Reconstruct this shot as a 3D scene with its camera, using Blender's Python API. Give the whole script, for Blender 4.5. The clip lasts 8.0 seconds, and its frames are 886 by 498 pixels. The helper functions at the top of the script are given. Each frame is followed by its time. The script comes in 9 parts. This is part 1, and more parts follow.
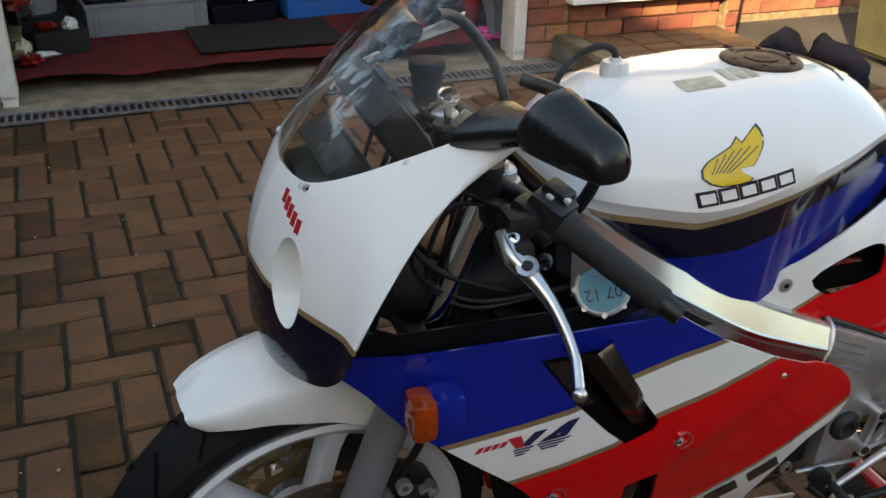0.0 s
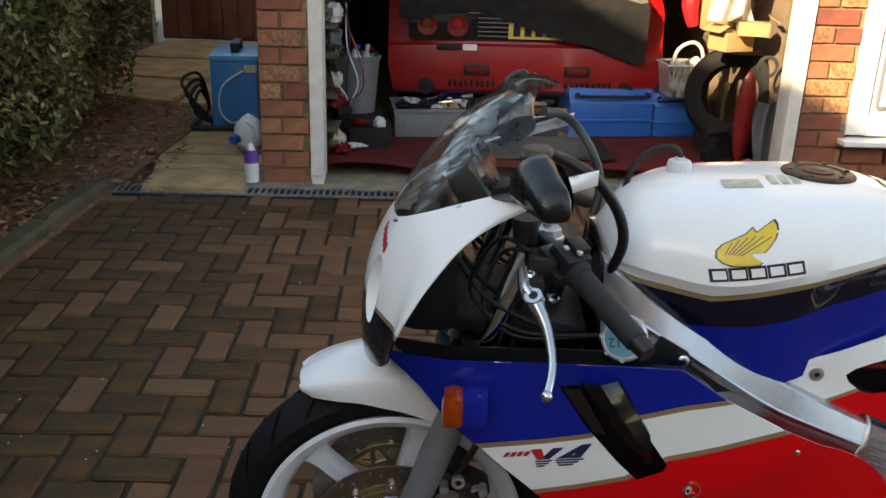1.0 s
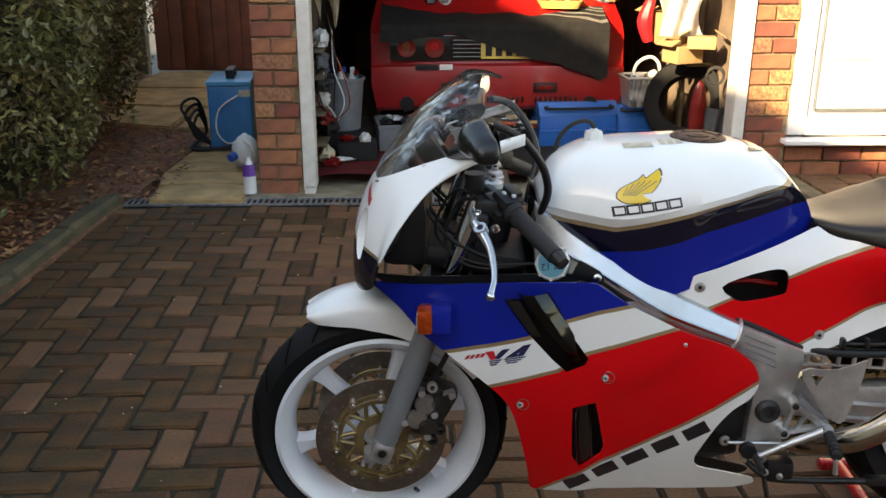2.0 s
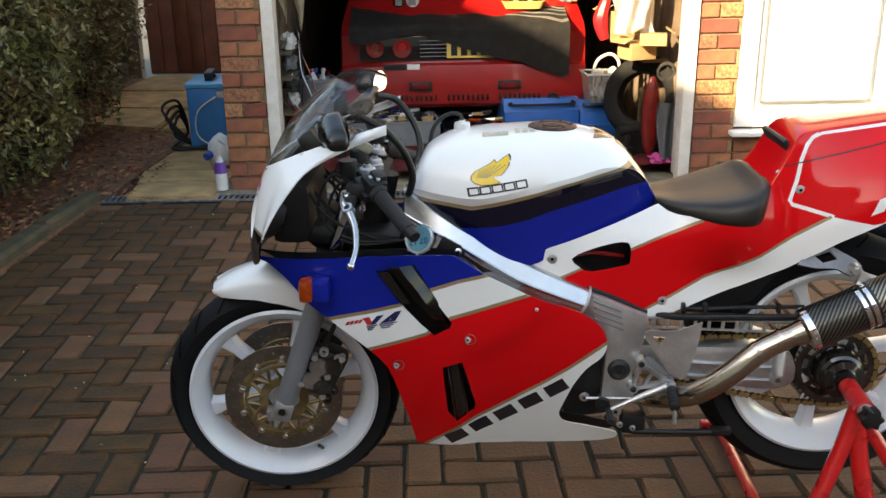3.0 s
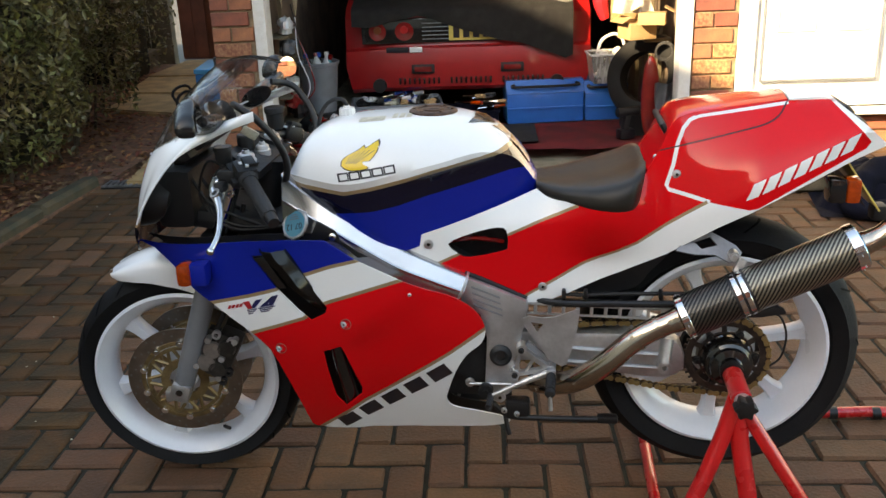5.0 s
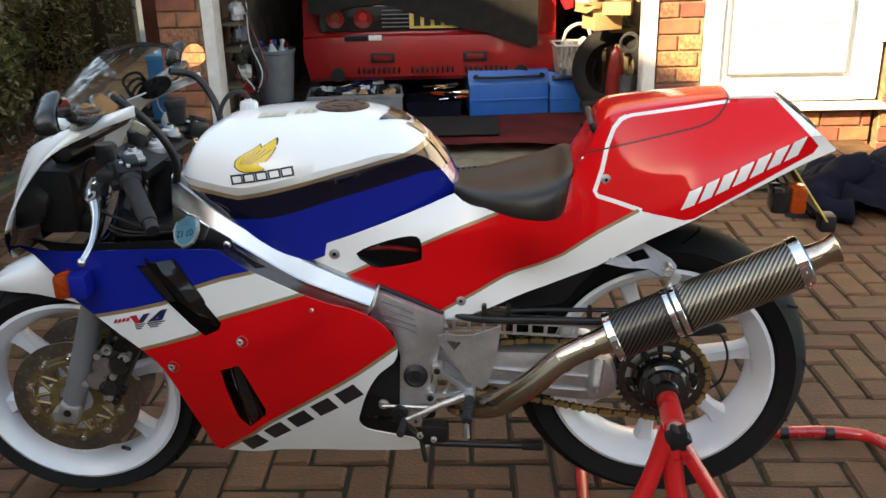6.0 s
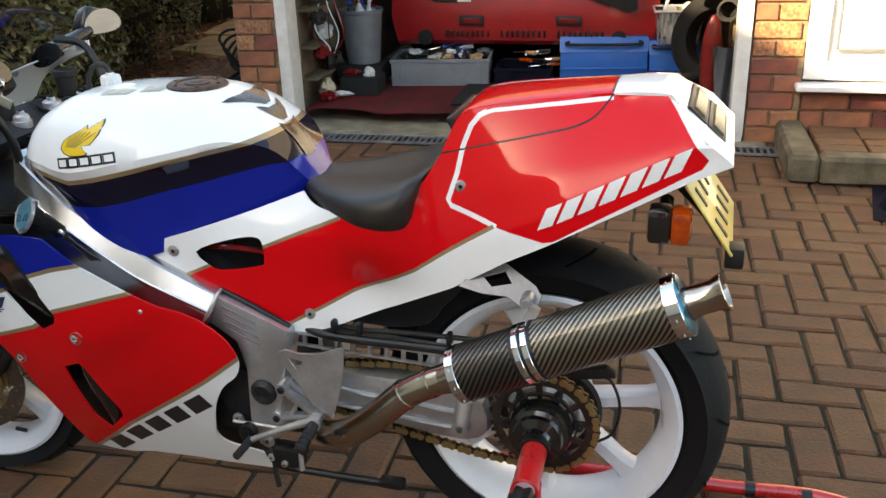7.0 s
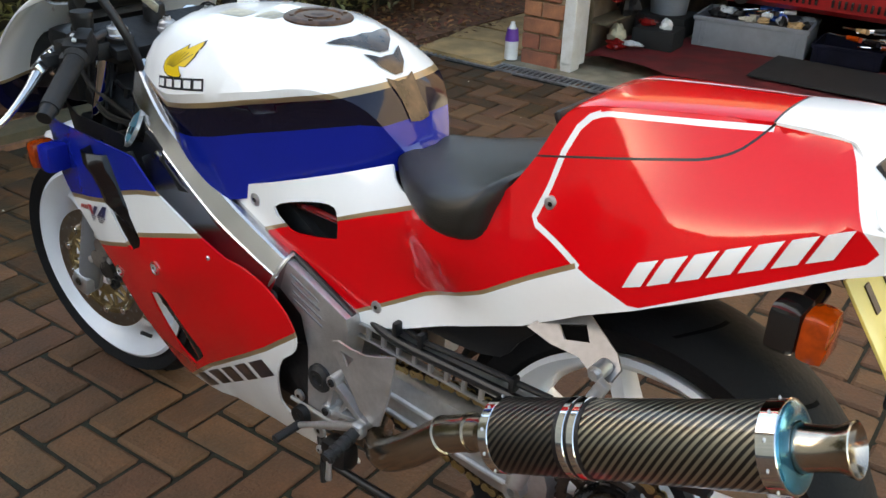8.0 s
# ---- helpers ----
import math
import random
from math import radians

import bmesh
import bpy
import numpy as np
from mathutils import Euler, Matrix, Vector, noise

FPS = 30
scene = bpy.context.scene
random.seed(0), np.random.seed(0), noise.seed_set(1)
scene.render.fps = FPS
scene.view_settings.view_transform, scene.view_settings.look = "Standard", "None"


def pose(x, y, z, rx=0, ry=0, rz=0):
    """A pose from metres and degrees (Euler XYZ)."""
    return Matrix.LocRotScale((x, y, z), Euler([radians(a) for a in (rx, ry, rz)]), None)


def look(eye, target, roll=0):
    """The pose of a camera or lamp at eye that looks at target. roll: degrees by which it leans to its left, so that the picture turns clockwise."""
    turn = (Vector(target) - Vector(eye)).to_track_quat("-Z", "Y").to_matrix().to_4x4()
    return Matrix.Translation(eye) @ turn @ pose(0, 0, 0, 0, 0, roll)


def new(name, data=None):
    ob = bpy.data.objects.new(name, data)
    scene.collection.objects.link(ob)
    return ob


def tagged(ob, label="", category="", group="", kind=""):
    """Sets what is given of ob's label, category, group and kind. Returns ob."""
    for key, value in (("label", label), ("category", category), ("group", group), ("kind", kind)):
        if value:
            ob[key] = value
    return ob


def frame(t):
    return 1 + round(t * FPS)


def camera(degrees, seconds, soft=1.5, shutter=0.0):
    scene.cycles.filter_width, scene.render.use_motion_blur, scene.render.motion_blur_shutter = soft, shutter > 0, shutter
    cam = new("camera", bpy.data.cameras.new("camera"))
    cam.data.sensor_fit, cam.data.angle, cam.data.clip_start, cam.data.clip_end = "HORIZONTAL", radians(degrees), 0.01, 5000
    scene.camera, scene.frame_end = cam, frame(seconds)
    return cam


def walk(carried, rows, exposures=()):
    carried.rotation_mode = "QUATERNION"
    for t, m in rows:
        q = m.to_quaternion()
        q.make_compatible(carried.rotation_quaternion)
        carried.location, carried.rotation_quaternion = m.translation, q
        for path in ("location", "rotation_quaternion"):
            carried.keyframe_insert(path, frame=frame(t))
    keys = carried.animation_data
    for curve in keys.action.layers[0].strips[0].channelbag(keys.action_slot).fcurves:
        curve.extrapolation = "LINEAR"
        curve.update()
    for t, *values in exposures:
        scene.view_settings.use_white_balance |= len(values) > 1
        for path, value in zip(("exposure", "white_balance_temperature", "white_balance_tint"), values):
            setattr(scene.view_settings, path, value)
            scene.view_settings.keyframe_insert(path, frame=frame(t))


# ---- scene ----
from mathutils.bvhtree import BVHTree

cam = camera(51.8, 8.0)
PATH = [
    (0, (-0.166, -1.04, 1.33), (0.424, 0.627, 0.396), 1.7),
    (0.5, (0.001, -1.156, 1.327), (0.342, 0.64, 0.514), 2.0),
    (1, (0.119, -1.427, 1.36), (0.057, 0.444, 0.656), 1.8),
    (1.2, (0.139, -1.535, 1.383), (0.054, 0.341, 0.695), 1.2),
    (2.3, (0.221, -2.007, 1.37), (0.189, -0.113, 0.729), 0.0),
    (2.5, (0.315, -2.071, 1.37), (0.233, -0.181, 0.723), -0.2),
    (3, (0.489, -2.136, 1.404), (0.413, -0.245, 0.757), -0.8),
    (3.5, (0.549, -2.093, 1.411), (0.575, -0.179, 0.828), -1.3),
    (4, (0.688, -2.079, 1.397), (0.597, -0.174, 0.793), -1.5),
    (4.5, (0.848, -2.101, 1.408), (0.616, -0.22, 0.77), -1.3),
    (4.7, (0.888, -2.111, 1.409), (0.666, -0.233, 0.757), -2.1),
    (5.8, (1.018, -1.992, 1.374), (0.794, -0.147, 0.635), -2.3),
    (6, (1.061, -1.893, 1.373), (0.875, -0.03, 0.668), -1.4),
    (6.5, (1.262, -1.688, 1.343), (1.043, 0.178, 0.659), -1.5),
    (7, (1.611, -1.501, 1.348), (1.059, 0.257, 0.571), -2.0),
    (7.5, (1.745, -1.266, 1.322), (1.007, 0.421, 0.54), 1.0),
    (8, (1.765, -1.041, 1.322), (0.659, 0.359, 0.419), 2.2),
]
EXPOSURES = [(0, 2.08, 8700, 8), (0.5, 2.04, 8700, 8), (1.0, 2.20, 8700, 8), (2.5, 2.48, 8700, 8), (3.5, 2.55, 8700, 8), (6, 2.52, 8700, 8), (7, 2.64, 8700, 8), (8, 2.74, 8700, 8)]
walk(cam, [(t, look(eye, target, roll)) for t, eye, target, roll in PATH], EXPOSURES)

# ---- daylight ----
SUN = Vector((0.60, 0.75, -0.47)).normalized()
world = bpy.data.worlds.new("daylight")
scene.world = world
world.use_nodes = True
wn = world.node_tree
sky = wn.nodes.new("ShaderNodeTexSky")
sky.sky_type = "NISHITA"
sky.sun_disc = False
sky.sun_elevation = math.asin(-SUN.z)
sky.sun_rotation = math.atan2(-SUN.x, -SUN.y)
wn.links.new(sky.outputs[0], wn.nodes["Background"].inputs[0])
wn.nodes["Background"].inputs[1].default_value = 0.12
sun = new("sun", bpy.data.lights.new("sun", "SUN"))
sun.data.energy, sun.data.angle, sun.data.color = 3.3, radians(0.6), (1.0, 0.85, 0.64)
sun.matrix_world = SUN.to_track_quat("-Z", "Y").to_matrix().to_4x4()


# ---- materials ----
def mat(name, base, rough=0.5, metal=0.0, coat=0.0, vary=0.12, scale=8.0, fine=120.0, bump=0.0, bump_scale=60.0, second=None, mix=0.5,
        per_piece=0.0, spec=0.5):
    """A surface with two scales of colour variation, roughness wear and relief."""
    m = bpy.data.materials.new(name)
    m.use_nodes = True
    nt = m.node_tree
    b = nt.nodes["Principled BSDF"]
    b.inputs["Metallic"].default_value = metal
    b.inputs["Coat Weight"].default_value = coat
    b.inputs["Coat Roughness"].default_value = 0.07
    b.inputs["Specular IOR Level"].default_value = spec
    tc = nt.nodes.new("ShaderNodeTexCoord")
    big = nt.nodes.new("ShaderNodeTexNoise")
    big.inputs["Scale"].default_value = scale
    big.inputs["Detail"].default_value = 5
    small = nt.nodes.new("ShaderNodeTexNoise")
    small.inputs["Scale"].default_value = fine
    small.inputs["Detail"].default_value = 3
    for n in (big, small):
        nt.links.new(tc.outputs["Object"], n.inputs["Vector"])
    ramp = nt.nodes.new("ShaderNodeValToRGB")
    second = second or tuple(c * (1 - mix) for c in base)
    ramp.color_ramp.elements[0].position, ramp.color_ramp.elements[1].position = 0.38, 0.66
    ramp.color_ramp.elements[0].color, ramp.color_ramp.elements[1].color = (*second, 1), (*base, 1)
    nt.links.new(big.outputs[0], ramp.inputs[0])
    lay = nt.nodes.new("ShaderNodeMix")
    lay.data_type = "RGBA"
    lay.inputs[0].default_value = min(1.0, vary * 4)
    lay.inputs[6].default_value = (*base, 1)
    nt.links.new(ramp.outputs[0], lay.inputs[7])
    hsv = nt.nodes.new("ShaderNodeHueSaturation")
    nt.links.new(lay.outputs[2], hsv.inputs["Color"])
    val = nt.nodes.new("ShaderNodeMapRange")
    val.inputs[3].default_value, val.inputs[4].default_value = 1 - vary, 1 + vary
    nt.links.new(small.outputs[0], val.inputs[0])
    last = val.outputs[0]
    if per_piece:
        info = nt.nodes.new("ShaderNodeObjectInfo")
        geo = nt.nodes.new("ShaderNodeNewGeometry")
        add = nt.nodes.new("ShaderNodeMath")
        add.operation = "ADD"
        nt.links.new(info.outputs["Random"], add.inputs[0])
        nt.links.new(geo.outputs["Random Per Island"], add.inputs[1])
        fr = nt.nodes.new("ShaderNodeMath")
        fr.operation = "FRACT"
        nt.links.new(add.outputs[0], fr.inputs[0])
        mr = nt.nodes.new("ShaderNodeMapRange")
        mr.inputs[3].default_value, mr.inputs[4].default_value = 1 - per_piece, 1 + per_piece
        nt.links.new(fr.outputs[0], mr.inputs[0])
        mul = nt.nodes.new("ShaderNodeMath")
        mul.operation = "MULTIPLY"
        nt.links.new(last, mul.inputs[0])
        nt.links.new(mr.outputs[0], mul.inputs[1])
        last = mul.outputs[0]
        hue = nt.nodes.new("ShaderNodeMapRange")
        hue.inputs[3].default_value, hue.inputs[4].default_value = 0.5 - 0.05 * per_piece, 0.5 + 0.05 * per_piece
        nt.links.new(fr.outputs[0], hue.inputs[0])
        nt.links.new(hue.outputs[0], hsv.inputs["Hue"])
    nt.links.new(last, hsv.inputs["Value"])
    nt.links.new(hsv.outputs[0], b.inputs["Base Color"])
    rr = nt.nodes.new("ShaderNodeMapRange")
    rr.inputs[3].default_value, rr.inputs[4].default_value = max(0.02, rough * 0.8), min(1, rough * 1.2)
    nt.links.new(big.outputs[0], rr.inputs[0])
    nt.links.new(rr.outputs[0], b.inputs["Roughness"])
    if bump:
        bt = nt.nodes.new("ShaderNodeTexNoise")
        bt.inputs["Scale"].default_value = bump_scale
        bt.inputs["Detail"].default_value = 6
        nt.links.new(tc.outputs["Object"], bt.inputs["Vector"])
        bp = nt.nodes.new("ShaderNodeBump")
        bp.inputs["Strength"].default_value = bump
        bp.inputs["Distance"].default_value = 0.004
        nt.links.new(bt.outputs[0], bp.inputs["Height"])
        nt.links.new(bp.outputs[0], b.inputs["Normal"])
    return m


def glass(name, tint, rough=0.02, haze=0.0):
    """Clear plastic or glass sheet: mostly see-through, with a real gloss on it."""
    m = bpy.data.materials.new(name)
    m.use_nodes = True
    nt = m.node_tree
    b = nt.nodes["Principled BSDF"]
    nt.nodes.remove(b)
    tr = nt.nodes.new("ShaderNodeBsdfTransparent")
    tr.inputs[0].default_value = (*tint, 1)
    gl = nt.nodes.new("ShaderNodeBsdfGlossy")
    gl.inputs["Roughness"].default_value = rough
    fr = nt.nodes.new("ShaderNodeFresnel")
    fr.inputs[0].default_value = 1.28
    mx = nt.nodes.new("ShaderNodeMixShader")
    nt.links.new(fr.outputs[0], mx.inputs[0])
    nt.links.new(tr.outputs[0], mx.inputs[1])
    nt.links.new(gl.outputs[0], mx.inputs[2])
    out = mx.outputs[0]
    if haze:
        tc = nt.nodes.new("ShaderNodeTexCoord")
        mp = nt.nodes.new("ShaderNodeMapping")
        mp.inputs["Scale"].default_value = (60, 60, 9)
        sn = nt.nodes.new("ShaderNodeTexNoise")
        sn.inputs["Scale"].default_value = 1.0
        sn.inputs["Detail"].default_value = 6
        mr = nt.nodes.new("ShaderNodeMapRange")
        mr.inputs[1].default_value, mr.inputs[2].default_value = 0.35, 0.75
        mr.inputs[3].default_value, mr.inputs[4].default_value = haze * 0.3, haze * 2.0
        df = nt.nodes.new("ShaderNodeBsdfDiffuse")
        df.inputs[0].default_value = (0.8, 0.8, 0.8, 1)
        m2 = nt.nodes.new("ShaderNodeMixShader")
        nt.links.new(tc.outputs["Object"], mp.inputs[0])
        nt.links.new(mp.outputs[0], sn.inputs["Vector"])
        nt.links.new(sn.outputs[0], mr.inputs[0])
        nt.links.new(mr.outputs[0], m2.inputs[0])
        nt.links.new(out, m2.inputs[1])
        nt.links.new(df.outputs[0], m2.inputs[2])
        out = m2.outputs[0]
    nt.links.new(out, nt.nodes["Material Output"].inputs[0])
    return m


def carbon_mat(name, dark, light, rough_dark, rough_light, lacquer):
    """Twill carbon cloth under clear lacquer, on a can whose axis is its local z."""
    m = mat(name, dark, 0.28, 0.0, lacquer, 0.1)
    nt = m.node_tree
    b = nt.nodes["Principled BSDF"]
    tc = nt.nodes.new("ShaderNodeTexCoord")
    sep = nt.nodes.new("ShaderNodeSeparateXYZ")
    nt.links.new(tc.outputs["Object"], sep.inputs[0])
    at = nt.nodes.new("ShaderNodeMath")
    at.operation = "ARCTAN2"
    nt.links.new(sep.outputs[1], at.inputs[0])
    nt.links.new(sep.outputs[0], at.inputs[1])

    def wave(za, aa):
        z = nt.nodes.new("ShaderNodeMath")
        z.operation = "MULTIPLY"
        z.inputs[1].default_value = za
        nt.links.new(sep.outputs[2], z.inputs[0])
        mad = nt.nodes.new("ShaderNodeMath")
        mad.operation = "MULTIPLY_ADD"
        mad.inputs[1].default_value = aa
        nt.links.new(at.outputs[0], mad.inputs[0])
        nt.links.new(z.outputs[0], mad.inputs[2])
        s = nt.nodes.new("ShaderNodeMath")
        s.operation = "SINE"
        nt.links.new(mad.outputs[0], s.inputs[0])
        return s.outputs[0]

    w = wave(560.0, 28.0)
    cr = nt.nodes.new("ShaderNodeValToRGB")
    cr.color_ramp.elements[0].color, cr.color_ramp.elements[1].color = (*dark, 1), (*light, 1)
    cr.color_ramp.elements[0].position, cr.color_ramp.elements[1].position = 0.35, 0.7
    mp = nt.nodes.new("ShaderNodeMapRange")
    mp.inputs[1].default_value = -1
    nt.links.new(w, mp.inputs[0])
    nt.links.new(mp.outputs[0], cr.inputs[0])
    nt.links.new(cr.outputs[0], b.inputs["Base Color"])
    rg = nt.nodes.new("ShaderNodeMapRange")
    rg.inputs[1].default_value, rg.inputs[3].default_value, rg.inputs[4].default_value = -1, rough_dark, rough_light
    nt.links.new(w, rg.inputs[0])
    nt.links.new(rg.outputs[0], b.inputs["Roughness"])
    b.inputs["Metallic"].default_value = 0.9
    bp = nt.nodes.new("ShaderNodeBump")
    bp.inputs["Strength"].default_value = 0.45
    bp.inputs["Distance"].default_value = 0.0012
    nt.links.new(w, bp.inputs["Height"])
    nt.links.new(bp.outputs[0], b.inputs["Normal"])
    return m


M_WHITE = mat("white_paint", (0.84, 0.85, 0.84), 0.25, 0, 0.8, 0.015, 4, spec=0.05)
M_RED = mat("red_paint", (0.74, 0.004, 0.009), 0.25, 0, 0.7, 0.03, 4, spec=0.05)
M_BLUE = mat("blue_paint", (0.002, 0.015, 0.28), 0.25, 0, 0.7, 0.03, 4, spec=0.05)
M_NAVY = mat("navy_paint", (0.006, 0.006, 0.018), 0.25, 0, 0.8, 0.03, 4, spec=0.05)
M_GOLDLINE = mat("gold_pinstripe", (0.36, 0.25, 0.13), 0.35, 0.3, 0.8, 0.03)
M_BLACK = mat("black_plastic", (0.008, 0.008, 0.009), 0.45, 0, 0, 0.2, 20, bump=0.15, bump_scale=300)
M_GLOSSBLACK = mat("gloss_black", (0.010, 0.009, 0.009), 0.15, 0, 0.8, 0.05)
M_SATINBLACK = mat("satin_black_shell", (0.010, 0.010, 0.011), 0.27, 0, 0, 0.1, 20, bump=0.05, bump_scale=300)
M_DARK = mat("engine_dark", (0.022, 0.022, 0.023), 0.5, 0.3, 0, 0.3, 25, bump=0.3, bump_scale=90)
M_RUBBER = mat("tyre_rubber", (0.007, 0.007, 0.008), 0.72, 0, 0, 0.2, 12, bump=0.25, bump_scale=120, spec=0.25)
M_TREAD = mat("groove_shade", (0.003, 0.003, 0.003), 0.95, 0, 0, 0.1, spec=0.08)
M_GRIP = mat("grip_rubber", (0.018, 0.018, 0.019), 0.6, 0, 0, 0.2, 40, bump=0.6, bump_scale=500)
M_RIM = mat("white_rim_paint", (0.74, 0.76, 0.80), 0.3, 0, 0.5, 0.03, 10)
M_ALU = mat("brushed_aluminium", (0.70, 0.71, 0.72), 0.24, 1, 0, 0.06, 20, 300)
M_BEAM = mat("polished_frame_alloy", (0.58, 0.58, 0.59), 0.25, 1, 0, 0.06, 20, 300)
M_CASTALU = mat("cast_aluminium", (0.68, 0.68, 0.68), 0.34, 0.82, 0, 0.14, 14, bump=0.2, bump_scale=400)
M_CHROME = mat("chrome", (0.82, 0.82, 0.82), 0.07, 1, 0, 0.02)
M_STEEL = mat("stainless_steel", (0.56, 0.50, 0.43), 0.18, 1, 0, 0.1, 9, second=(0.36, 0.25, 0.15))
M_FORK = mat("grey_fork_paint", (0.25, 0.26, 0.28), 0.38, 0.4, 0.2, 0.05)
M_DISC = mat("brake_disc_steel", (0.27, 0.222, 0.180), 0.30, 0.9, 0, 0.1, 30, 400)
M_GOLD = mat("gold_anodised", (0.33, 0.235, 0.11), 0.45, 0.7, 0, 0.2, 25)
M_CHAIN = mat("gold_chain", (0.40, 0.29, 0.13), 0.38, 0.75, 0, 0.08, 60)
M_CHAINDARK = mat("greasy_chain", (0.085, 0.058, 0.030), 0.45, 0.7, 0, 0.2, 60)
M_RUST = mat("worn_sprocket", (0.085, 0.062, 0.050), 0.5, 0.6, 0, 0.25, 40)
M_SEAT = mat("black_vinyl", (0.026, 0.022, 0.018), 0.32, 0, 0, 0.15, 10, bump=0.2, bump_scale=500, spec=0.35)
M_CARBON = carbon_mat("carbon_fibre", (0.030, 0.028, 0.024), (0.30, 0.27, 0.205), 0.36, 0.42, 0.7)
M_MATTCARBON = carbon_mat("dull_carbon_fibre", (0.016, 0.016, 0.016), (0.11, 0.10, 0.085), 0.45, 0.40, 0.35)
M_SCREEN = glass("clear_acrylic", (0.965, 0.97, 0.975), 0.02, haze=0.010)
M_MIRROR = mat("mirror_glass", (0.9, 0.9, 0.9), 0.02, 1, 0, 0.0)
M_AMBER = mat("amber_lens", (0.42, 0.048, 0.004), 0.15, 0, 0.8, 0.15, 60)
M_LETTER = mat("white_decal", (0.82, 0.82, 0.80), 0.3, 0, 0.8, 0.01)
M_INK = mat("black_decal", (0.012, 0.012, 0.02), 0.3, 0, 0.8, 0.02)
M_YELLOW = mat("yellow_decal", (0.80, 0.53, 0.02), 0.35, 0, 0.3, 0.05, 30)
M_DECALRED = mat("red_decal", (0.55, 0.02, 0.03), 0.3, 0, 0.8, 0.02)
M_DECALBLUE = mat("dark_blue_decal", (0.012, 0.016, 0.085), 0.3, 0, 0.8, 0.02)
M_BRONZE = mat("bronze_smoked_decal", (0.085, 0.052, 0.034), 0.28, 0.35, 0.5, 0.35, 35, second=(0.022, 0.015, 0.011))
M_CAPBRONZE = mat("dark_bronze_cap", (0.13, 0.070, 0.042), 0.5, 0.6, 0, 0.3, 60, second=(0.06, 0.032, 0.022))
M_PLATE = mat("yellow_number_plate", (0.74, 0.56, 0.14), 0.35, 0, 0.4, 0.05)
M_STANDRED = mat("red_stand_enamel", (0.62, 0.012, 0.015), 0.28, 0, 0.8, 0.06, 15)
M_LABEL = mat("faded_label", (0.55, 0.52, 0.40), 0.5, 0, 0, 0.15, 60)
M_CYAN = mat("blue_paper", (0.09, 0.33, 0.42), 0.5, 0, 0.3, 0.06, 40)
M_TITAN = mat("heat_blued_cap", (0.04, 0.30, 0.42), 0.2, 0.7, 0.5, 0.2, 30)

M_PAVER = mat("paver_clay", (0.148, 0.067, 0.029), 0.78, 0, 0, 0.32, 9, 160, 1.1, 90, second=(0.100, 0.049, 0.021), per_piece=0.13)
# darker clay: algae and the hedge side's shade in one colour
M_PAVERALGAESHADE = mat("paver_clay_with_algae", (0.092, 0.039, 0.010), 0.86, 0, 0, 0.36, 9, 160, 1.0, 90, second=(0.038, 0.021, 0.005), per_piece=0.13)
M_JOINT = mat("mossy_joint_sand", (0.014, 0.009, 0.0035), 0.95, 0, 0, 0.3, 20, 200, 0.6, 150, second=(0.016, 0.018, 0.007))
M_BRICK = mat("red_facing_brick", (0.35, 0.120, 0.066), 0.85, 0, 0, 0.24, 14, 220, 0.8, 120, second=(0.21, 0.078, 0.048), per_piece=0.25)
M_BRICKBUFF = mat("rough_mottled_brick", (0.44, 0.22, 0.11), 0.9, 0, 0, 0.3, 60, 240, 1.0, 150, second=(0.24, 0.09, 0.05), per_piece=0.2)
M_MORTAR = mat("sand_mortar", (0.34, 0.24, 0.14), 0.95, 0, 0, 0.2, 30, 260, 0.6, 200)
M_UPVC = mat("white_upvc", (0.80, 0.80, 0.79), 0.3, 0, 0.2, 0.015, 3)
M_JAMB = mat("weathered_white_paint", (0.78, 0.77, 0.74), 0.55, 0, 0, 0.1, 14, 120, 0.25, 60, second=(0.52, 0.47, 0.38))
M_STEPCONC = mat("grimy_step_concrete", (0.17, 0.135, 0.085), 0.92, 0, 0, 0.3, 10, 160, 0.8, 110, second=(0.075, 0.062, 0.036))
M_CONC = mat("concrete", (0.27, 0.235, 0.17), 0.9, 0, 0, 0.2, 10, 160, 0.6, 110, second=(0.13, 0.115, 0.075))
M_KERB = mat("mossy_kerb", (0.105, 0.080, 0.045), 0.9, 0, 0, 0.25, 10, 160, 0.6, 110, second=(0.05, 0.05, 0.03))
M_SLAB = mat("sandstone_slab", (0.50, 0.325, 0.15), 0.9, 0, 0, 0.2, 7, 140, 0.6, 80, second=(0.26, 0.18, 0.085))
M_DRAIN = mat("galvanised_grate", (0.33, 0.34, 0.35), 0.5, 0.7, 0, 0.2, 30)
M_SOIL = mat("leaf_litter_soil", (0.26, 0.12, 0.065), 0.95, 0, 0, 0.4, 18, 220, 1.0, 60, second=(0.11, 0.06, 0.035))
M_CARPET = mat("red_carpet", (0.30, 0.035, 0.04), 0.95, 0, 0, 0.25, 6, 300, 0.6, 300, second=(0.17, 0.03, 0.03))
M_MAT = mat("black_floor_mat", (0.012, 0.012, 0.012), 0.9, 0, 0, 0.2, 10, 300, 0.5, 300)
M_INTERIOR = mat("dusty_dark_blockwork", (0.22, 0.16, 0.115), 0.95, 0, 0, 0.25, 5, 90, 0.5, 40)
M_WOODGATE = mat("brown_stained_timber", (0.20, 0.062, 0.033), 0.7, 0, 0, 0.2, 5, 90, 0.4, 50)
M_POST = mat("grey_weathered_timber", (0.18, 0.14, 0.085), 0.85, 0, 0, 0.2, 7, 90, 0.5, 60)
M_TOOLBLUE = mat("blue_plastic_box", (0.012, 0.13, 0.48), 0.35, 0, 0.3, 0.05, 10)
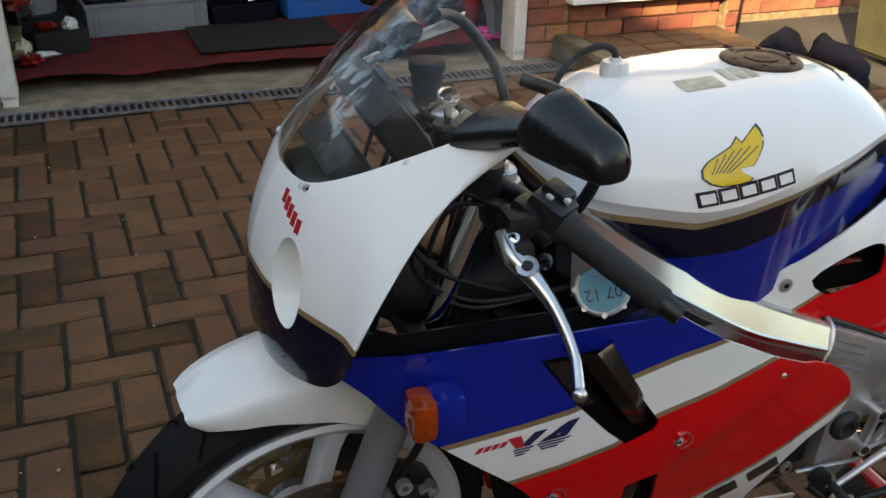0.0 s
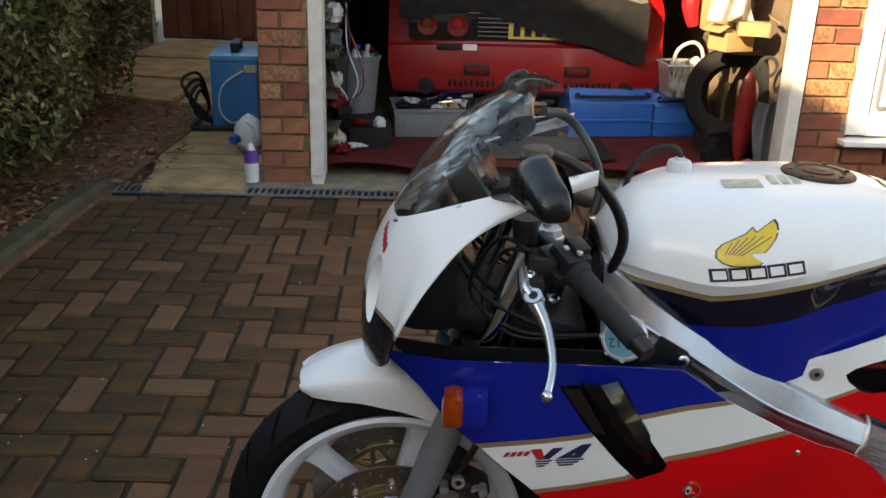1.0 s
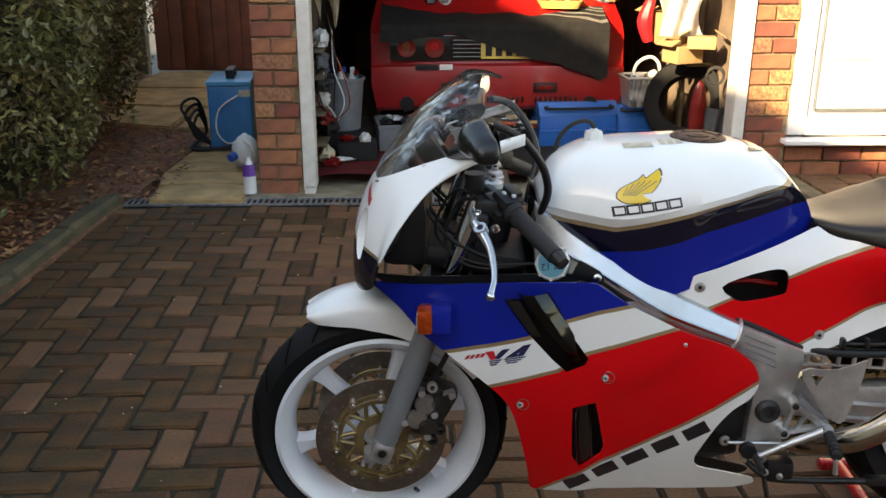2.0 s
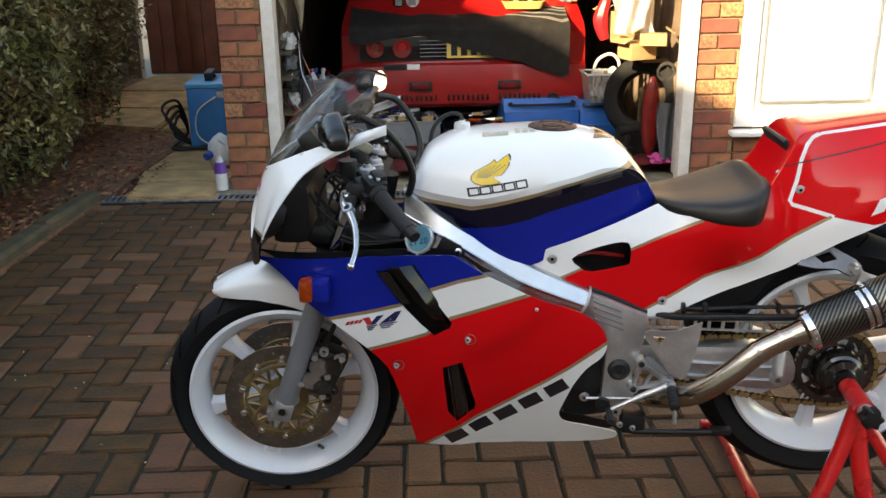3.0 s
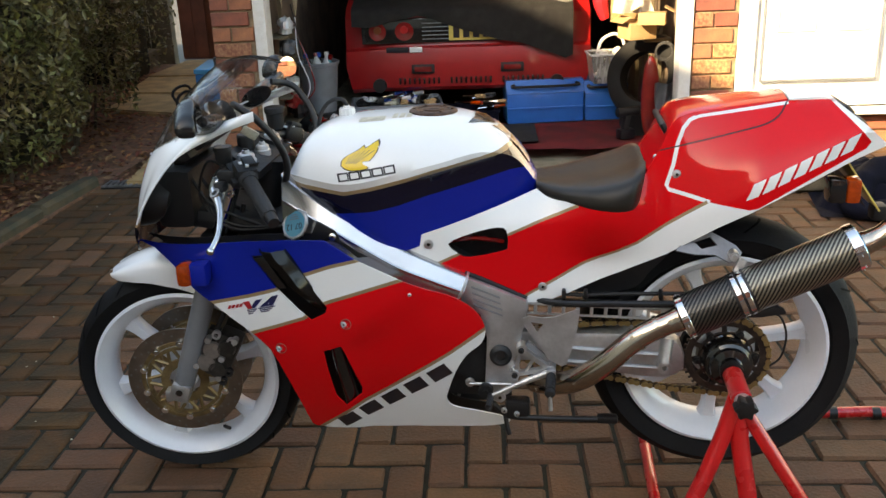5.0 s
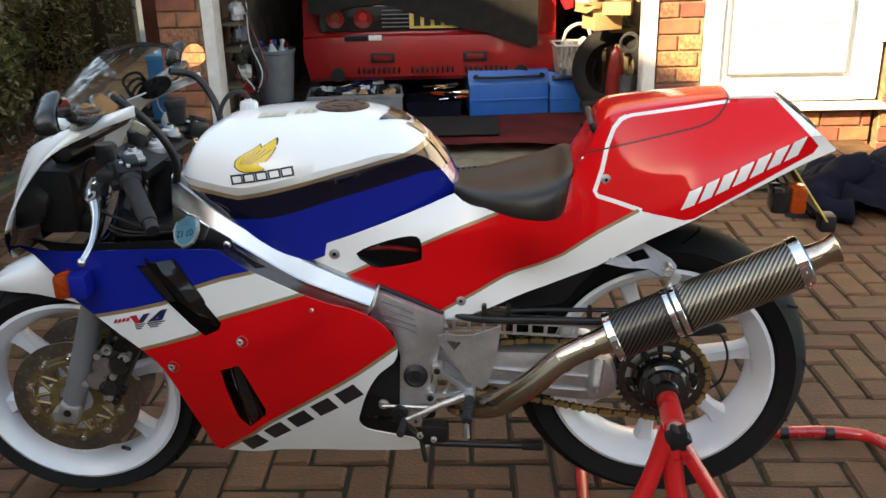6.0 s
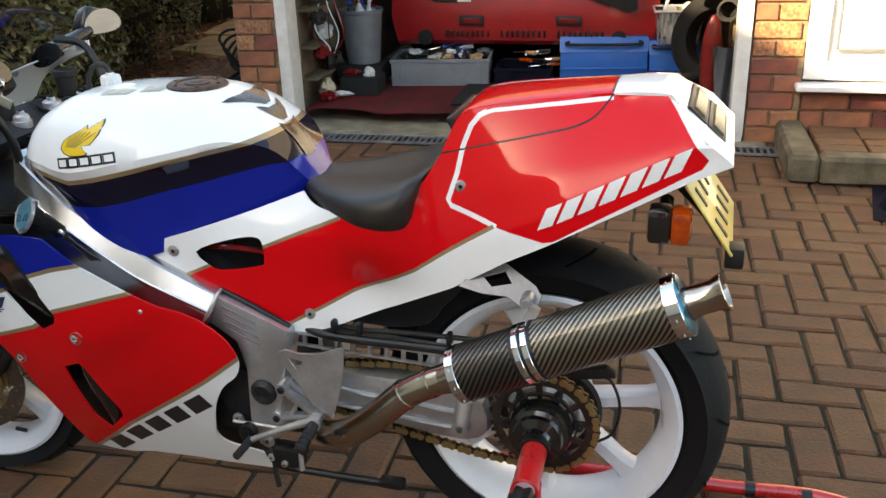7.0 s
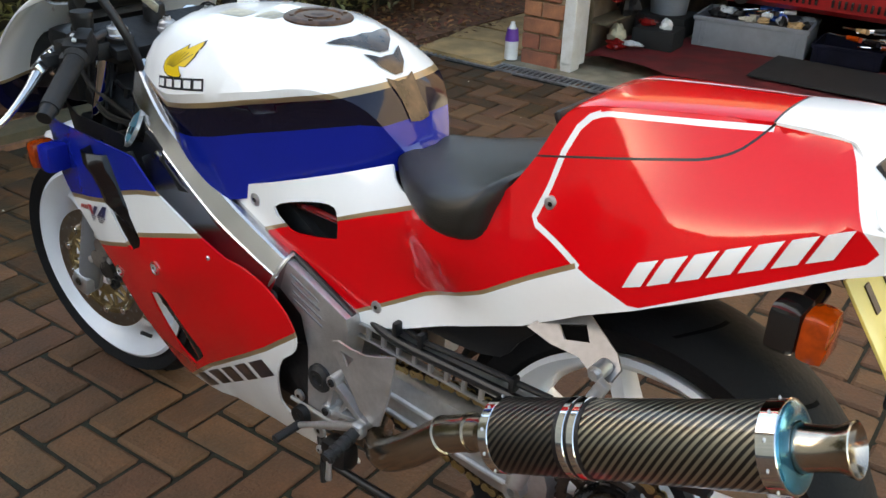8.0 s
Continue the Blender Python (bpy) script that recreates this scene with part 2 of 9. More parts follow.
M_GREYBOX = mat("grey_plastic_crate", (0.20, 0.215, 0.235), 0.5, 0, 0, 0.08, 12)
M_CARRED = mat("red_car_paint", (0.36, 0.008, 0.010), 0.35, 0, 0.5, 0.10, 4)
M_BLANKET = mat("dark_grey_wool", (0.045, 0.043, 0.042), 0.95, 0, 0, 0.2, 14, 300, 0.7, 300)
M_STRIPE = mat("pale_wool_stripe", (0.42, 0.40, 0.37), 0.95, 0, 0, 0.15, 14, 300, 0.7, 300)
M_LEAF = mat("hedge_leaf", (0.115, 0.120, 0.036), 0.45, 0, 0.15, 0.3, 3, 60, 0.0, second=(0.20, 0.15, 0.06), per_piece=0.5)
M_TWIG = mat("twig_bark", (0.13, 0.09, 0.055), 0.9, 0, 0, 0.2, 20)
M_RENDER = mat("plain_house_render", (0.45, 0.40, 0.34), 0.9, 0, 0, 0.1, 2)
M_ROOF = mat("roof_tile", (0.14, 0.08, 0.06), 0.9, 0, 0, 0.2, 3)
M_NAVYCLOTH = mat("navy_cloth", (0.006, 0.007, 0.017), 0.95, 0, 0, 0.25, 10, 300, 0.8, 200, spec=0.15)
M_CARD = mat("cardboard", (0.42, 0.27, 0.13), 0.85, 0, 0, 0.1, 8)
M_CLOTH = mat("cream_cloth", (0.66, 0.58, 0.40), 0.95, 0, 0, 0.15, 8, 200, 0.4, 100)
M_BAGWHITE = mat("white_plastic_sack", (0.75, 0.74, 0.71), 0.4, 0, 0.2, 0.05, 6)
M_CLEARTUB = glass("cloudy_plastic", (0.80, 0.80, 0.78), 0.35, haze=0.35)
M_BOTTLE = glass("milky_plastic", (0.80, 0.84, 0.86), 0.15)
M_WHITEPLAST = mat("white_plastic", (0.70, 0.71, 0.70), 0.4, 0, 0.2, 0.06, 20)
M_BLUECAP = mat("blue_cap", (0.02, 0.10, 0.50), 0.4)
M_PURPLE = mat("purple_label", (0.16, 0.05, 0.35), 0.4)
M_PINK = mat("pink_cloth", (0.65, 0.08, 0.35), 0.8)
M_WELDBLUE = mat("blue_enamel", (0.02, 0.20, 0.48), 0.4, 0, 0.3, 0.08, 10)
M_CABLE = mat("black_cable", (0.005, 0.005, 0.005), 0.6)
M_REDLENS = mat("red_lamp_lens", (0.22, 0.008, 0.008), 0.2, 0, 0.8, 0.1, 30)
M_PANE = glass("window_glass", (0.75, 0.78, 0.80))
M_NET = mat("net_curtain", (0.55, 0.57, 0.58), 0.9, 0, 0, 0.3, 30, 200)
M_GREENBIN = mat("lime_green_plastic", (0.30, 0.36, 0.08), 0.5, 0, 0, 0.08, 6)
M_BINSHADED = mat("shaded_bin_plastic", (0.085, 0.080, 0.045), 0.6, 0, 0, 0.15, 6)


# ---- shape tools ----
def smooth(pts, n=4, closed=False):
    """A Catmull-Rom curve through the points."""
    p = [Vector(q) for q in pts]
    k = len(p)
    out = []
    for i in range(k if closed else k - 1):
        a, b, c, d = (p[(i + j) % k] if closed else p[min(max(i + j, 0), k - 1)] for j in (-1, 0, 1, 2))
        for s in range(n):
            t = s / n
            out.append(0.5 * (2 * b + (c - a) * t + (2 * a - 5 * b + 4 * c - d) * t * t + (3 * b - a - 3 * c + d) * t ** 3))
    if not closed:
        out.append(p[-1])
    return out


def curve_at(keys, x):
    """Smooth value at x through (x, value) keys."""
    xs, ys = np.array([k[0] for k in keys], float), np.array([k[1] for k in keys], float)
    if x <= xs[0]:
        return float(ys[0])
    if x >= xs[-1]:
        return float(ys[-1])
    g = np.gradient(ys, xs)
    i = int(np.searchsorted(xs, x) - 1)
    h = xs[i + 1] - xs[i]
    t = (x - xs[i]) / h
    return float((2 * t ** 3 - 3 * t * t + 1) * ys[i] + (t ** 3 - 2 * t * t + t) * h * g[i] + (3 * t * t - 2 * t ** 3) * ys[i + 1] + (t ** 3 - t * t) * h * g[i + 1])


def add_box(bm, c, s, bevel=0.0, m=None, idx=0, seg=2):
    r = bmesh.ops.create_cube(bm, size=1.0, matrix=Matrix.Translation(c) @ (m.to_4x4() if m else Matrix()) @ Matrix.Diagonal((*s, 1)))
    fs = {f for v in r["verts"] for f in v.link_faces}
    if bevel:
        es = list({e for f in fs for e in f.edges})
        fs |= set(bmesh.ops.bevel(bm, geom=es, offset=bevel, segments=seg, affect="EDGES", profile=0.6)["faces"])
    for f in fs:
        if f.is_valid:
            f.material_index = idx
    return bm


def add_cyl(bm, a, b, r0, r1=None, n=20, idx=0, caps=True):
    a, b = Vector(a), Vector(b)
    d = b - a
    m = Matrix.Translation((a + b) / 2) @ d.to_track_quat("Z", "Y").to_matrix().to_4x4()
    r = bmesh.ops.create_cone(bm, cap_ends=caps, segments=n, radius1=r0, radius2=r0 if r1 is None else r1, depth=d.length, matrix=m)
    for f in {f for v in r["verts"] for f in v.link_faces}:
        f.material_index = idx
    return bm


def add_ball(bm, c, s, n=12, idx=0, m=None):
    r = bmesh.ops.create_uvsphere(bm, u_segments=n * 2, v_segments=n, radius=1, matrix=Matrix.Translation(c) @ (m.to_4x4() if m else Matrix()) @ Matrix.Diagonal((*s, 1)))
    for f in {f for v in r["verts"] for f in v.link_faces}:
        f.material_index = idx
    return bm


def add_tube(bm, pts, r, n=10, steps=6, idx=0, radii=None):
    """A round tube along a smooth curve."""
    path = smooth(pts, steps) if steps > 1 else [Vector(p) for p in pts]
    rings, up = [], None
    for i, p in enumerate(path):
        d = (path[min(i + 1, len(path) - 1)] - path[max(i - 1, 0)]).normalized()
        if up is None:
            up = d.orthogonal().normalized()
        up = (up - d * up.dot(d)).normalized()
        side = d.cross(up)
        rr = r if radii is None else float(np.interp(i / (len(path) - 1), np.linspace(0, 1, len(radii)), radii))
        rings.append([bm.verts.new(p + rr * (math.cos(a) * up + math.sin(a) * side)) for a in np.linspace(0, 2 * math.pi, n, endpoint=False)])
    fs = [bm.faces.new((ra[j], ra[(j + 1) % n], rb[(j + 1) % n], rb[j])) for ra, rb in zip(rings, rings[1:]) for j in range(n)]
    fs += [bm.faces.new(rings[0][::-1]), bm.faces.new(rings[-1])]
    for f in fs:
        f.material_index = idx
    return bm


def add_lathe(bm, prof, centre, n=48, idx=0, axis="y", closed=True):
    """Turns a profile of (along the axis, radius) round the axis; closed profiles make a ring."""
    c = Vector(centre)
    rings = []
    for a in np.linspace(0, 2 * math.pi, n, endpoint=False):
        ca, sa = math.cos(a), math.sin(a)
        place = {"y": lambda h, r: Vector((r * ca, h, r * sa)), "z": lambda h, r: Vector((r * ca, r * sa, h)), "x": lambda h, r: Vector((h, r * ca, r * sa))}[axis]
        rings.append([bm.verts.new(c + place(h, r)) for h, r in prof])
    k = len(prof)
    for i in range(n):
        ra, rb = rings[i], rings[(i + 1) % n]
        for j in range(k if closed else k - 1):
            f = bm.faces.new((ra[j], rb[j], rb[(j + 1) % k], ra[(j + 1) % k]))
            f.material_index = idx
    return bm


def add_prism(bm, poly, y0, y1, idx=0, bevel=0.0):
    """An outline in x and z, made solid between two y."""
    lo = [bm.verts.new((x, y0, z)) for x, z in poly]
    hi = [bm.verts.new((x, y1, z)) for x, z in poly]
    k = len(poly)
    fs = [bm.faces.new(lo), bm.faces.new(hi[::-1])]
    fs += [bm.faces.new((lo[i], hi[i], hi[(i + 1) % k], lo[(i + 1) % k])) for i in range(k)]
    bmesh.ops.recalc_face_normals(bm, faces=fs)
    if bevel:
        es = [e for f in fs[:2] for e in f.edges]
        fs += bmesh.ops.bevel(bm, geom=es, offset=bevel, segments=2, affect="EDGES", profile=0.6)["faces"]
    for f in fs:
        if f.is_valid:
            f.material_index = idx
    return bm


def add_loft(bm, rows, close=False, idx=0, cap=False):
    """Skins rows of points."""
    vs = [[bm.verts.new(p) for p in row] for row in rows]
    k = len(vs[0])
    fs = []
    for ra, rb in zip(vs, vs[1:]):
        for j in range(k if close else k - 1):
            fs.append(bm.faces.new((ra[j], ra[(j + 1) % k], rb[(j + 1) % k], rb[j])))
    if cap:
        fs += [bm.faces.new(vs[0][::-1]), bm.faces.new(vs[-1])]
    for f in fs:
        f.material_index = idx
    return fs


def inside(x, z, poly):
    hit = False
    k = len(poly)
    for i in range(k):
        (xa, za), (xb, zb) = poly[i][:2], poly[(i + 1) % k][:2]
        if (za > z) != (zb > z) and x < (xb - xa) * (z - za) / (zb - za) + xa:
            hit = not hit
    return hit


def cut_segment(bm, a, b, pad=0.004, keep=None):
    """Cuts the faces near a segment of the x-z plane along it."""
    lo, hi = (min(a[0], b[0]) - pad, min(a[1], b[1]) - pad), (max(a[0], b[0]) + pad, max(a[1], b[1]) + pad)
    fs = []
    for f in bm.faces:
        xs, zs = [v.co.x for v in f.verts], [v.co.z for v in f.verts]
        if max(xs) >= lo[0] and min(xs) <= hi[0] and max(zs) >= lo[1] and min(zs) <= hi[1] and (keep is None or keep(f)):
            fs.append(f)
    if not fs:
        return
    d = Vector((b[0] - a[0], 0, b[1] - a[1]))
    if d.length < 1e-6:
        return
    geom = list({v for f in fs for v in f.verts}) + list({e for f in fs for e in f.edges}) + fs
    bmesh.ops.bisect_plane(bm, geom=geom, dist=1e-5, plane_co=(a[0], 0, a[1]), plane_no=Vector((-d.z, 0, d.x)).normalized())


def paint(bm, poly, idx, keep=None):
    """Gives the faces inside an x-z outline another paint, cut to the outline."""
    for i in range(len(poly)):
        cut_segment(bm, poly[i], poly[(i + 1) % len(poly)], keep=keep)
    for f in bm.faces:
        c = f.calc_center_median()
        if (keep is None or keep(f)) and inside(c.x, c.z, poly):
            f.material_index = idx


def band(pts, width):
    """The outline of a line with a width, in x and z."""
    p = [Vector((q[0], q[1])) for q in pts]
    lo, hi = [], []
    for i, q in enumerate(p):
        d = (p[min(i + 1, len(p) - 1)] - p[max(i - 1, 0)]).normalized()
        n = Vector((-d.y, d.x)) * width / 2
        lo.append(tuple(q + n))
        hi.append(tuple(q - n))
    return lo + hi[::-1]


def grid_cut(bm, step):
    xs, zs = [v.co.x for v in bm.verts], [v.co.z for v in bm.verts]
    for k in range(int(min(xs) / step) - 1, int(max(xs) / step) + 2):
        bmesh.ops.bisect_plane(bm, geom=bm.verts[:] + bm.edges[:] + bm.faces[:], dist=1e-5, plane_co=(k * step, 0, 0), plane_no=(1, 0, 0))
    for k in range(int(min(zs) / step) - 1, int(max(zs) / step) + 2):
        bmesh.ops.bisect_plane(bm, geom=bm.verts[:] + bm.edges[:] + bm.faces[:], dist=1e-5, plane_co=(0, 0, k * step), plane_no=(0, 0, 1))


def flat(outline, step=0.03):
    bm = bmesh.new()
    bm.faces.new([bm.verts.new((q[0], 0, q[1])) for q in outline])
    grid_cut(bm, step)
    return bm


def finish_sheet(bm, yf, thick):
    bmesh.ops.triangulate(bm, faces=[f for f in bm.faces if len(f.verts) > 4])
    for v in bm.verts:
        v.co.y = yf(v.co.x, v.co.z)
    bmesh.ops.recalc_face_normals(bm, faces=bm.faces[:])
    if sum(f.normal.y * f.calc_area() for f in bm.faces) > 0:
        bmesh.ops.reverse_faces(bm, faces=bm.faces[:])
    if thick:
        bmesh.ops.solidify(bm, geom=bm.faces[:], thickness=thick)
    return bm


def drape(target, polys, off=0.0012, step=0.012):
    """Thin decals laid on a surface: flat outlines in x and z carried onto it along y."""
    out = bmesh.new()
    tree = BVHTree.FromBMesh(target)
    for poly, idx in polys:
        b = flat(poly, step)
        for v in b.verts:
            hit = tree.ray_cast(Vector((v.co.x, -2.0, v.co.z)), Vector((0, 1, 0)))
            v.co.y = (hit[0].y if hit[0] else -0.15) - off
        for f in b.faces:
            f.material_index = idx
        bmesh.ops.recalc_face_normals(b, faces=b.faces[:])
        if sum(f.normal.y * f.calc_area() for f in b.faces) > 0:
            bmesh.ops.reverse_faces(b, faces=b.faces[:])
        tmp = bpy.data.meshes.new("tmp")
        b.to_mesh(tmp)
        out.from_mesh(tmp)
        bpy.data.meshes.remove(tmp)
        b.free()
    return out


def part(name, bm, mats, parent=None, label="", angle=35, free=True):
    """Links a bmesh as one mesh object under a thing or a part."""
    me = bpy.data.meshes.new(name)
    bm.to_mesh(me)
    if free:
        bm.free()
    for m in mats if isinstance(mats, (list, tuple)) else [mats]:
        me.materials.append(m)
    me.shade_smooth()
    me.set_sharp_from_angle(angle=radians(angle))
    ob = new(name, me)
    if parent is not None:
        ob.parent = parent
    if label:
        tagged(ob, label)
    return ob


def mirrored(ob, parent):
    """The same part on the other side of the centre line."""
    me = ob.data.copy()
    me.transform(Matrix.Diagonal((1, -1, 1, 1)))
    me.flip_normals()
    o = new(ob.name, me)
    o.parent = parent
    return o


def thing(name, label, category, group="", at=None):
    e = new(name)
    if at is not None:
        e.matrix_world = at
    return tagged(e, label, category, group)


# ---- the place: ground, garage front, house ----
G = pose(-0.644, 3.046, 0, 0, 0, 3.6)      # the garage's own frame: along its front, into it, up
UNIT = 0.1062


def structure(name, bm, mats, label, at=G, angle=35):
    ob = part(name, bm, mats, None, label, angle)
    ob.matrix_world = at
    return tagged(ob, label, "structure", kind="structure")


def bumpy_block(size, bevel=0.004, seed=0, wob=0.0012):
    """One brick, stone or paver with slightly uneven worn edges; its middle at the origin."""
    rnd = random.Random(seed)
    bm = bmesh.new()
    add_box(bm, (0, 0, 0), size, bevel, seg=1)
    for v in bm.verts:
        v.co += Vector((rnd.uniform(-wob, wob), rnd.uniform(-wob, wob), rnd.uniform(-wob, wob)))
    return bm


def mesh_of(name, bm, m):
    me = bpy.data.meshes.new(name)
    bm.to_mesh(me)
    bm.free()
    me.materials.append(m)
    return me


def pieces_wall(owner, name, u0, u1, z0, z1, v0, course=0.0865, length=0.225, depth=0.05, joint=0.011, axis="u", skip=None, mortar_gap=0.006):
    """Bricks in running bond on the face of a wall, each an object of its own, under owner."""
    cache = {}
    rnd = random.Random(int(abs(u0) * 1000) + 7)
    rows = int((z1 - z0) / course + 0.5)
    for r in range(rows):
        z = z0 + (r + 0.5) * course
        u = u0 - (0 if r % 2 == 0 else length / 2)
        while u < u1 - 0.01:
            a, b = max(u, u0), min(u + length, u1)
            u += length
            if b - a < 0.03 or (skip and skip((a + b) / 2, z)):
                continue
            w = round(b - a - joint, 3)
            rough = rnd.random() < 0.4 and z > 0.45
            key = (w, rnd.randrange(3), rough)
            if key not in cache:
                size = (w, depth, course - joint) if axis == "u" else (depth, w, course - joint)
                cache[key] = mesh_of(name, bumpy_block(size, 0.004, key[1]), M_BRICKBUFF if rough else M_BRICK)
            o = new(name, cache[key])
            o.parent = owner
            jog = rnd.uniform(-0.0015, 0.0015)
            c = (a + b) / 2
            o.location = (c, v0 + depth / 2 - mortar_gap + jog, z) if axis == "u" else (v0 + depth / 2 - mortar_gap + jog, c, z)


# ground sheet out to the horizon, with the driveway bed on it
bm = bmesh.new()
add_box(bm, (0, 0, -0.35), (900, 900, 0.6), 0)
structure("ground", bm, mat("worn_tarmac", (0.075, 0.068, 0.060), 0.9, 0, 0, 0.25, 3, 120, 0.6, 80, second=(0.045, 0.042, 0.038)), "worn tarmac ground round the driveway and house", Matrix())
bm = bmesh.new()
add_box(bm, (0.9, -0.9, -0.035), (5.16, 7.7, 0.05), 0)
pave = structure("pavement", bm, M_JOINT, "block-paved driveway in red-brown clay pavers, herringbone bond, mossy joints", pose(0, 0, 0, 0, 0, 4.0))


def build_pavers():
    """Herringbone of two hundred by one hundred millimetre clay pavers."""
    rnd = random.Random(3)
    rot = Matrix.Rotation(radians(-4.0), 2)
    o = rot @ Vector((1.803, 1.169))
    size = (2 * UNIT - 0.011, UNIT - 0.011, 0.05)
    kinds = [[mesh_of("paver", bumpy_block(size if h else (size[1], size[0], size[2]), 0.007, 10 * h + k, 0.0024), M_PAVER if k < 4 else M_PAVERALGAESHADE) for k in range(8)] for h in (0, 1)]
    rest = []
    near = 0
    for a in range(-70, 71):
        for b in range(-40, 41):
            i, j = a + 2 * b, a - 2 * b
            for h in (1, 0):
                cx, cy = (i + 1, j + 0.5) if h else (i - 0.5, j + 1)
                x, y = o.x + cx * UNIT, o.y + cy * UNIT
                if not (-1.62 < x < 3.42 and -4.6 < y < 2.93):
                    continue
                # the strip along the drain is cut level, and the left edge stops at the kerb
                if x < -1.55 or y > 2.88:
                    continue
                z = -0.025 + rnd.uniform(-0.0022, 0.0022)
                # towards the damp hedge side, darker pavers carry algae and shade in their colour
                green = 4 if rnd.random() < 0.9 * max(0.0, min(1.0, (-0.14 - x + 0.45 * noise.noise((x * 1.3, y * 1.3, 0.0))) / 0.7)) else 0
                if near < 300 and ((-1.15 < x < -0.28 and 0.15 < y < 2.3) or (1.72 < x < 2.5 and 0.55 < y < 2.4)):
                    near += 1
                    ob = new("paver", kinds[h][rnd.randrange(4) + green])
                    ob.parent = pave
                    ob.location = (x, y, z)
                    ob.rotation_euler = (rnd.uniform(-0.008, 0.008), rnd.uniform(-0.008, 0.008), rnd.uniform(-0.006, 0.006))
                else:
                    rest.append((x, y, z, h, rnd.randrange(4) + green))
    verts, faces, slots, n = [], [], [], 0
    for x, y, z, h, k in rest:
        me = kinds[h][k]
        t = Matrix.Translation((x, y, z)) @ Euler((rnd.uniform(-0.008, 0.008), rnd.uniform(-0.008, 0.008), rnd.uniform(-0.006, 0.006))).to_matrix().to_4x4()
        verts += [tuple(t @ v.co) for v in me.vertices]
        faces += [[n + q for q in p.vertices] for p in me.polygons]
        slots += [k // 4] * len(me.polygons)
        n += len(me.vertices)
    me = bpy.data.meshes.new("pavers")
    me.from_pydata(verts, [], faces)
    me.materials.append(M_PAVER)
    me.materials.append(M_PAVERALGAESHADE)
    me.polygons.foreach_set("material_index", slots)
    ob = new("pavers", me)
    ob.parent = pave
    tagged(ob, kind="stuff")


# drain channel along the garage front
bm = bmesh.new()
add_box(bm, (0.95, -0.145, -0.02), (4.1, 0.125, 0.03), 0)
drain = structure("drain", bm, M_MAT, "galvanised slotted drain channel along the garage threshold")
bar = bmesh.new()
add_box(bar, (0, 0, 0), (4.1, 0.016, 0.012), 0.002)
for v in (-0.202, -0.088):
    b2 = bar.copy()
    bmesh.ops.translate(b2, verts=b2.verts[:], vec=(0.95, v, 0.002))
    part("rail", b2, M_DRAIN, drain)
bar.free()
bm = bmesh.new()
add_box(bm, (0, 0, 0), (0.012, 0.1, 0.01), 0.002)
rung = mesh_of("rung", bm, M_DRAIN)
for k in range(128):
    o = new("rung", rung)
    o.parent = drain
    o.location = (-1.08 + k * 0.032, -0.145, 0.001)

# threshold, garage floor, carpet
bm = bmesh.new()
add_box(bm, (1.0, 0.06, -0.05), (3.0, 0.29, 0.12), 0.012)
structure("threshold", bm, M_CONC, "worn concrete threshold strip under the garage door")
bm = bmesh.new()
add_box(bm, (1.2, 2.7, -0.06), (3.2, 5.0, 0.12), 0)
structure("floor", bm, M_CONC, "concrete garage floor")
bm = bmesh.new()
nu, nv = 50, 14
rows = []
for j in range(nv + 1):
    row = []
    for i in range(nu + 1):
        u, v = -0.02 + 2.44 * i / nu, 0.13 + 0.80 * j / nv
        if j == 0:
            v += 0.025 * math.sin(u * 9) + 0.012 * math.sin(u * 23)
        row.append((u, v, 0.072 + 0.006 * noise.noise((u * 4, v * 4, 0)) + (0.012 * max(0, math.sin(u * 7)) if j < 2 else 0)))
    rows.append(row)
add_loft(bm, rows)
bmesh.ops.solidify(bm, geom=bm.faces[:], thickness=0.008)
carpet = tagged(part("carpet", bm, M_CARPET), "red carpet strip with a frayed front edge", "carpet")
carpet.matrix_world = G
bm = bmesh.new()
add_box(bm, (1.18, 0.555, 0.088), (0.74, 0.50, 0.008), 0.003)
rug = tagged(part("floor_mat", bm, M_MAT), "thin black rubber mat lying on the red carpet", "mat")
rug.matrix_world = G

# front wall piers, lintel, inner walls, ceiling
bm = bmesh.new()
add_box(bm, (-0.195, 0.13, 1.2), (0.244, 0.24, 2.5), 0)
pier_l = structure("wall_left_pier", bm, M_MORTAR, "red brick pier beside the garage opening")
pieces_wall(pier_l, "brick", -0.322, -0.07, 0.0, 2.42, 0.0)
bm = bmesh.new()
add_box(bm, (2.515, 0.13, 1.2), (0.244, 0.24, 2.5), 0)
pier_r = structure("wall_right_pier", bm, M_MORTAR, "red brick pier between the garage opening and the white door")
pieces_wall(pier_r, "brick", 2.39, 2.64, 0.0, 2.42, 0.0)
bm = bmesh.new()
add_box(bm, (1.17, 0.14, 2.28), (3.0, 0.22, 0.46), 0)
structure("lintel", bm, M_MORTAR, "plain wall over the garage opening")
for nm, u in (("trim_left", -0.036), ("trim_right", 2.352)):
    bm = bmesh.new()
    add_box(bm, (u, 0.055, 1.06), (0.068, 0.15, 2.05), 0.006)
    add_box(bm, (u, 0.03, 0.035), (0.06, 0.10, 0.05), 0.004)
    structure(nm, bm, M_JAMB, "weathered white painted timber door post, chipped at its foot")
for nm, c, s in (("wall_inner_left", (-0.2, 2.75, 1.15), (0.22, 5.0, 2.4)), ("wall_inner_right", (2.52, 2.75, 1.15), (0.22, 5.0, 2.4)), ("wall_back", (1.2, 5.35, 1.15), (3.0, 0.2, 2.4))):
    bm = bmesh.new()
    add_box(bm, c, s, 0)
    structure(nm, bm, M_INTERIOR, "dusty unlit inner garage wall")
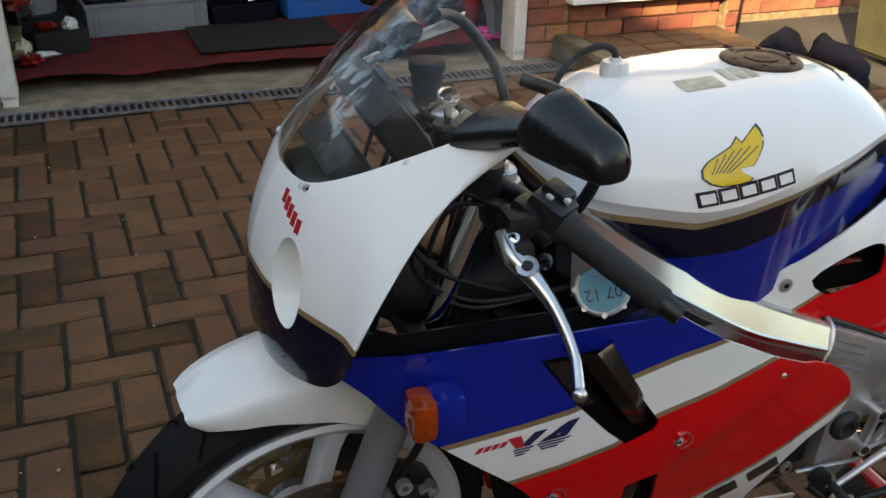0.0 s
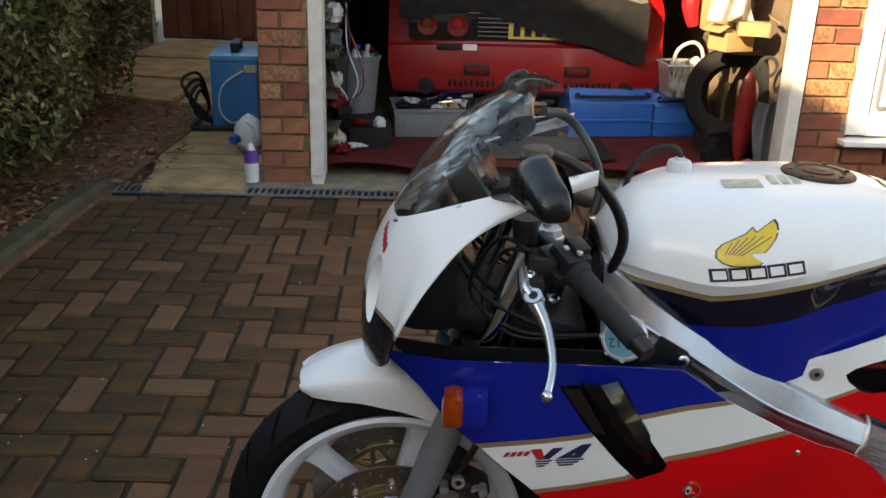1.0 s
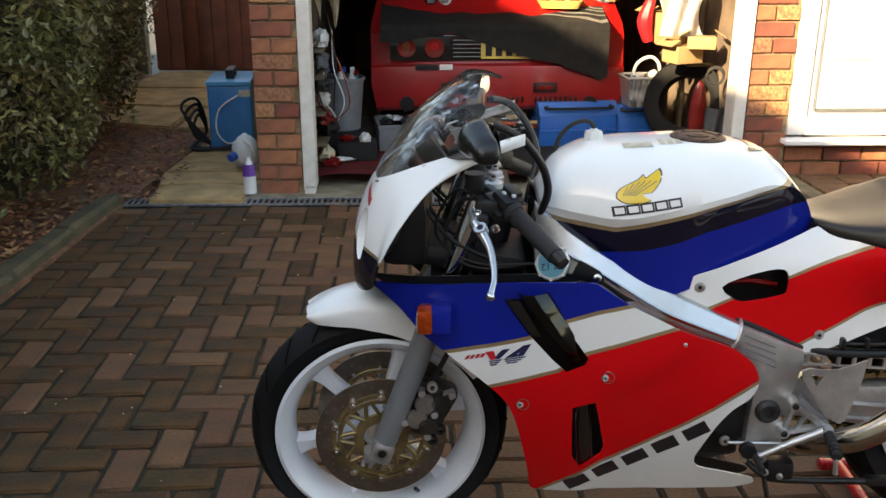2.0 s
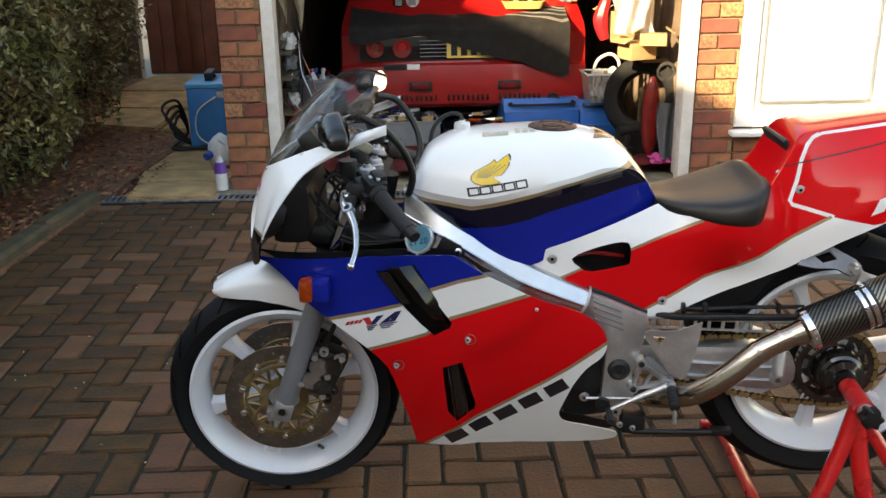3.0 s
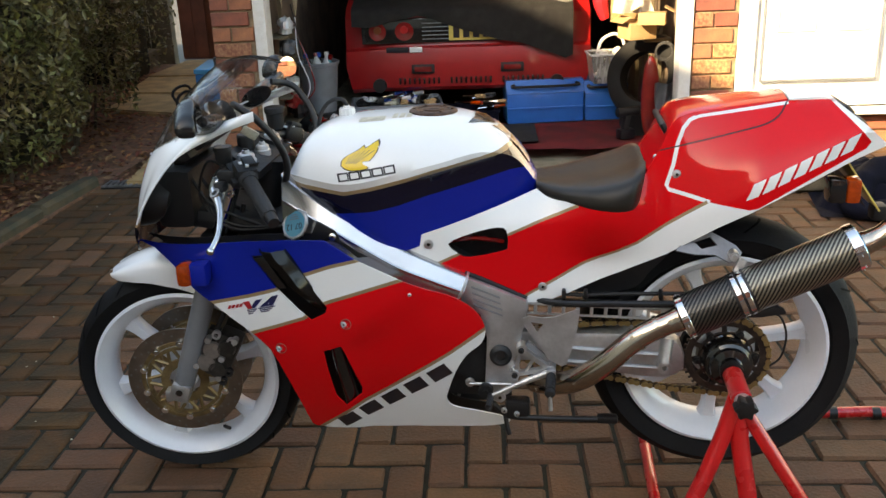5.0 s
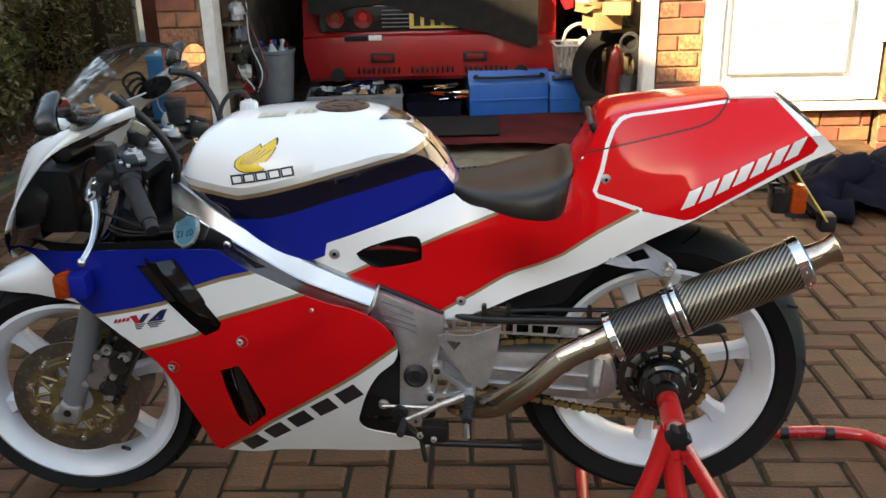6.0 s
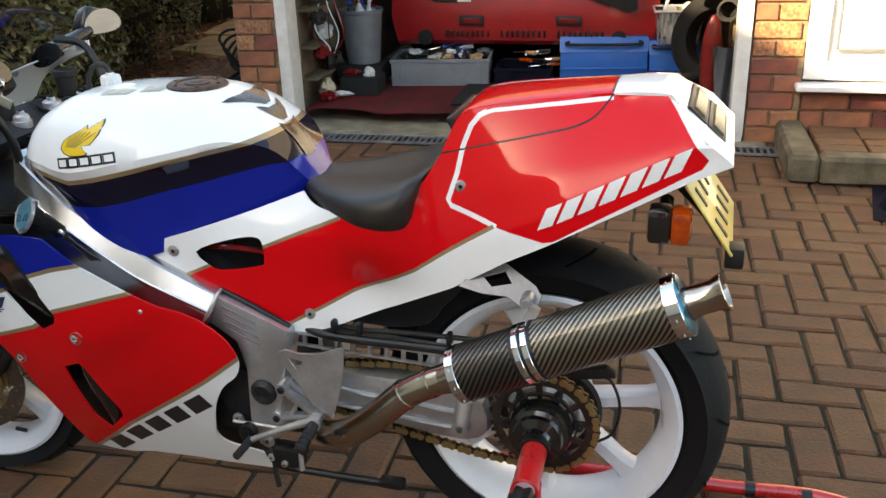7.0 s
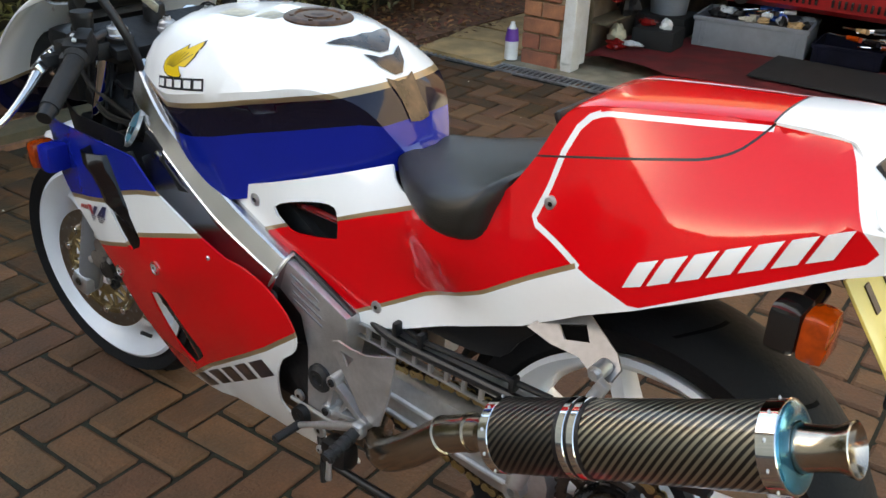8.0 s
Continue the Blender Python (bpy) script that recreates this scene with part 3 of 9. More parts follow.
bm = bmesh.new()
add_box(bm, (1.2, 2.8, 2.45), (3.1, 5.3, 0.12), 0)
structure("ceiling", bm, M_INTERIOR, "unlit garage ceiling")

# house front to the right: plinth, door, side window
bm = bmesh.new()
add_box(bm, (3.12, 0.16, 0.13), (0.96, 0.26, 0.3), 0)
plinth = structure("wall_plinth", bm, M_MORTAR, "low red brick plinth under the white door")
pieces_wall(plinth, "brick", 2.642, 3.60, 0.0, 0.27, 0.015)
bm = bmesh.new()
add_box(bm, (3.12, 0.08, 1.36), (0.975, 0.10, 2.08), 0.004)
door = structure("door_1", bm, M_UPVC, "white plastic front door in a white frame, sunlit")


def upvc_door():
    for c, s in (((2.69, 0.022, 1.36), (0.10, 0.05, 2.06)), ((3.55, 0.022, 1.36), (0.10, 0.05, 2.06)), ((3.12, 0.022, 0.37), (0.76, 0.05, 0.09))):
        b = bmesh.new()
        add_box(b, c, s, 0.008)
        part("frame", b, M_UPVC, door)
    b = bmesh.new()
    add_box(b, (3.095, 0.02, 1.38), (0.63, 0.055, 1.80), 0.006)
    part("leaf", b, M_UPVC, door)
    gap = bmesh.new()
    for c, s in (((2.777, 0.0, 1.38), (0.006, 0.03, 1.82)), ((3.413, 0.0, 1.38), (0.006, 0.03, 1.82)), ((3.095, 0.0, 0.478), (0.64, 0.03, 0.006))):
        add_box(gap, c, s, 0)
    part("seal", gap, M_GREYBOX, door)
    for u in (2.95, 3.24):
        b = bmesh.new()
        for c, s in (((u - 0.10, -0.012, 1.2), (0.012, 0.012, 0.9)), ((u + 0.10, -0.012, 1.2), (0.012, 0.012, 0.9)), ((u, -0.012, 0.75), (0.21, 0.012, 0.012))):
            add_box(b, c, s, 0.004)
        part("panel_moulding", b, M_UPVC, door)
    b = bmesh.new()
    add_box(b, (3.12, -0.01, 0.30), (1.03, 0.16, 0.028), 0.008)
    part("sill", b, M_UPVC, door)


upvc_door()
bm = bmesh.new()
add_box(bm, (4.6, 0.62, 0.35), (1.95, 0.22, 0.92), 0)
add_box(bm, (3.67, 0.25, 0.31), (0.09, 0.52, 0.62), 0)
side = structure("wall_side", bm, M_MORTAR, "red brick wall under the side window")
pieces_wall(side, "brick", 3.64, 5.5, 0.0, 0.80, 0.50)
pieces_wall(side, "brick", 3.628, 3.71, 0.0, 0.62, -0.02)
bm = bmesh.new()
add_box(bm, (3.74, 0.24, 0.655), (0.34, 0.56, 0.03), 0.006)
structure("window_sill_board", bm, M_UPVC, "white sill board on the brick return beside the door")
bm = bmesh.new()
add_box(bm, (4.6, 0.56, 0.845), (1.95, 0.16, 0.05), 0.008)
win = structure("window_1", bm, M_UPVC, "white framed window with a net curtain behind it")
b = bmesh.new()
for c, s in (((4.6, 0.56, 0.91), (1.95, 0.08, 0.08)), ((3.66, 0.56, 1.5), (0.07, 0.08, 1.2)), ((4.25, 0.56, 1.5), (0.06, 0.08, 1.2)), ((5.2, 0.56, 1.5), (0.06, 0.08, 1.2))):
    add_box(b, c, s, 0.006)
part("window_frame", b, M_UPVC, win)
b = bmesh.new()
add_box(b, (4.6, 0.575, 1.5), (1.9, 0.006, 1.2), 0)
part("pane", b, M_PANE, win)
b = bmesh.new()
add_loft(b, [[(3.7 + 1.8 * i / 60, 0.66 + 0.018 * math.sin(i * 1.1), z) for i in range(61)] for z in (0.92, 2.0)])
part("net_curtain", b, M_NET, win)
bm = bmesh.new()
add_box(bm, (4.3, 0.9, 1.2), (3.3, 0.3, 2.4), 0)
structure("wall_behind_window", bm, M_INTERIOR, "dark room behind the window")
bm = bmesh.new()
add_box(bm, (4.1, 0.12, 3.55), (3.2, 0.9, 2.2), 0)
structure("wall_upper", bm, M_RENDER, "upper wall of the house over the door")

# concrete step before the door
def step_block():
    e = thing("doorstep", "low doorstep of grey concrete kerbs round brown pavers", "step", at=G @ pose(2.60, -0.62, 0))
    for k, (c, s) in enumerate((((0.0, 0.30, 0.065), (0.13, 0.62, 0.13)), ((0.28, 0.04, 0.065), (0.42, 0.12, 0.13)), ((0.72, 0.04, 0.065), (0.44, 0.12, 0.13)))):
        b = bumpy_block(s, 0.018, k, 0.002)
        bmesh.ops.translate(b, verts=b.verts[:], vec=c)
        part("kerb", b, M_STEPCONC, e)
    for i in range(4):
        for j in range(4):
            b = bumpy_block((0.20, 0.10, 0.05), 0.005, i + j, 0.002)
            bmesh.ops.translate(b, verts=b.verts[:], vec=(0.18 + i * 0.21, 0.16 + j * 0.108, 0.098))
            part("paver", b, M_PAVER, e)
    b = bmesh.new()
    add_box(b, (0.5, 0.34, 0.045), (0.86, 0.46, 0.09), 0.01)
    part("fill", b, mat("mossy_ochre_concrete", (0.20, 0.135, 0.05), 0.95, 0, 0, 0.3, 12, 160, 0.8, 90, second=(0.08, 0.075, 0.025)), e)


step_block()

# left: kerb, bed, side path, gate
bm = bmesh.new()
add_box(bm, (-3.0, 2.9, -0.02), (2.7, 9.4, 0.06), 0)
structure("planting_bed", bm, M_SOIL, "bare soil bed with leaf litter under the hedge", Matrix())


def kerbs():
    e = thing("edging_kerb", "row of grey-brown concrete edging kerbs beside the driveway", "kerb", at=Matrix())
    for k in range(6):
        b = bumpy_block((0.11, 0.60, 0.12), 0.02, k, 0.004)
        m = pose(-1.74 + 0.004 * k, -0.55 + 0.61 * k, 0.005, 0, 1.5 * (-1) ** k, -1.0 + 0.8 * (-1) ** k)
        bmesh.ops.transform(b, matrix=m, verts=b.verts[:])
        part("kerbstone", b, M_KERB, e)


kerbs()


def slab(outline, z, name="path_slab", label="worn sandstone path slab with moss at its edges"):
    b = bmesh.new()
    lo = [b.verts.new((x, y, z - 0.05)) for x, y in outline]
    hi = [b.verts.new((x, y, z)) for x, y in outline]
    k = len(outline)
    fs = [b.faces.new(hi), b.faces.new(lo[::-1])] + [b.faces.new((lo[i], lo[(i + 1) % k], hi[(i + 1) % k], hi[i])) for i in range(k)]
    bmesh.ops.bevel(b, geom=[e for e in fs[0].edges], offset=0.012, segments=2, affect="EDGES")
    tagged(part(name, b, M_SLAB), label, "paving slab", "slabs of the side path", "structure")


slab([(-1.53, 2.83), (-1.02, 2.83), (-1.02, 3.16), (-1.30, 3.22), (-1.57, 3.12)], 0.02, label="cracked front path slab, pale sandstone")
slab([(-1.575, 3.145), (-1.295, 3.245), (-1.02, 3.185), (-1.03, 3.50), (-1.65, 3.48)], 0.018, label="broken half of a pale path slab")
slab([(-1.95, 3.54), (-1.05, 3.56), (-1.07, 4.22), (-1.98, 4.18)], 0.002, label="sunken dark mossy path slab")
slab([(-2.02, 4.22), (-1.09, 4.26), (-1.11, 4.68), (-2.06, 4.64)], 0.0, label="dark mossy path slab in the shade")
slab([(-2.66, 4.92), (-1.98, 4.71), (-2.04, 5.5), (-2.66, 5.6)], 0.045, label="raised pale path slab")
slab([(-1.94, 4.71), (-1.11, 4.71), (-1.15, 5.5), (-2.00, 5.5)], 0.04, label="raised pale path slab beside the garage")
slab([(-2.80, 5.66), (-1.17, 5.55), (-1.22, 6.5), (-2.95, 6.5)], 0.045, label="pale path slab before the gate")
slab([(-2.97, 6.54), (-1.23, 6.54), (-1.28, 7.62), (-2.97, 7.62)], 0.05, label="far path slab at the foot of the gate")


def timber_gate():
    e = thing("timber_gate", "closed gate of dark brown vertical boards across the side path", "gate", at=pose(-2.28, 7.70, 0))
    for k in range(10):
        b = bumpy_block((0.145, 0.022, 2.0), 0.004, k, 0.002)
        bmesh.ops.translate(b, verts=b.verts[:], vec=(-0.68 + k * 0.152, 0.01 * (k % 2), 1.06))
        part("board", b, M_WOODGATE, e)
    b = bumpy_block((1.52, 0.012, 2.02), 0.003, 1, 0.001)
    bmesh.ops.translate(b, verts=b.verts[:], vec=(0, 0.034, 1.05))
    part("backing", b, M_WOODGATE, e)
    for z in (0.35, 1.7):
        b = bumpy_block((1.5, 0.04, 0.1), 0.004, 1, 0.002)
        bmesh.ops.translate(b, verts=b.verts[:], vec=(0, 0.062, z))
        part("rail", b, M_WOODGATE, e)
    for x, w in ((-0.92, 0.16), (0.95, 0.14)):
        b = bumpy_block((w, 0.14, 2.3), 0.01, 2, 0.003)
        bmesh.ops.translate(b, verts=b.verts[:], vec=(x, 0, 1.1))
        part("post", b, M_POST, e)


timber_gate()
bm = bmesh.new()
for k in range(14):
    add_box(bm, (-3.34 - k * 0.16, 7.78, 0.95), (0.15, 0.03, 1.9), 0.004)
structure("fence", bm, M_POST, "grey weathered board fence at the end of the bed", Matrix())
bm = bmesh.new()
add_box(bm, (-4.45, 6.6, 0.92), (0.04, 3.2, 1.84), 0.004)
structure("boundary_fence", bm, M_POST, "weathered boundary fence behind the hedge", Matrix())
bm = bmesh.new()
add_box(bm, (-3.52, 7.4, 0.08), (0.55, 0.45, 0.20), 0.03)
structure("garden_edging", bm, M_POST, "old timber edging box at the foot of the fence", Matrix())


# hedge
def hedge():
    e = thing("hedge", "dense clipped green hedge with small leaves, bare and twiggy underneath", "hedge", at=Matrix())
    rnd = random.Random(5)
    verts, faces = [], []
    for k in range(50000):
        y = rnd.uniform(-2.6, 6.9)
        z = 0.12 + (1.6 if y < 5.0 else 2.5) * rnd.random() ** 0.9
        lean = 0.10 * math.sin(y * 3.1) + 0.08 * noise.noise((y * 1.7, z * 2.2, 3.0)) + 0.12 * noise.noise((y * 5, z * 5, 1.0))
        edge = -2.02 - 0.95 * max(0.0, min(1.0, (y - 3.4) / 3.2)) + lean + 0.24 * math.sin(min(1.0, z / 1.3) * 1.57)
        x = edge - abs(rnd.gauss(0, 0.10)) - (0.25 if rnd.random() < 0.2 else 0)
        if z < 0.55 and rnd.random() < 0.75 - z:
            continue
        if 4.9 < y < 6.2 and z < 0.95 and rnd.random() < 0.86 or y >= 6.2 and z < 1.0 and rnd.random() < 0.5:
            continue
        c = Vector((x, y, z))
        s = rnd.uniform(0.016, 0.032)
        q = Euler((rnd.uniform(-0.9, 0.9), rnd.uniform(-0.4, 1.2), rnd.uniform(0, 6.28))).to_matrix()
        n = len(verts)
        for p in ((-1, 0, 0), (0, 0.5, 0.12), (1.1, 0, 0), (0, -0.5, 0.12)):
            verts.append(tuple(c + q @ (Vector(p) * s)))
        faces.append((n, n + 1, n + 2, n + 3))
    # the clipped top
    for k in range(16000):
        y = rnd.uniform(-2.6, 6.9)
        back = 0.95 * max(0.0, min(1.0, (y - 3.4) / 3.2))
        c = Vector((rnd.uniform(-3.65, -1.95) - back, y, (1.63 if y < 4.9 else 2.42) + rnd.uniform(-0.05, 0.10)))
        s = rnd.uniform(0.020, 0.040)
        q = Euler((rnd.uniform(-0.6, 0.6), rnd.uniform(-0.6, 0.6), rnd.uniform(0, 6.28))).to_matrix()
        n = len(verts)
        for p in ((-1, 0, 0), (0, 0.5, 0.12), (1.1, 0, 0), (0, -0.5, 0.12)):
            verts.append(tuple(c + q @ (Vector(p) * s)))
        faces.append((n, n + 1, n + 2, n + 3))
    me = bpy.data.meshes.new("leaves")
    me.from_pydata(verts, [], faces)
    me.materials.append(M_LEAF)
    lv = new("leaves", me)
    lv.parent = e
    tagged(lv, kind="stuff")
    for k in range(60):
        y = rnd.uniform(-0.5, 6.8)
        x = -2.25 - 0.95 * max(0.0, min(1.0, (y - 3.4) / 3.2)) + rnd.uniform(-0.25, 0.12)
        h = rnd.uniform(0.5, 1.6)
        b = bmesh.new()
        add_tube(b, [(x, y, 0), (x + rnd.uniform(-0.05, 0.1), y + rnd.uniform(-0.1, 0.1), h * 0.5), (x + rnd.uniform(-0.1, 0.25), y + rnd.uniform(-0.25, 0.25), h)], 0.01, 5, 3, radii=(0.012, 0.008, 0.004))
        part("stem", b, M_TWIG, e)
    # solid core whose dark colour stands for the shade deep among the leaves
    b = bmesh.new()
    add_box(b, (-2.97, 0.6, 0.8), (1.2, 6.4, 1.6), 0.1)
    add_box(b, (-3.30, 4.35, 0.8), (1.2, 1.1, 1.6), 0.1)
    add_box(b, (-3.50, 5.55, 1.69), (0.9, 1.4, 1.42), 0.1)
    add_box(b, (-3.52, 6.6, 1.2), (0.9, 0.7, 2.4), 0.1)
    part("inner_mass", b, mat("hedge_inside_shade", (0.028, 0.026, 0.012), 0.95, vary=0.3), e)


hedge()

# fallen leaves and grit
def litter():
    rnd = random.Random(9)
    verts, faces = [], []
    for k in range(5200):
        y = rnd.uniform(-0.5, 6.9)
        x = -1.80 - abs(rnd.gauss(0, 0.4)) if y < 2.8 else rnd.uniform(-3.1, -1.5 - 0.35 * max(0, y - 3.6))
        c = Vector((x, y, 0.018 + rnd.random() * 0.015))
        s = rnd.uniform(0.012, 0.03)
        q = Euler((rnd.uniform(-0.5, 0.5), rnd.uniform(-0.5, 0.5), rnd.uniform(0, 6.28))).to_matrix()
        n = len(verts)
        for p in ((-1, 0, 0), (0, 0.55, 0.2), (1, 0, 0), (0, -0.55, 0.2)):
            verts.append(tuple(c + q @ (Vector(p) * s)))
        faces.append((n, n + 1, n + 2, n + 3))
    me = bpy.data.meshes.new("leaf_litter")
    me.from_pydata(verts, [], faces)
    me.materials.append(mat("dead_leaf", (0.36, 0.14, 0.07), 0.8, vary=0.4, scale=3, second=(0.20, 0.11, 0.06), per_piece=0.5))
    tagged(new("leaf_litter", me), "brown fallen leaves lying on the soil bed", "leaves", kind="stuff")
    verts, faces = [], []
    for k in range(34):
        x, y = rnd.uniform(-1.5, -0.2), rnd.uniform(0.0, 2.6)
        s = rnd.uniform(0.002, 0.005)
        n = len(verts)
        verts += [(x - s, y, 0.004), (x, y + s, 0.004), (x + s, y, 0.004), (x, y - s, 0.004), (x, y, 0.004 + s)]
        faces += [(n, n + 1, n + 4), (n + 1, n + 2, n + 4), (n + 2, n + 3, n + 4), (n + 3, n, n + 4)]
    me = bpy.data.meshes.new("grit")
    me.from_pydata(verts, [], faces)
    me.materials.append(M_LABEL)
    tagged(new("grit", me), "pale petals and grit scattered on the pavers", "grit", kind="stuff")


litter()

# unseen house added across the hedge, its eaves set to shade the drive
def shade_house():
    e = thing("unseen_shade_house", "plain rendered house added out of view to shade the driveway", "house", at=pose(-4.15, -4.4, 0, 0, 0, 24.7))
    b = bmesh.new()
    add_box(b, (-3.6, -3.65, 2.5), (6.6, 18.7, 5.0), 0)
    part("wall", b, M_RENDER, e)
    b = bmesh.new()
    for y in (-13.2, 6.0):
        b.verts.new((0, y, 5.23))
        b.verts.new((-3.5, y, 6.25))
        b.verts.new((-7.0, y, 5.23))
    v = list(b.verts)
    for f in ((0, 1, 4, 3), (1, 2, 5, 4), (0, 3, 5, 2), (0, 2, 1), (3, 4, 5)):
        b.faces.new([v[i] for i in f])
    part("roof", b, M_ROOF, e)


shade_house()


# houses across the road, behind the way the camera faces
def house_row():
    for k, (x, w, h) in enumerate(((-11.0, 9.0, 5.2), (0.5, 9.5, 5.4), (12.0, 9.0, 5.2))):
        e = thing("terrace_house", "plain brick house with a tiled roof across the road", "house", "houses across the road", pose(x, -17.0, 0))
        b = bmesh.new()
        add_box(b, (0, 0, h / 2), (w, 7.0, h), 0)
        part("wall", b, M_BRICK, e)
        b = bmesh.new()
        v = [b.verts.new(p) for p in ((-w / 2 - 0.3, 3.9, h - 0.1), (w / 2 + 0.3, 3.9, h - 0.1), (w / 2 + 0.3, 0, h + 2.6), (-w / 2 - 0.3, 0, h + 2.6), (-w / 2 - 0.3, -3.9, h - 0.1), (w / 2 + 0.3, -3.9, h - 0.1))]
        for f in ((0, 1, 2, 3), (3, 2, 5, 4), (0, 3, 4), (1, 5, 2), (0, 4, 5, 1)):
            b.faces.new([v[i] for i in f])
        part("roof", b, M_ROOF, e)
        for z in (1.5, 3.9):
            for u in (-w * 0.28, w * 0.28):
                b = bmesh.new()
                add_box(b, (u, 3.5, z), (1.5, 0.12, 1.2), 0.02)
                o = part("window", b, M_UPVC, e)
                b = bmesh.new()
                add_box(b, (u, 3.57, z), (1.3, 0.02, 1.0), 0)
                part("pane", b, M_GLOSSBLACK, o)


house_row()


# ---- the motorcycle: x from nose to tail, y from near side to far side ----
bike = thing("motorcycle", "sports motorcycle in white, blue and red, held on a rear stand", "motorcycle", at=Matrix())
FW, RW = Vector((-0.012, 0.0, 0.300)), Vector((1.352, 0.0, 0.396))
# the bars stand turned a little to the near side, and wheel, forks and mudguard with them
RAKE = Vector((0.355, 0, 1)).normalized()
STEER = Matrix.Translation((0.235, 0, 0.85)) @ Matrix.Rotation(radians(6.5), 4, RAKE) @ Matrix.Translation((-0.235, 0, -0.85))


def tyre(centre, r, half, rim_r, parent, tread=22):
    b = bmesh.new()
    prof = [(-half * 0.55, rim_r - 0.006), (-half * 0.86, rim_r + 0.012), (-half, (r + rim_r) / 2 + 0.004), (-half * 0.93, r - 0.034), (-half * 0.72, r - 0.016),
            (-half * 0.38, r - 0.004), (0, r), (half * 0.38, r - 0.004), (half * 0.72, r - 0.016), (half * 0.93, r - 0.034), (half, (r + rim_r) / 2 + 0.004),
            (half * 0.86, rim_r + 0.012), (half * 0.55, rim_r - 0.006)]
    add_lathe(b, prof, centre, 96)
    o = part("tyre", b, M_RUBBER, parent, "black road tyre")
    # near-black strips on the rubber stand for the shade inside the grooves
    g = bmesh.new()
    for k in range(tread):
        for s in (-1, 1):
            a0 = 2 * math.pi * (k + (0.5 if s > 0 else 0)) / tread
            rows = []
            for i in range(7):
                t = i / 6
                y = s * half * (0.10 + 0.78 * t)
                a = a0 + 0.13 * t * t
                rr = r - 0.03 * (abs(y) / half) ** 2.4 + 0.0008
                w = 0.0032 / r
                rows.append([(centre[0] + rr * math.cos(a + q), centre[1] + y, centre[2] + rr * math.sin(a + q)) for q in (-w, w)])
            add_loft(g, rows)
    tagged(part("tread_groove", g, M_TREAD, o), kind="stuff")
    return o


def rim(centre, rr, half, parent_name, spokes, hub_r, start, label):
    """A cast wheel: drop-centre rim with thick spokes in pairs."""
    b = bmesh.new()
    c = Vector(centre)
    prof = [(-half, rr), (-half - 0.004, rr - 0.008), (-half + 0.004, rr - 0.016), (-half * 0.72, rr - 0.030), (-half * 0.25, rr - 0.044), (half * 0.25, rr - 0.044), (half * 0.72, rr - 0.030),
            (half - 0.004, rr - 0.016), (half + 0.004, rr - 0.008), (half, rr), (half * 0.8, rr - 0.004), (half * 0.3, rr - 0.026), (-half * 0.3, rr - 0.026), (-half * 0.8, rr - 0.004)]
    add_lathe(b, prof, c, 96)
    wheel = part(parent_name, b, M_RIM, bike, label)
    r_in = rr - 0.038
    for k in range(spokes):
        a = start + 2 * math.pi * k / spokes
        u, w = Vector((math.cos(a), 0, math.sin(a))), Vector((-math.sin(a), 0, math.cos(a)))
        rows = []
        for t in np.linspace(0, 1, 9):
            r = hub_r * 0.8 + (r_in + 0.006 - hub_r * 0.8) * t
            wid = 0.013 + 0.004 * t + 0.014 * (max(0, t - 0.78) / 0.22) ** 1.5
            th = 0.026 - 0.006 * t
            rows.append([c + u * r + w * dx * wid + Vector((0, dy * th, 0)) for dx, dy in ((-1, 0.6), (-0.7, 1), (0.7, 1), (1, 0.6), (1, -0.6), (0.7, -1), (-0.7, -1), (-1, -0.6))])
        sb = bmesh.new()
        add_loft(sb, rows, close=True, cap=True)
        bmesh.ops.recalc_face_normals(sb, faces=sb.faces[:])
        part("spoke", sb, M_RIM, wheel)
    sb = bmesh.new()
    add_lathe(sb, [(-0.05, hub_r * 0.6), (-0.05, hub_r * 0.85), (-0.03, hub_r), (0.03, hub_r), (0.05, hub_r * 0.85), (0.05, hub_r * 0.6)], c, 32)
    part("hub", sb, M_RIM, wheel)
    return wheel


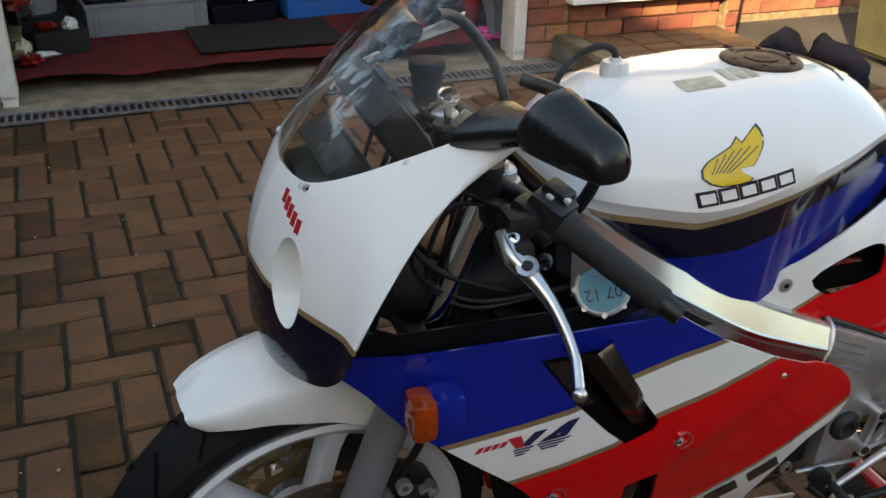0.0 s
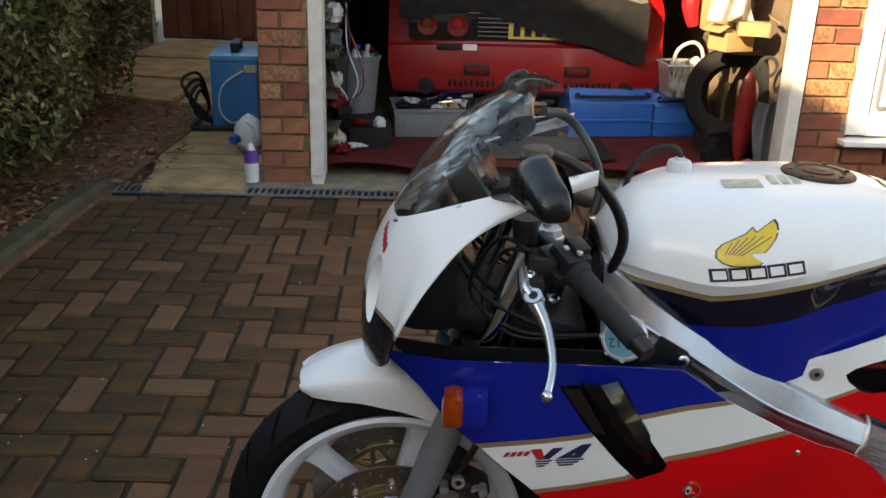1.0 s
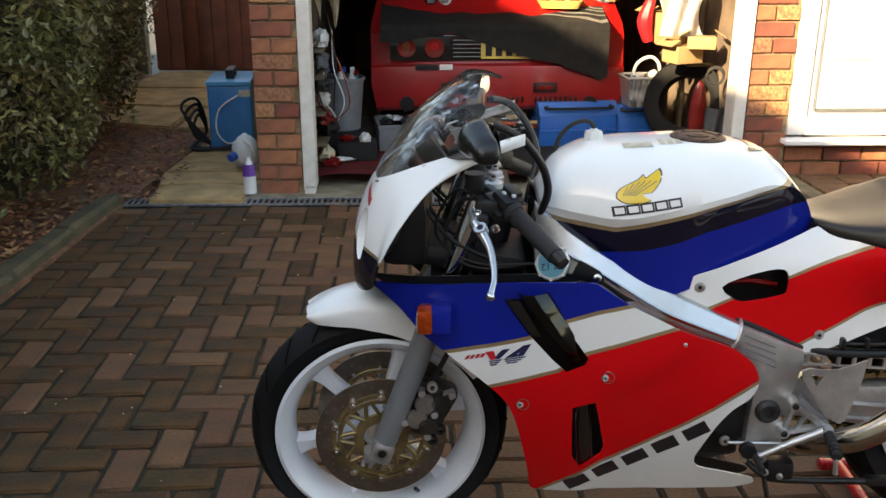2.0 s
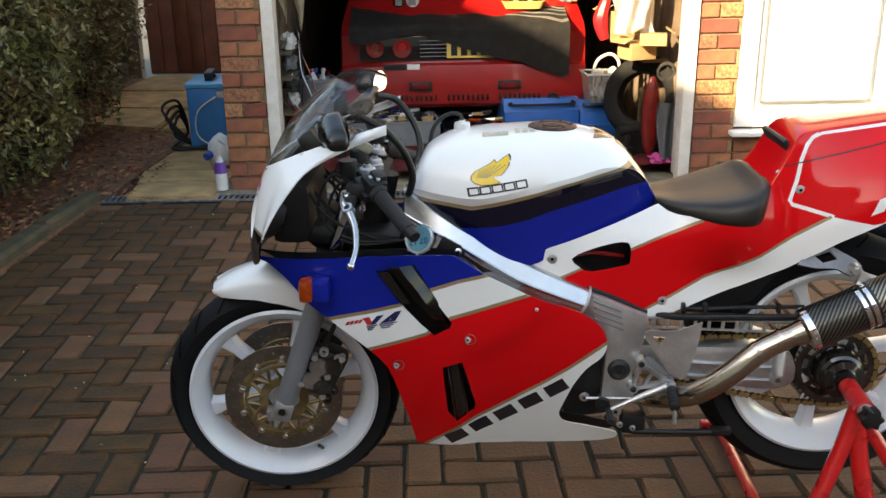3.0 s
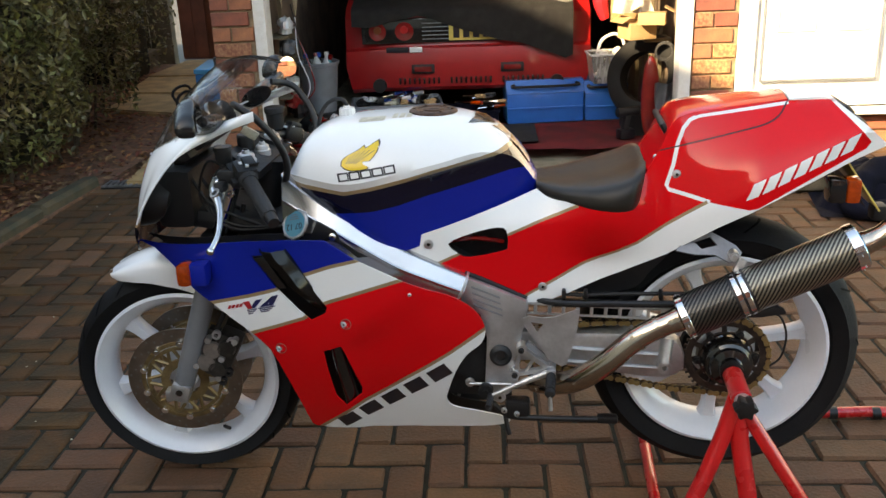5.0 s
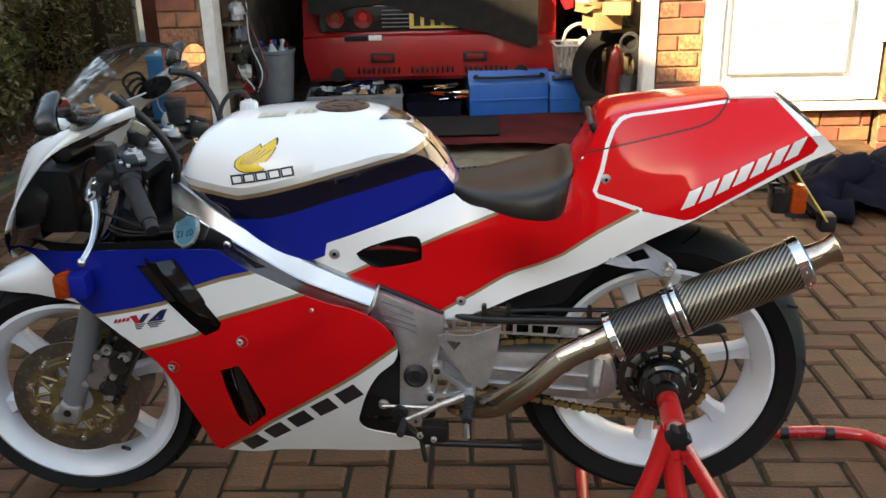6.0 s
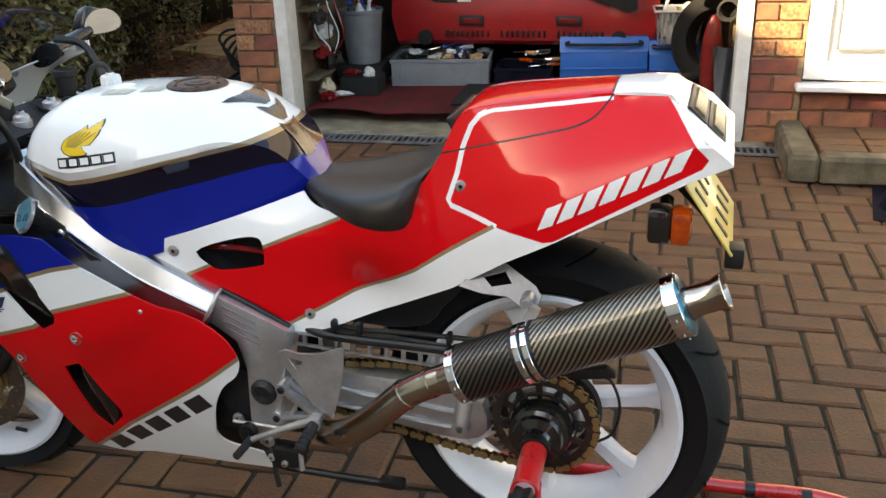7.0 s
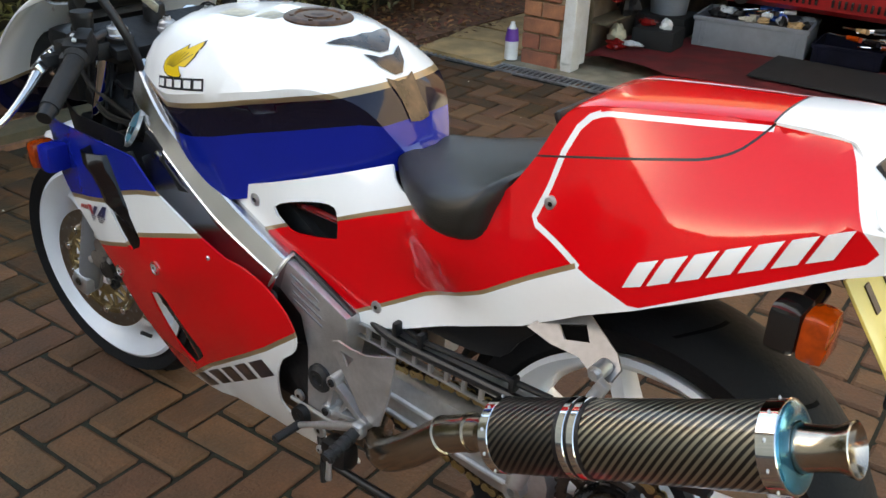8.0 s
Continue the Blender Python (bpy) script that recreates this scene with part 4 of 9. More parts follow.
def brake_disc(y, parent):
    c = FW + Vector((0, y, 0))
    s = -1 if y < 0 else 1
    b = bmesh.new()
    add_lathe(b, [(-0.0025, 0.110), (-0.0025, 0.148), (0.0025, 0.148), (0.0025, 0.110)], c, 72)
    d = part("brake_disc", b, M_DISC, parent, "drilled steel brake disc")
    h = bmesh.new()
    for k in range(48):
        a = 2 * math.pi * k / 48
        r = (0.118, 0.129, 0.140)[k % 3]
        p = c + Vector((r * math.cos(a), 0, r * math.sin(a)))
        add_cyl(h, p - Vector((0, 0.0031, 0)), p + Vector((0, 0.0031, 0)), 0.0032, n=8)
    hole_ob = part("drilled_hole", h, mat("hole_shadow", (0.30, 0.29, 0.27), 0.5, 0.5), d)
    tagged(hole_ob, kind="stuff")
    g = bmesh.new()
    add_lathe(g, [(-0.003, 0.102), (-0.003, 0.112), (0.003, 0.112), (0.003, 0.102)], c + Vector((0, s * 0.003, 0)), 60)
    part("disc_carrier", g, M_GOLD, d, "dull gold disc carrier ring")
    g = bmesh.new()
    add_lathe(g, [(-0.004, 0.040), (-0.004, 0.062), (0.004, 0.062), (0.004, 0.040)], c + Vector((0, s * 0.004, 0)), 40)
    add_lathe(g, [(-0.003, 0.089), (-0.003, 0.0985), (0.003, 0.0985), (0.003, 0.089)], c + Vector((0, s * 0.0035, 0)), 60)
    part("carrier_centre", g, M_GOLD, d, "dull gold openwork carrier")
    for k in range(10):
        for sg in (-1, 1):
            a0 = 2 * math.pi * k / 10 + 0.3
            a1 = a0 + sg * 0.24
            g = bmesh.new()
            p0 = c + Vector((0.055 * math.cos(a0), s * 0.004, 0.055 * math.sin(a0)))
            p1 = c + Vector((0.093 * math.cos(a1), s * 0.0035, 0.093 * math.sin(a1)))
            add_tube(g, [p0, p1], 0.0048, 6, 1)
            part("carrier_arm", g, M_GOLD, d)
        w = bmesh.new()
        a = 2 * math.pi * k / 10 + 0.3
        p = c + Vector((0.107 * math.cos(a), s * 0.006, 0.107 * math.sin(a)))
        add_lathe(w, [(-0.0068, 0.0001), (-0.0068, 0.0042), (-0.0052, 0.0046), (-0.0052, 0.0092), (0.005, 0.0092)], p, 14, closed=False)
        part("bobbin", w, M_CHROME, d)
    return d


front_wheel = rim(FW, 0.240, 0.055, "front_wheel", 6, 0.05, 0.26, "white six-spoke cast front wheel")
tyre(FW, 0.298, 0.06, 0.237, front_wheel)
for y in (-0.068, 0.068):
    brake_disc(y, front_wheel)
b = bmesh.new()
add_cyl(b, FW + Vector((0.085, -0.03, -0.178)), FW + Vector((0.078, -0.05, -0.158)), 0.005, n=10)
part("valve", b, M_BLACK, front_wheel)

rear_wheel = rim(RW, 0.247, 0.068, "rear_wheel", 7, 0.075, 0.15, "white seven-spoke cast rear wheel")
tyre(RW, 0.327, 0.078, 0.244, rear_wheel, 14)

# forks, from the axle up to the yokes
front_wheel.matrix_basis = STEER
for s in (-1, 1):
    base = Vector((FW.x, s * 0.105, 0.288))
    b = bmesh.new()
    add_cyl(b, base - RAKE * 0.01, base + RAKE * 0.05, 0.024, 0.026, 24)
    add_cyl(b, base + RAKE * 0.05, base + RAKE * 0.33, 0.026, 0.027, 24)
    add_cyl(b, base + RAKE * 0.33, base + RAKE * 0.345, 0.030, 0.028, 24)
    leg = part("fork_lower", b, M_FORK, bike, "grey painted fork leg")
    leg.matrix_basis = STEER
    b = bmesh.new()
    add_cyl(b, base + RAKE * 0.34, base + RAKE * 0.645, 0.0205, n=24)
    part("fork_tube", b, M_CHROME, bike, "chromed fork tube").matrix_basis = STEER
    b = bmesh.new()
    add_box(b, base + Vector((0.0, s * 0.004, 0.005)), (0.05, 0.05, 0.05), 0.01, Euler((0, radians(19), 0)).to_matrix())
    add_box(b, base + Vector((-0.03, s * 0.004, -0.006)), (0.02, 0.034, 0.03), 0.006)
    part("axle_clamp", b, M_CASTALU, leg)
    b = bmesh.new()
    add_cyl(b, (FW.x, s * 0.10, FW.z - 0.003), (FW.x, s * 0.134, FW.z - 0.003), 0.015, n=20)
    part("axle_nut", b, M_CASTALU, leg)
    b = bmesh.new()
    add_cyl(b, (FW.x, s * 0.1342, FW.z - 0.003), (FW.x, s * 0.1352, FW.z - 0.003), 0.009, n=16)
    part("axle_bore", b, M_GLOSSBLACK, leg)
    # four-pot caliper behind the leg
    b = bmesh.new()
    q = Euler((0, radians(28), 0)).to_matrix()
    cc = Vector((0.105, s * 0.086, 0.385))
    add_box(b, cc, (0.062, 0.062, 0.125), 0.012, q)
    for dz in (-0.032, 0.032):
        p = cc + q @ Vector((0, s * 0.03, dz))
        add_cyl(b, p, p + Vector((0, s * 0.012, 0)), 0.024, 0.021, 20)
    add_box(b, cc + q @ Vector((-0.04, 0, 0.03)), (0.04, 0.03, 0.05), 0.006, q)
    add_box(b, cc + q @ Vector((-0.04, 0, -0.04)), (0.04, 0.03, 0.03), 0.006, q)
    cal = part("brake_caliper", b, mat("dark_caliper", (0.060, 0.054, 0.048), 0.4, 0.6, 0, 0.2, 30), bike, "dark four-piston brake caliper")
    cal.matrix_basis = STEER
    b = bmesh.new()
    for dz in (-0.026, 0.014):
        p = cc + q @ Vector((-0.030, s * 0.034, dz))
        add_cyl(b, p, p + Vector((0, s * 0.008, 0)), 0.024, 0.022, 24)
    part("caliper_cover", b, mat("grey_brown_alloy", (0.25, 0.215, 0.19), 0.45, 0.5, 0, 0.15, 30), cal, "grey-brown rounded caliper cover")
    for dx, dz in ((-0.036, 0.058), (0.004, 0.054), (0.030, -0.028), (0.026, -0.058)):
        b = bmesh.new()
        p = cc + q @ Vector((dx, s * 0.028, dz))
        add_lathe(b, [(0, 0.006), (0, 0.011), (s * 0.012, 0.0115), (s * 0.012, 0.006)], p, 16)
        part("bolt_boss", b, M_CASTALU if dz > 0 else M_DARK, cal)
    for dx, dz in ((-0.05, 0.035), (-0.05, -0.045), (0.012, 0.06), (0.012, -0.055), (0.0, 0.0)):
        b = bmesh.new()
        p = cc + q @ Vector((dx, s * 0.02, dz))
        add_cyl(b, p, p + Vector((0, s * 0.022, 0)), 0.008, n=12)
        add_cyl(b, p + Vector((0, s * 0.022, 0)), p + Vector((0, s * 0.023, 0)), 0.004, n=8)
        part("caliper_bolt", b, M_CASTALU, cal)
    b = bmesh.new()
    add_tube(b, [cc + Vector((-0.01, s * 0.02, 0.07)), (0.13, s * 0.11, 0.52), (0.16, s * 0.11, 0.62), (0.2, s * 0.08, 0.78)], 0.006)
    part("brake_hose", b, M_BLACK, cal)

# front mudguard
b = bmesh.new()
rows = []
for t in np.linspace(0, 1, 33):
    a = radians(118.0 - 84 * t)
    ro = 0.336 + 0.008 * math.sin(math.pi * min(1, t * 1.6))
    lo = float(np.interp(t, [0, 0.03, 0.12, 0.3, 0.5, 0.7, 1], [0.322, 0.310, 0.292, 0.268, 0.252, 0.245, 0.25]))
    w = float(np.interp(t, [0, 0.02, 0.05, 0.12, 0.3, 0.6, 1], [0.044, 0.054, 0.061, 0.068, 0.075, 0.078, 0.072]))
    half = [(-w * 0.97, lo), (-w, lo + (ro - lo) * 0.3), (-w * 0.99, lo + (ro - lo) * 0.6), (-w * 0.88, lo + (ro - lo) * 0.85), (-w * 0.62, ro - 0.006), (-w * 0.32, ro - 0.001)]
    sec = half + [(0, ro)] + [(-y, r) for y, r in half[::-1]]
    rows.append([(FW.x + r * math.cos(a), y, FW.z + r * math.sin(a)) for y, r in sec])
add_loft(b, rows)
bmesh.ops.recalc_face_normals(b, faces=b.faces[:])
bmesh.ops.solidify(b, geom=b.faces[:], thickness=0.003)
part("front_mudguard", b, M_WHITE, bike, "white front mudguard", 60).matrix_basis = STEER


# side fairing
def fair_y(x, z):
    w = float(np.interp(x, [-0.2, -0.02, 0.1, 0.3, 0.5, 0.65, 0.8, 0.9], [0.08, 0.14, 0.185, 0.22, 0.237, 0.224, 0.195, 0.17]))
    k = max(0.0, (0.565 - z) / 0.38)
    dent = 0.014 * max(0.0, min(1, (0.475 + (x - 0.454) * 0.62 - z) / 0.02)) * max(0.0, min(1, (x - 0.44) / 0.05)) * max(0.0, min(1, (0.80 - x) / 0.2))
    return -w * (1 - 0.55 * min(k, 1.2) ** 1.6) + dent


FAIR = smooth([(-0.043, 0.705), (0.028, 0.704), (0.169, 0.718), (0.306, 0.732), (0.435, 0.737)], 4)[:-1] + \
    [(0.437, 0.736), (0.506, 0.692), (0.602, 0.641), (0.726, 0.588)] + smooth([(0.75, 0.572), (0.777, 0.543), (0.79, 0.502), (0.778, 0.466), (0.745, 0.436), (0.716, 0.386), (0.694, 0.322), (0.688, 0.293), (0.703, 0.265), (0.758, 0.248), (0.828, 0.224), (0.839, 0.205), (0.81, 0.195), (0.73, 0.189), (0.388, 0.182), (0.334, 0.195)], 3) + \
    smooth([(0.321, 0.277), (0.3, 0.373), (0.275, 0.449), (0.232, 0.496), (0.193, 0.527), (0.148, 0.563), (0.098, 0.6), (0.048, 0.653), (0.0, 0.69)], 2)
FAIR = [(p[0], p[1]) for p in FAIR]
S1 = [(0.10, 0.556), (0.144, 0.568), (0.242, 0.593), (0.311, 0.614), (0.38, 0.652), (0.445, 0.675), (0.53, 0.697)]
S2 = [(0.19, 0.478), (0.231, 0.493), (0.304, 0.52), (0.371, 0.544), (0.428, 0.586), (0.507, 0.613), (0.65, 0.655)]
S3 = [(0.33, 0.165), (0.375, 0.2), (0.485, 0.288), (0.599, 0.368), (0.706, 0.443), (0.83, 0.54)]
b = flat(FAIR, 0.03)
for f in b.faces:
    f.material_index = 0
paint(b, S2 + [(0.9, 0.66), (0.95, 0.5)] + S3[::-1], 1)
paint(b, S1 + [(0.65, 0.8), (0.5, 0.9), (-0.2, 0.9), (-0.2, 0.5)], 2)
for line in (S1, S2, S3):
    paint(b, band(line, 0.0085), 3)
VENT1 = [(0.258, 0.693), (0.33, 0.703), (0.349, 0.688), (0.43, 0.575), (0.425, 0.56), (0.389, 0.54), (0.361, 0.565), (0.312, 0.618)]
VENT2 = [(0.407, 0.452), (0.452, 0.470), (0.466, 0.414), (0.484, 0.335), (0.480, 0.312), (0.438, 0.272), (0.417, 0.306), (0.41, 0.392)]
for hole in (VENT1, VENT2):
    for i in range(len(hole)):
        cut_segment(b, hole[i], hole[(i + 1) % len(hole)])
    bmesh.ops.delete(b, geom=[f for f in b.faces if inside(f.calc_center_median().x, f.calc_center_median().z, hole)], context="FACES")
finish_sheet(b, fair_y, 0.004)
fair_tree = b.copy()
lower = part("side_fairing", b, [M_WHITE, M_RED, M_BLUE, M_GOLDLINE], bike, "white, red and blue side fairing with gold pinstripes", 25)
mirrored(lower, bike)

# ducts behind the two openings
b = bmesh.new()
rows = []
for t in np.linspace(0, 1, 9):
    a, c = Vector((0.27, -0.205, 0.715)).lerp(Vector((0.40, -0.19, 0.545)), t), Vector((0.36, -0.20, 0.715)).lerp(Vector((0.45, -0.19, 0.565)), t)
    bulge = (0.046 + 0.004 * math.sin(t * 15)) * math.sin(math.pi * min(1.0, 0.25 + 0.75 * t)) ** 0.5 if t < 1 else 0.01
    rows.append([a + Vector((0, 0.02, 0)), a.lerp(c, 0.22) + Vector((0, -bulge, 0)), a.lerp(c, 0.5) + Vector((0, -bulge - 0.006, 0)), a.lerp(c, 0.8) + Vector((0, -bulge * 0.8, 0)), c + Vector((0, 0.02, 0))])
add_loft(b, rows)
bmesh.ops.solidify(b, geom=b.faces[:], thickness=0.004)
part("air_duct", b, M_GLOSSBLACK, bike, "black ribbed air duct in the fairing opening")
b = bmesh.new()
add_prism(b, [(0.37, 0.52), (0.50, 0.52), (0.52, 0.25), (0.38, 0.23)], -0.085, -0.075, bevel=0.003)
part("vent_backing", b, M_BLACK, bike, "black panel behind the lower fairing opening")
b = bmesh.new()
add_tube(b, [(0.432, -0.17, 0.48), (0.437, -0.158, 0.40), (0.448, -0.128, 0.30), (0.45, -0.11, 0.25)], 0.021, 14)
part("air_hose", b, M_GLOSSBLACK, bike, "black hose behind the lower fairing opening")
b = bmesh.new()
add_prism(b, [(0.264, 0.690), (0.290, 0.693), (0.336, 0.616), (0.318, 0.615)], -0.219, -0.207, bevel=0.002)
part("duct_lip", b, M_GLOSSBLACK, bike, "glossy black lip along the fairing opening")

# screws on the fairing
def screw(p, r=0.0085, parent=bike, d=(0, -1, 0), name="fairing_screw", m=None):
    b2 = bmesh.new()
    p, d = Vector(p), Vector(d).normalized()
    add_cyl(b2, p - d * 0.003, p + d * 0.0012, r, r * 0.94, 20)
    add_cyl(b2, p + d * 0.0012, p + d * 0.0026, r * 0.94, r * 0.6, 20)
    add_cyl(b2, p + d * 0.0024, p + d * 0.0030, r * 0.36, n=6, idx=1)
    return part(name, b2, [m or M_CASTALU, M_GLOSSBLACK], parent)


for x, z, r in ((0.466, 0.533, 0.010), (0.298, 0.455, 0.010), (0.622, 0.606, 0.006)):
    screw((x, fair_y(x, z), z), r * 0.75, lower)
    if r > 0.009:
        rg = bmesh.new()
        add_lathe(rg, [(-0.0012, 0.0115), (-0.0012, 0.0130), (0.0012, 0.0130), (0.0012, 0.0115)], (x + 0.006, fair_y(x, z) - 0.003, z + 0.002), 28)
        part("fastener_ring", rg, M_CHROME, lower, "bright wire ring of the quick-release fastener")
# black lining inside the fairing, radiator and inner tray
for s in (-1, 1):
    ln = flat(FAIR, 0.05)
    finish_sheet(ln, lambda x, z: s * -1 * min(fair_y(x, z) + 0.05, -0.02), 0.003)
    part("fairing_lining", ln, M_BLACK, bike, "black lining inside the fairing")
b = bmesh.new()
add_box(b, (0.235, 0, 0.60), (0.035, 0.27, 0.20), 0.006, Euler((0, radians(-14), 0)).to_matrix())
part("radiator", b, M_DARK, bike, "dark radiator behind the front wheel")
b = bmesh.new()
add_box(b, (0.19, 0, 0.735), (0.24, 0.22, 0.05), 0.02, Euler((0, radians(8), 0)).to_matrix())
part("inner_tray", b, M_BLACK, bike, "black inner tray under the controls")

# lettering on the fairing as plain slanted blocks
def letter_blocks(p0, p1, up, count, gap=0.16, skew=0.25):
    """Plain blocks in place of a word, along a line of the x-z plane."""
    a, c, u = Vector(p0), Vector(p1), Vector(up)
    out = []
    for k in range(count):
        s, e = a.lerp(c, (k + gap / 2) / count), a.lerp(c, (k + 1 - gap / 2) / count)
        sh = (c - a).normalized() * u.length * skew
        out.append([tuple(s), tuple(e), tuple(e + u + sh), tuple(s + u + sh)])
    return out


polys = []
base, end = (0.416, 0.185), (0.716, 0.386)
for blk in letter_blocks(base, end, (-0.020, 0.031), 5, 0.26, 0.0):
    polys.append((blk, 0))
part("fairing_lettering", drape(fair_tree, polys, 0.0015), M_INK, lower, "black block lettering on the white belly")
polys = []


def on_badge(a, c):
    """A point of the badge: a along it, c up, from its lower left corner."""
    return (0.176 + 0.130 * a + 0.010 * c, 0.533 + 0.032 * a + 0.038 * c)


for k in range(4):
    a0 = 0.078 * k
    polys.append(([on_badge(a0, 0.56), on_badge(a0 + 0.058, 0.56), on_badge(a0 + 0.082, 0.80), on_badge(a0 + 0.024, 0.80)], 0))
for shape, idx in (([(0.30, 0.88), (0.43, 0.88), (0.52, 0.32), (0.43, 0.32)], 0), ([(0.46, 0.32), (0.57, 0.32), (0.69, 0.88), (0.56, 0.88)], 1), ([(0.65, 0.32), (0.76, 0.32), (0.93, 0.80), (0.88, 0.97)], 1),
                   ([(0.83, 0.32), (0.93, 0.32), (1.0, 0.97), (0.88, 0.97)], 1), ([(0.72, 0.32), (0.84, 0.32), (0.86, 0.46), (0.78, 0.46)], 1)):
    polys.append(([on_badge(*p) for p in shape], idx))
for k in range(3):
    c = 0.20 - 0.13 * k
    for a0, a1 in ((0.42 + 0.02 * k, 0.61 - 0.03 * k), (0.65 + 0.03 * k, 0.97 - 0.05 * k)):
        polys.append(([on_badge(a0, c), on_badge(a1, c), on_badge(a1 + 0.01, c + 0.075), on_badge(a0 - 0.01, c + 0.075)], 1))
part("fairing_badge", drape(fair_tree, polys, 0.0015), [M_DECALRED, M_DECALBLUE], lower, "red and dark blue slanted badge")

# upper cowl: a skin between the screen line and the lower edge
TOP = [(-0.012, 0.0, 0.902), (-0.006, -0.052, 0.903), (0.008, -0.100, 0.911), (0.045, -0.138, 0.931), (0.101, -0.163, 0.956), (0.18, -0.180, 0.985), (0.263, -0.189, 1.013), (0.292, -0.191, 1.022)]
LOW = [(-0.058, 0.0, 0.672), (-0.052, -0.080, 0.675), (-0.030, -0.160, 0.690), (-0.002, -0.228, 0.722), (0.022, -0.258, 0.795), (0.108, -0.238, 0.916), (0.208, -0.206, 0.970), (0.292, -0.192, 1.000)]
tops, lows = smooth(TOP, 5), smooth(LOW, 5)
b = bmesh.new()
rows = []
NV = 22
for i, (t, l) in enumerate(zip(tops, lows)):
    s = i / (len(tops) - 1)
    out = Vector((-1, 0, 0.15)).lerp(Vector((-0.35, -1, 0.1)), min(1, s * 2.2)).normalized()
    amp = 0.022 * (1 - s) ** 0.5
    rows.append([t.lerp(l, v) + out * amp * math.sin(math.pi * v) ** 0.8 for v in np.linspace(0, 1, NV + 1)])
full = [[Vector((p.x, -p.y, p.z)) for p in r] for r in rows[:0:-1]] + rows
add_loft(b, full)
bmesh.ops.recalc_face_normals(b, faces=b.faces[:])
if sum(f.normal.x * f.calc_area() for f in b.faces) > 0:
    bmesh.ops.reverse_faces(b, faces=b.faces[:])
# black lower lip with a gold line over it
for z, idx in ((0.783, 2), (0.776, 1)):
    bmesh.ops.bisect_plane(b, geom=b.verts[:] + b.edges[:] + b.faces[:], plane_co=(0, 0, z), plane_no=(0, 0, 1), dist=1e-5)
    for f in b.faces:
        if f.calc_center_median().z < z:
            f.material_index = idx
# openings for the two lamps
cowl_skin = b.copy()
LAMP = [(0.120 + 0.032 * math.cos(a) - 0.010 * math.sin(a), 0.797 + 0.052 * math.sin(a)) for a in np.linspace(0, 2 * math.pi, 28, endpoint=False)]
for s in (-1, 1):
    for i in range(28):
        (ya, za), (yb, zb) = LAMP[i], LAMP[(i + 1) % 28]
        ya, yb = s * ya, s * yb
        fs = [f for f in b.faces if f.calc_center_median().x < 0.05 and s * f.calc_center_median().y > 0 and (f.calc_center_median() - Vector((f.calc_center_median().x, ya, za))).length < 0.03]
        d = Vector((0, yb - ya, zb - za))
        if fs:
            bmesh.ops.bisect_plane(b, geom=list({v for f in fs for v in f.verts}) + list({e for f in fs for e in f.edges}) + fs, dist=1e-5, plane_co=(0, ya, za), plane_no=Vector((0, -d.z, d.y)).normalized())
    bmesh.ops.delete(b, geom=[f for f in b.faces if f.calc_center_median().x < 0.05 and inside(s * f.calc_center_median().y, f.calc_center_median().z, LAMP)], context="FACES")
cowl_tree = b.copy()
bmesh.ops.solidify(b, geom=b.faces[:], thickness=0.0035)
cowl = part("upper_cowl", b, [M_WHITE, M_NAVY, M_GOLDLINE], bike, "white nose cowl with a dark lower lip", 40)
for s in (-1, 1):
    b = bmesh.new()
    rows = []
    tree = BVHTree.FromBMesh(cowl_skin)
    for k, (sc, dep) in enumerate(((1.0, 0.0), (0.97, 0.012), (0.88, 0.035), (0.6, 0.055), (0.25, 0.06))):
        row = []
        for yy, zz in LAMP:
            y, z = s * (0.120 + (yy - 0.120) * sc), 0.797 + (zz - 0.797) * sc
            hit = tree.ray_cast(Vector((-0.5, s * yy, zz)), Vector((1, 0, 0)))
            row.append(((hit[0].x if hit[0] else 0.03) + 0.001 + dep, y, z))
        rows.append(row)
    add_loft(b, rows, close=True)
    part("headlamp", b, M_WHITE, cowl, "white oval headlamp recess")
    b = bmesh.new()
    add_loft(b, [[(x + 0.006 + 0.004 * (k > 0), s * (0.120 + (s * y - 0.120) * 1.10), 0.797 + (z - 0.797) * 1.10) for x, y, z in row] for k, row in enumerate(rows)], close=True)
    part("lamp_shell", b, M_BLACK, cowl, "black back of the headlamp")
    b = bmesh.new()
    add_ball(b, (0.014, s * 0.120, 0.797), (0.010, 0.026, 0.042), 10)
    part("lamp_glass", b, M_CHROME, cowl)
for x, y, z, d in ((0.004, -0.097, 0.902, (-0.7, -0.8, 0.2)), (0.101, -0.167, 0.948, (-0.3, -1, 0.1)), (0.263, -0.192, 1.006, (0, -1, 0))):
    for s in (1, -1):
        screw((x, s * y, z), 0.0075, cowl, (d[0], s * d[1], d[2]), "screen_screw")
b = bmesh.new()
tree = BVHTree.FromBMesh(cowl_tree)
for k in range(5):
    hit = tree.ray_cast(Vector((-0.5, -0.062 - 0.0125 * k, 0.882 - 0.0045 * k)), Vector((1, 0, 0)))
    add_box(b, hit[0], (0.0016, 0.0095, 0.017), 0.0004, hit[1].to_track_quat("-X", "Z").to_matrix())
part("nose_lettering", b, M_DECALRED, cowl, "small red block lettering on the nose")

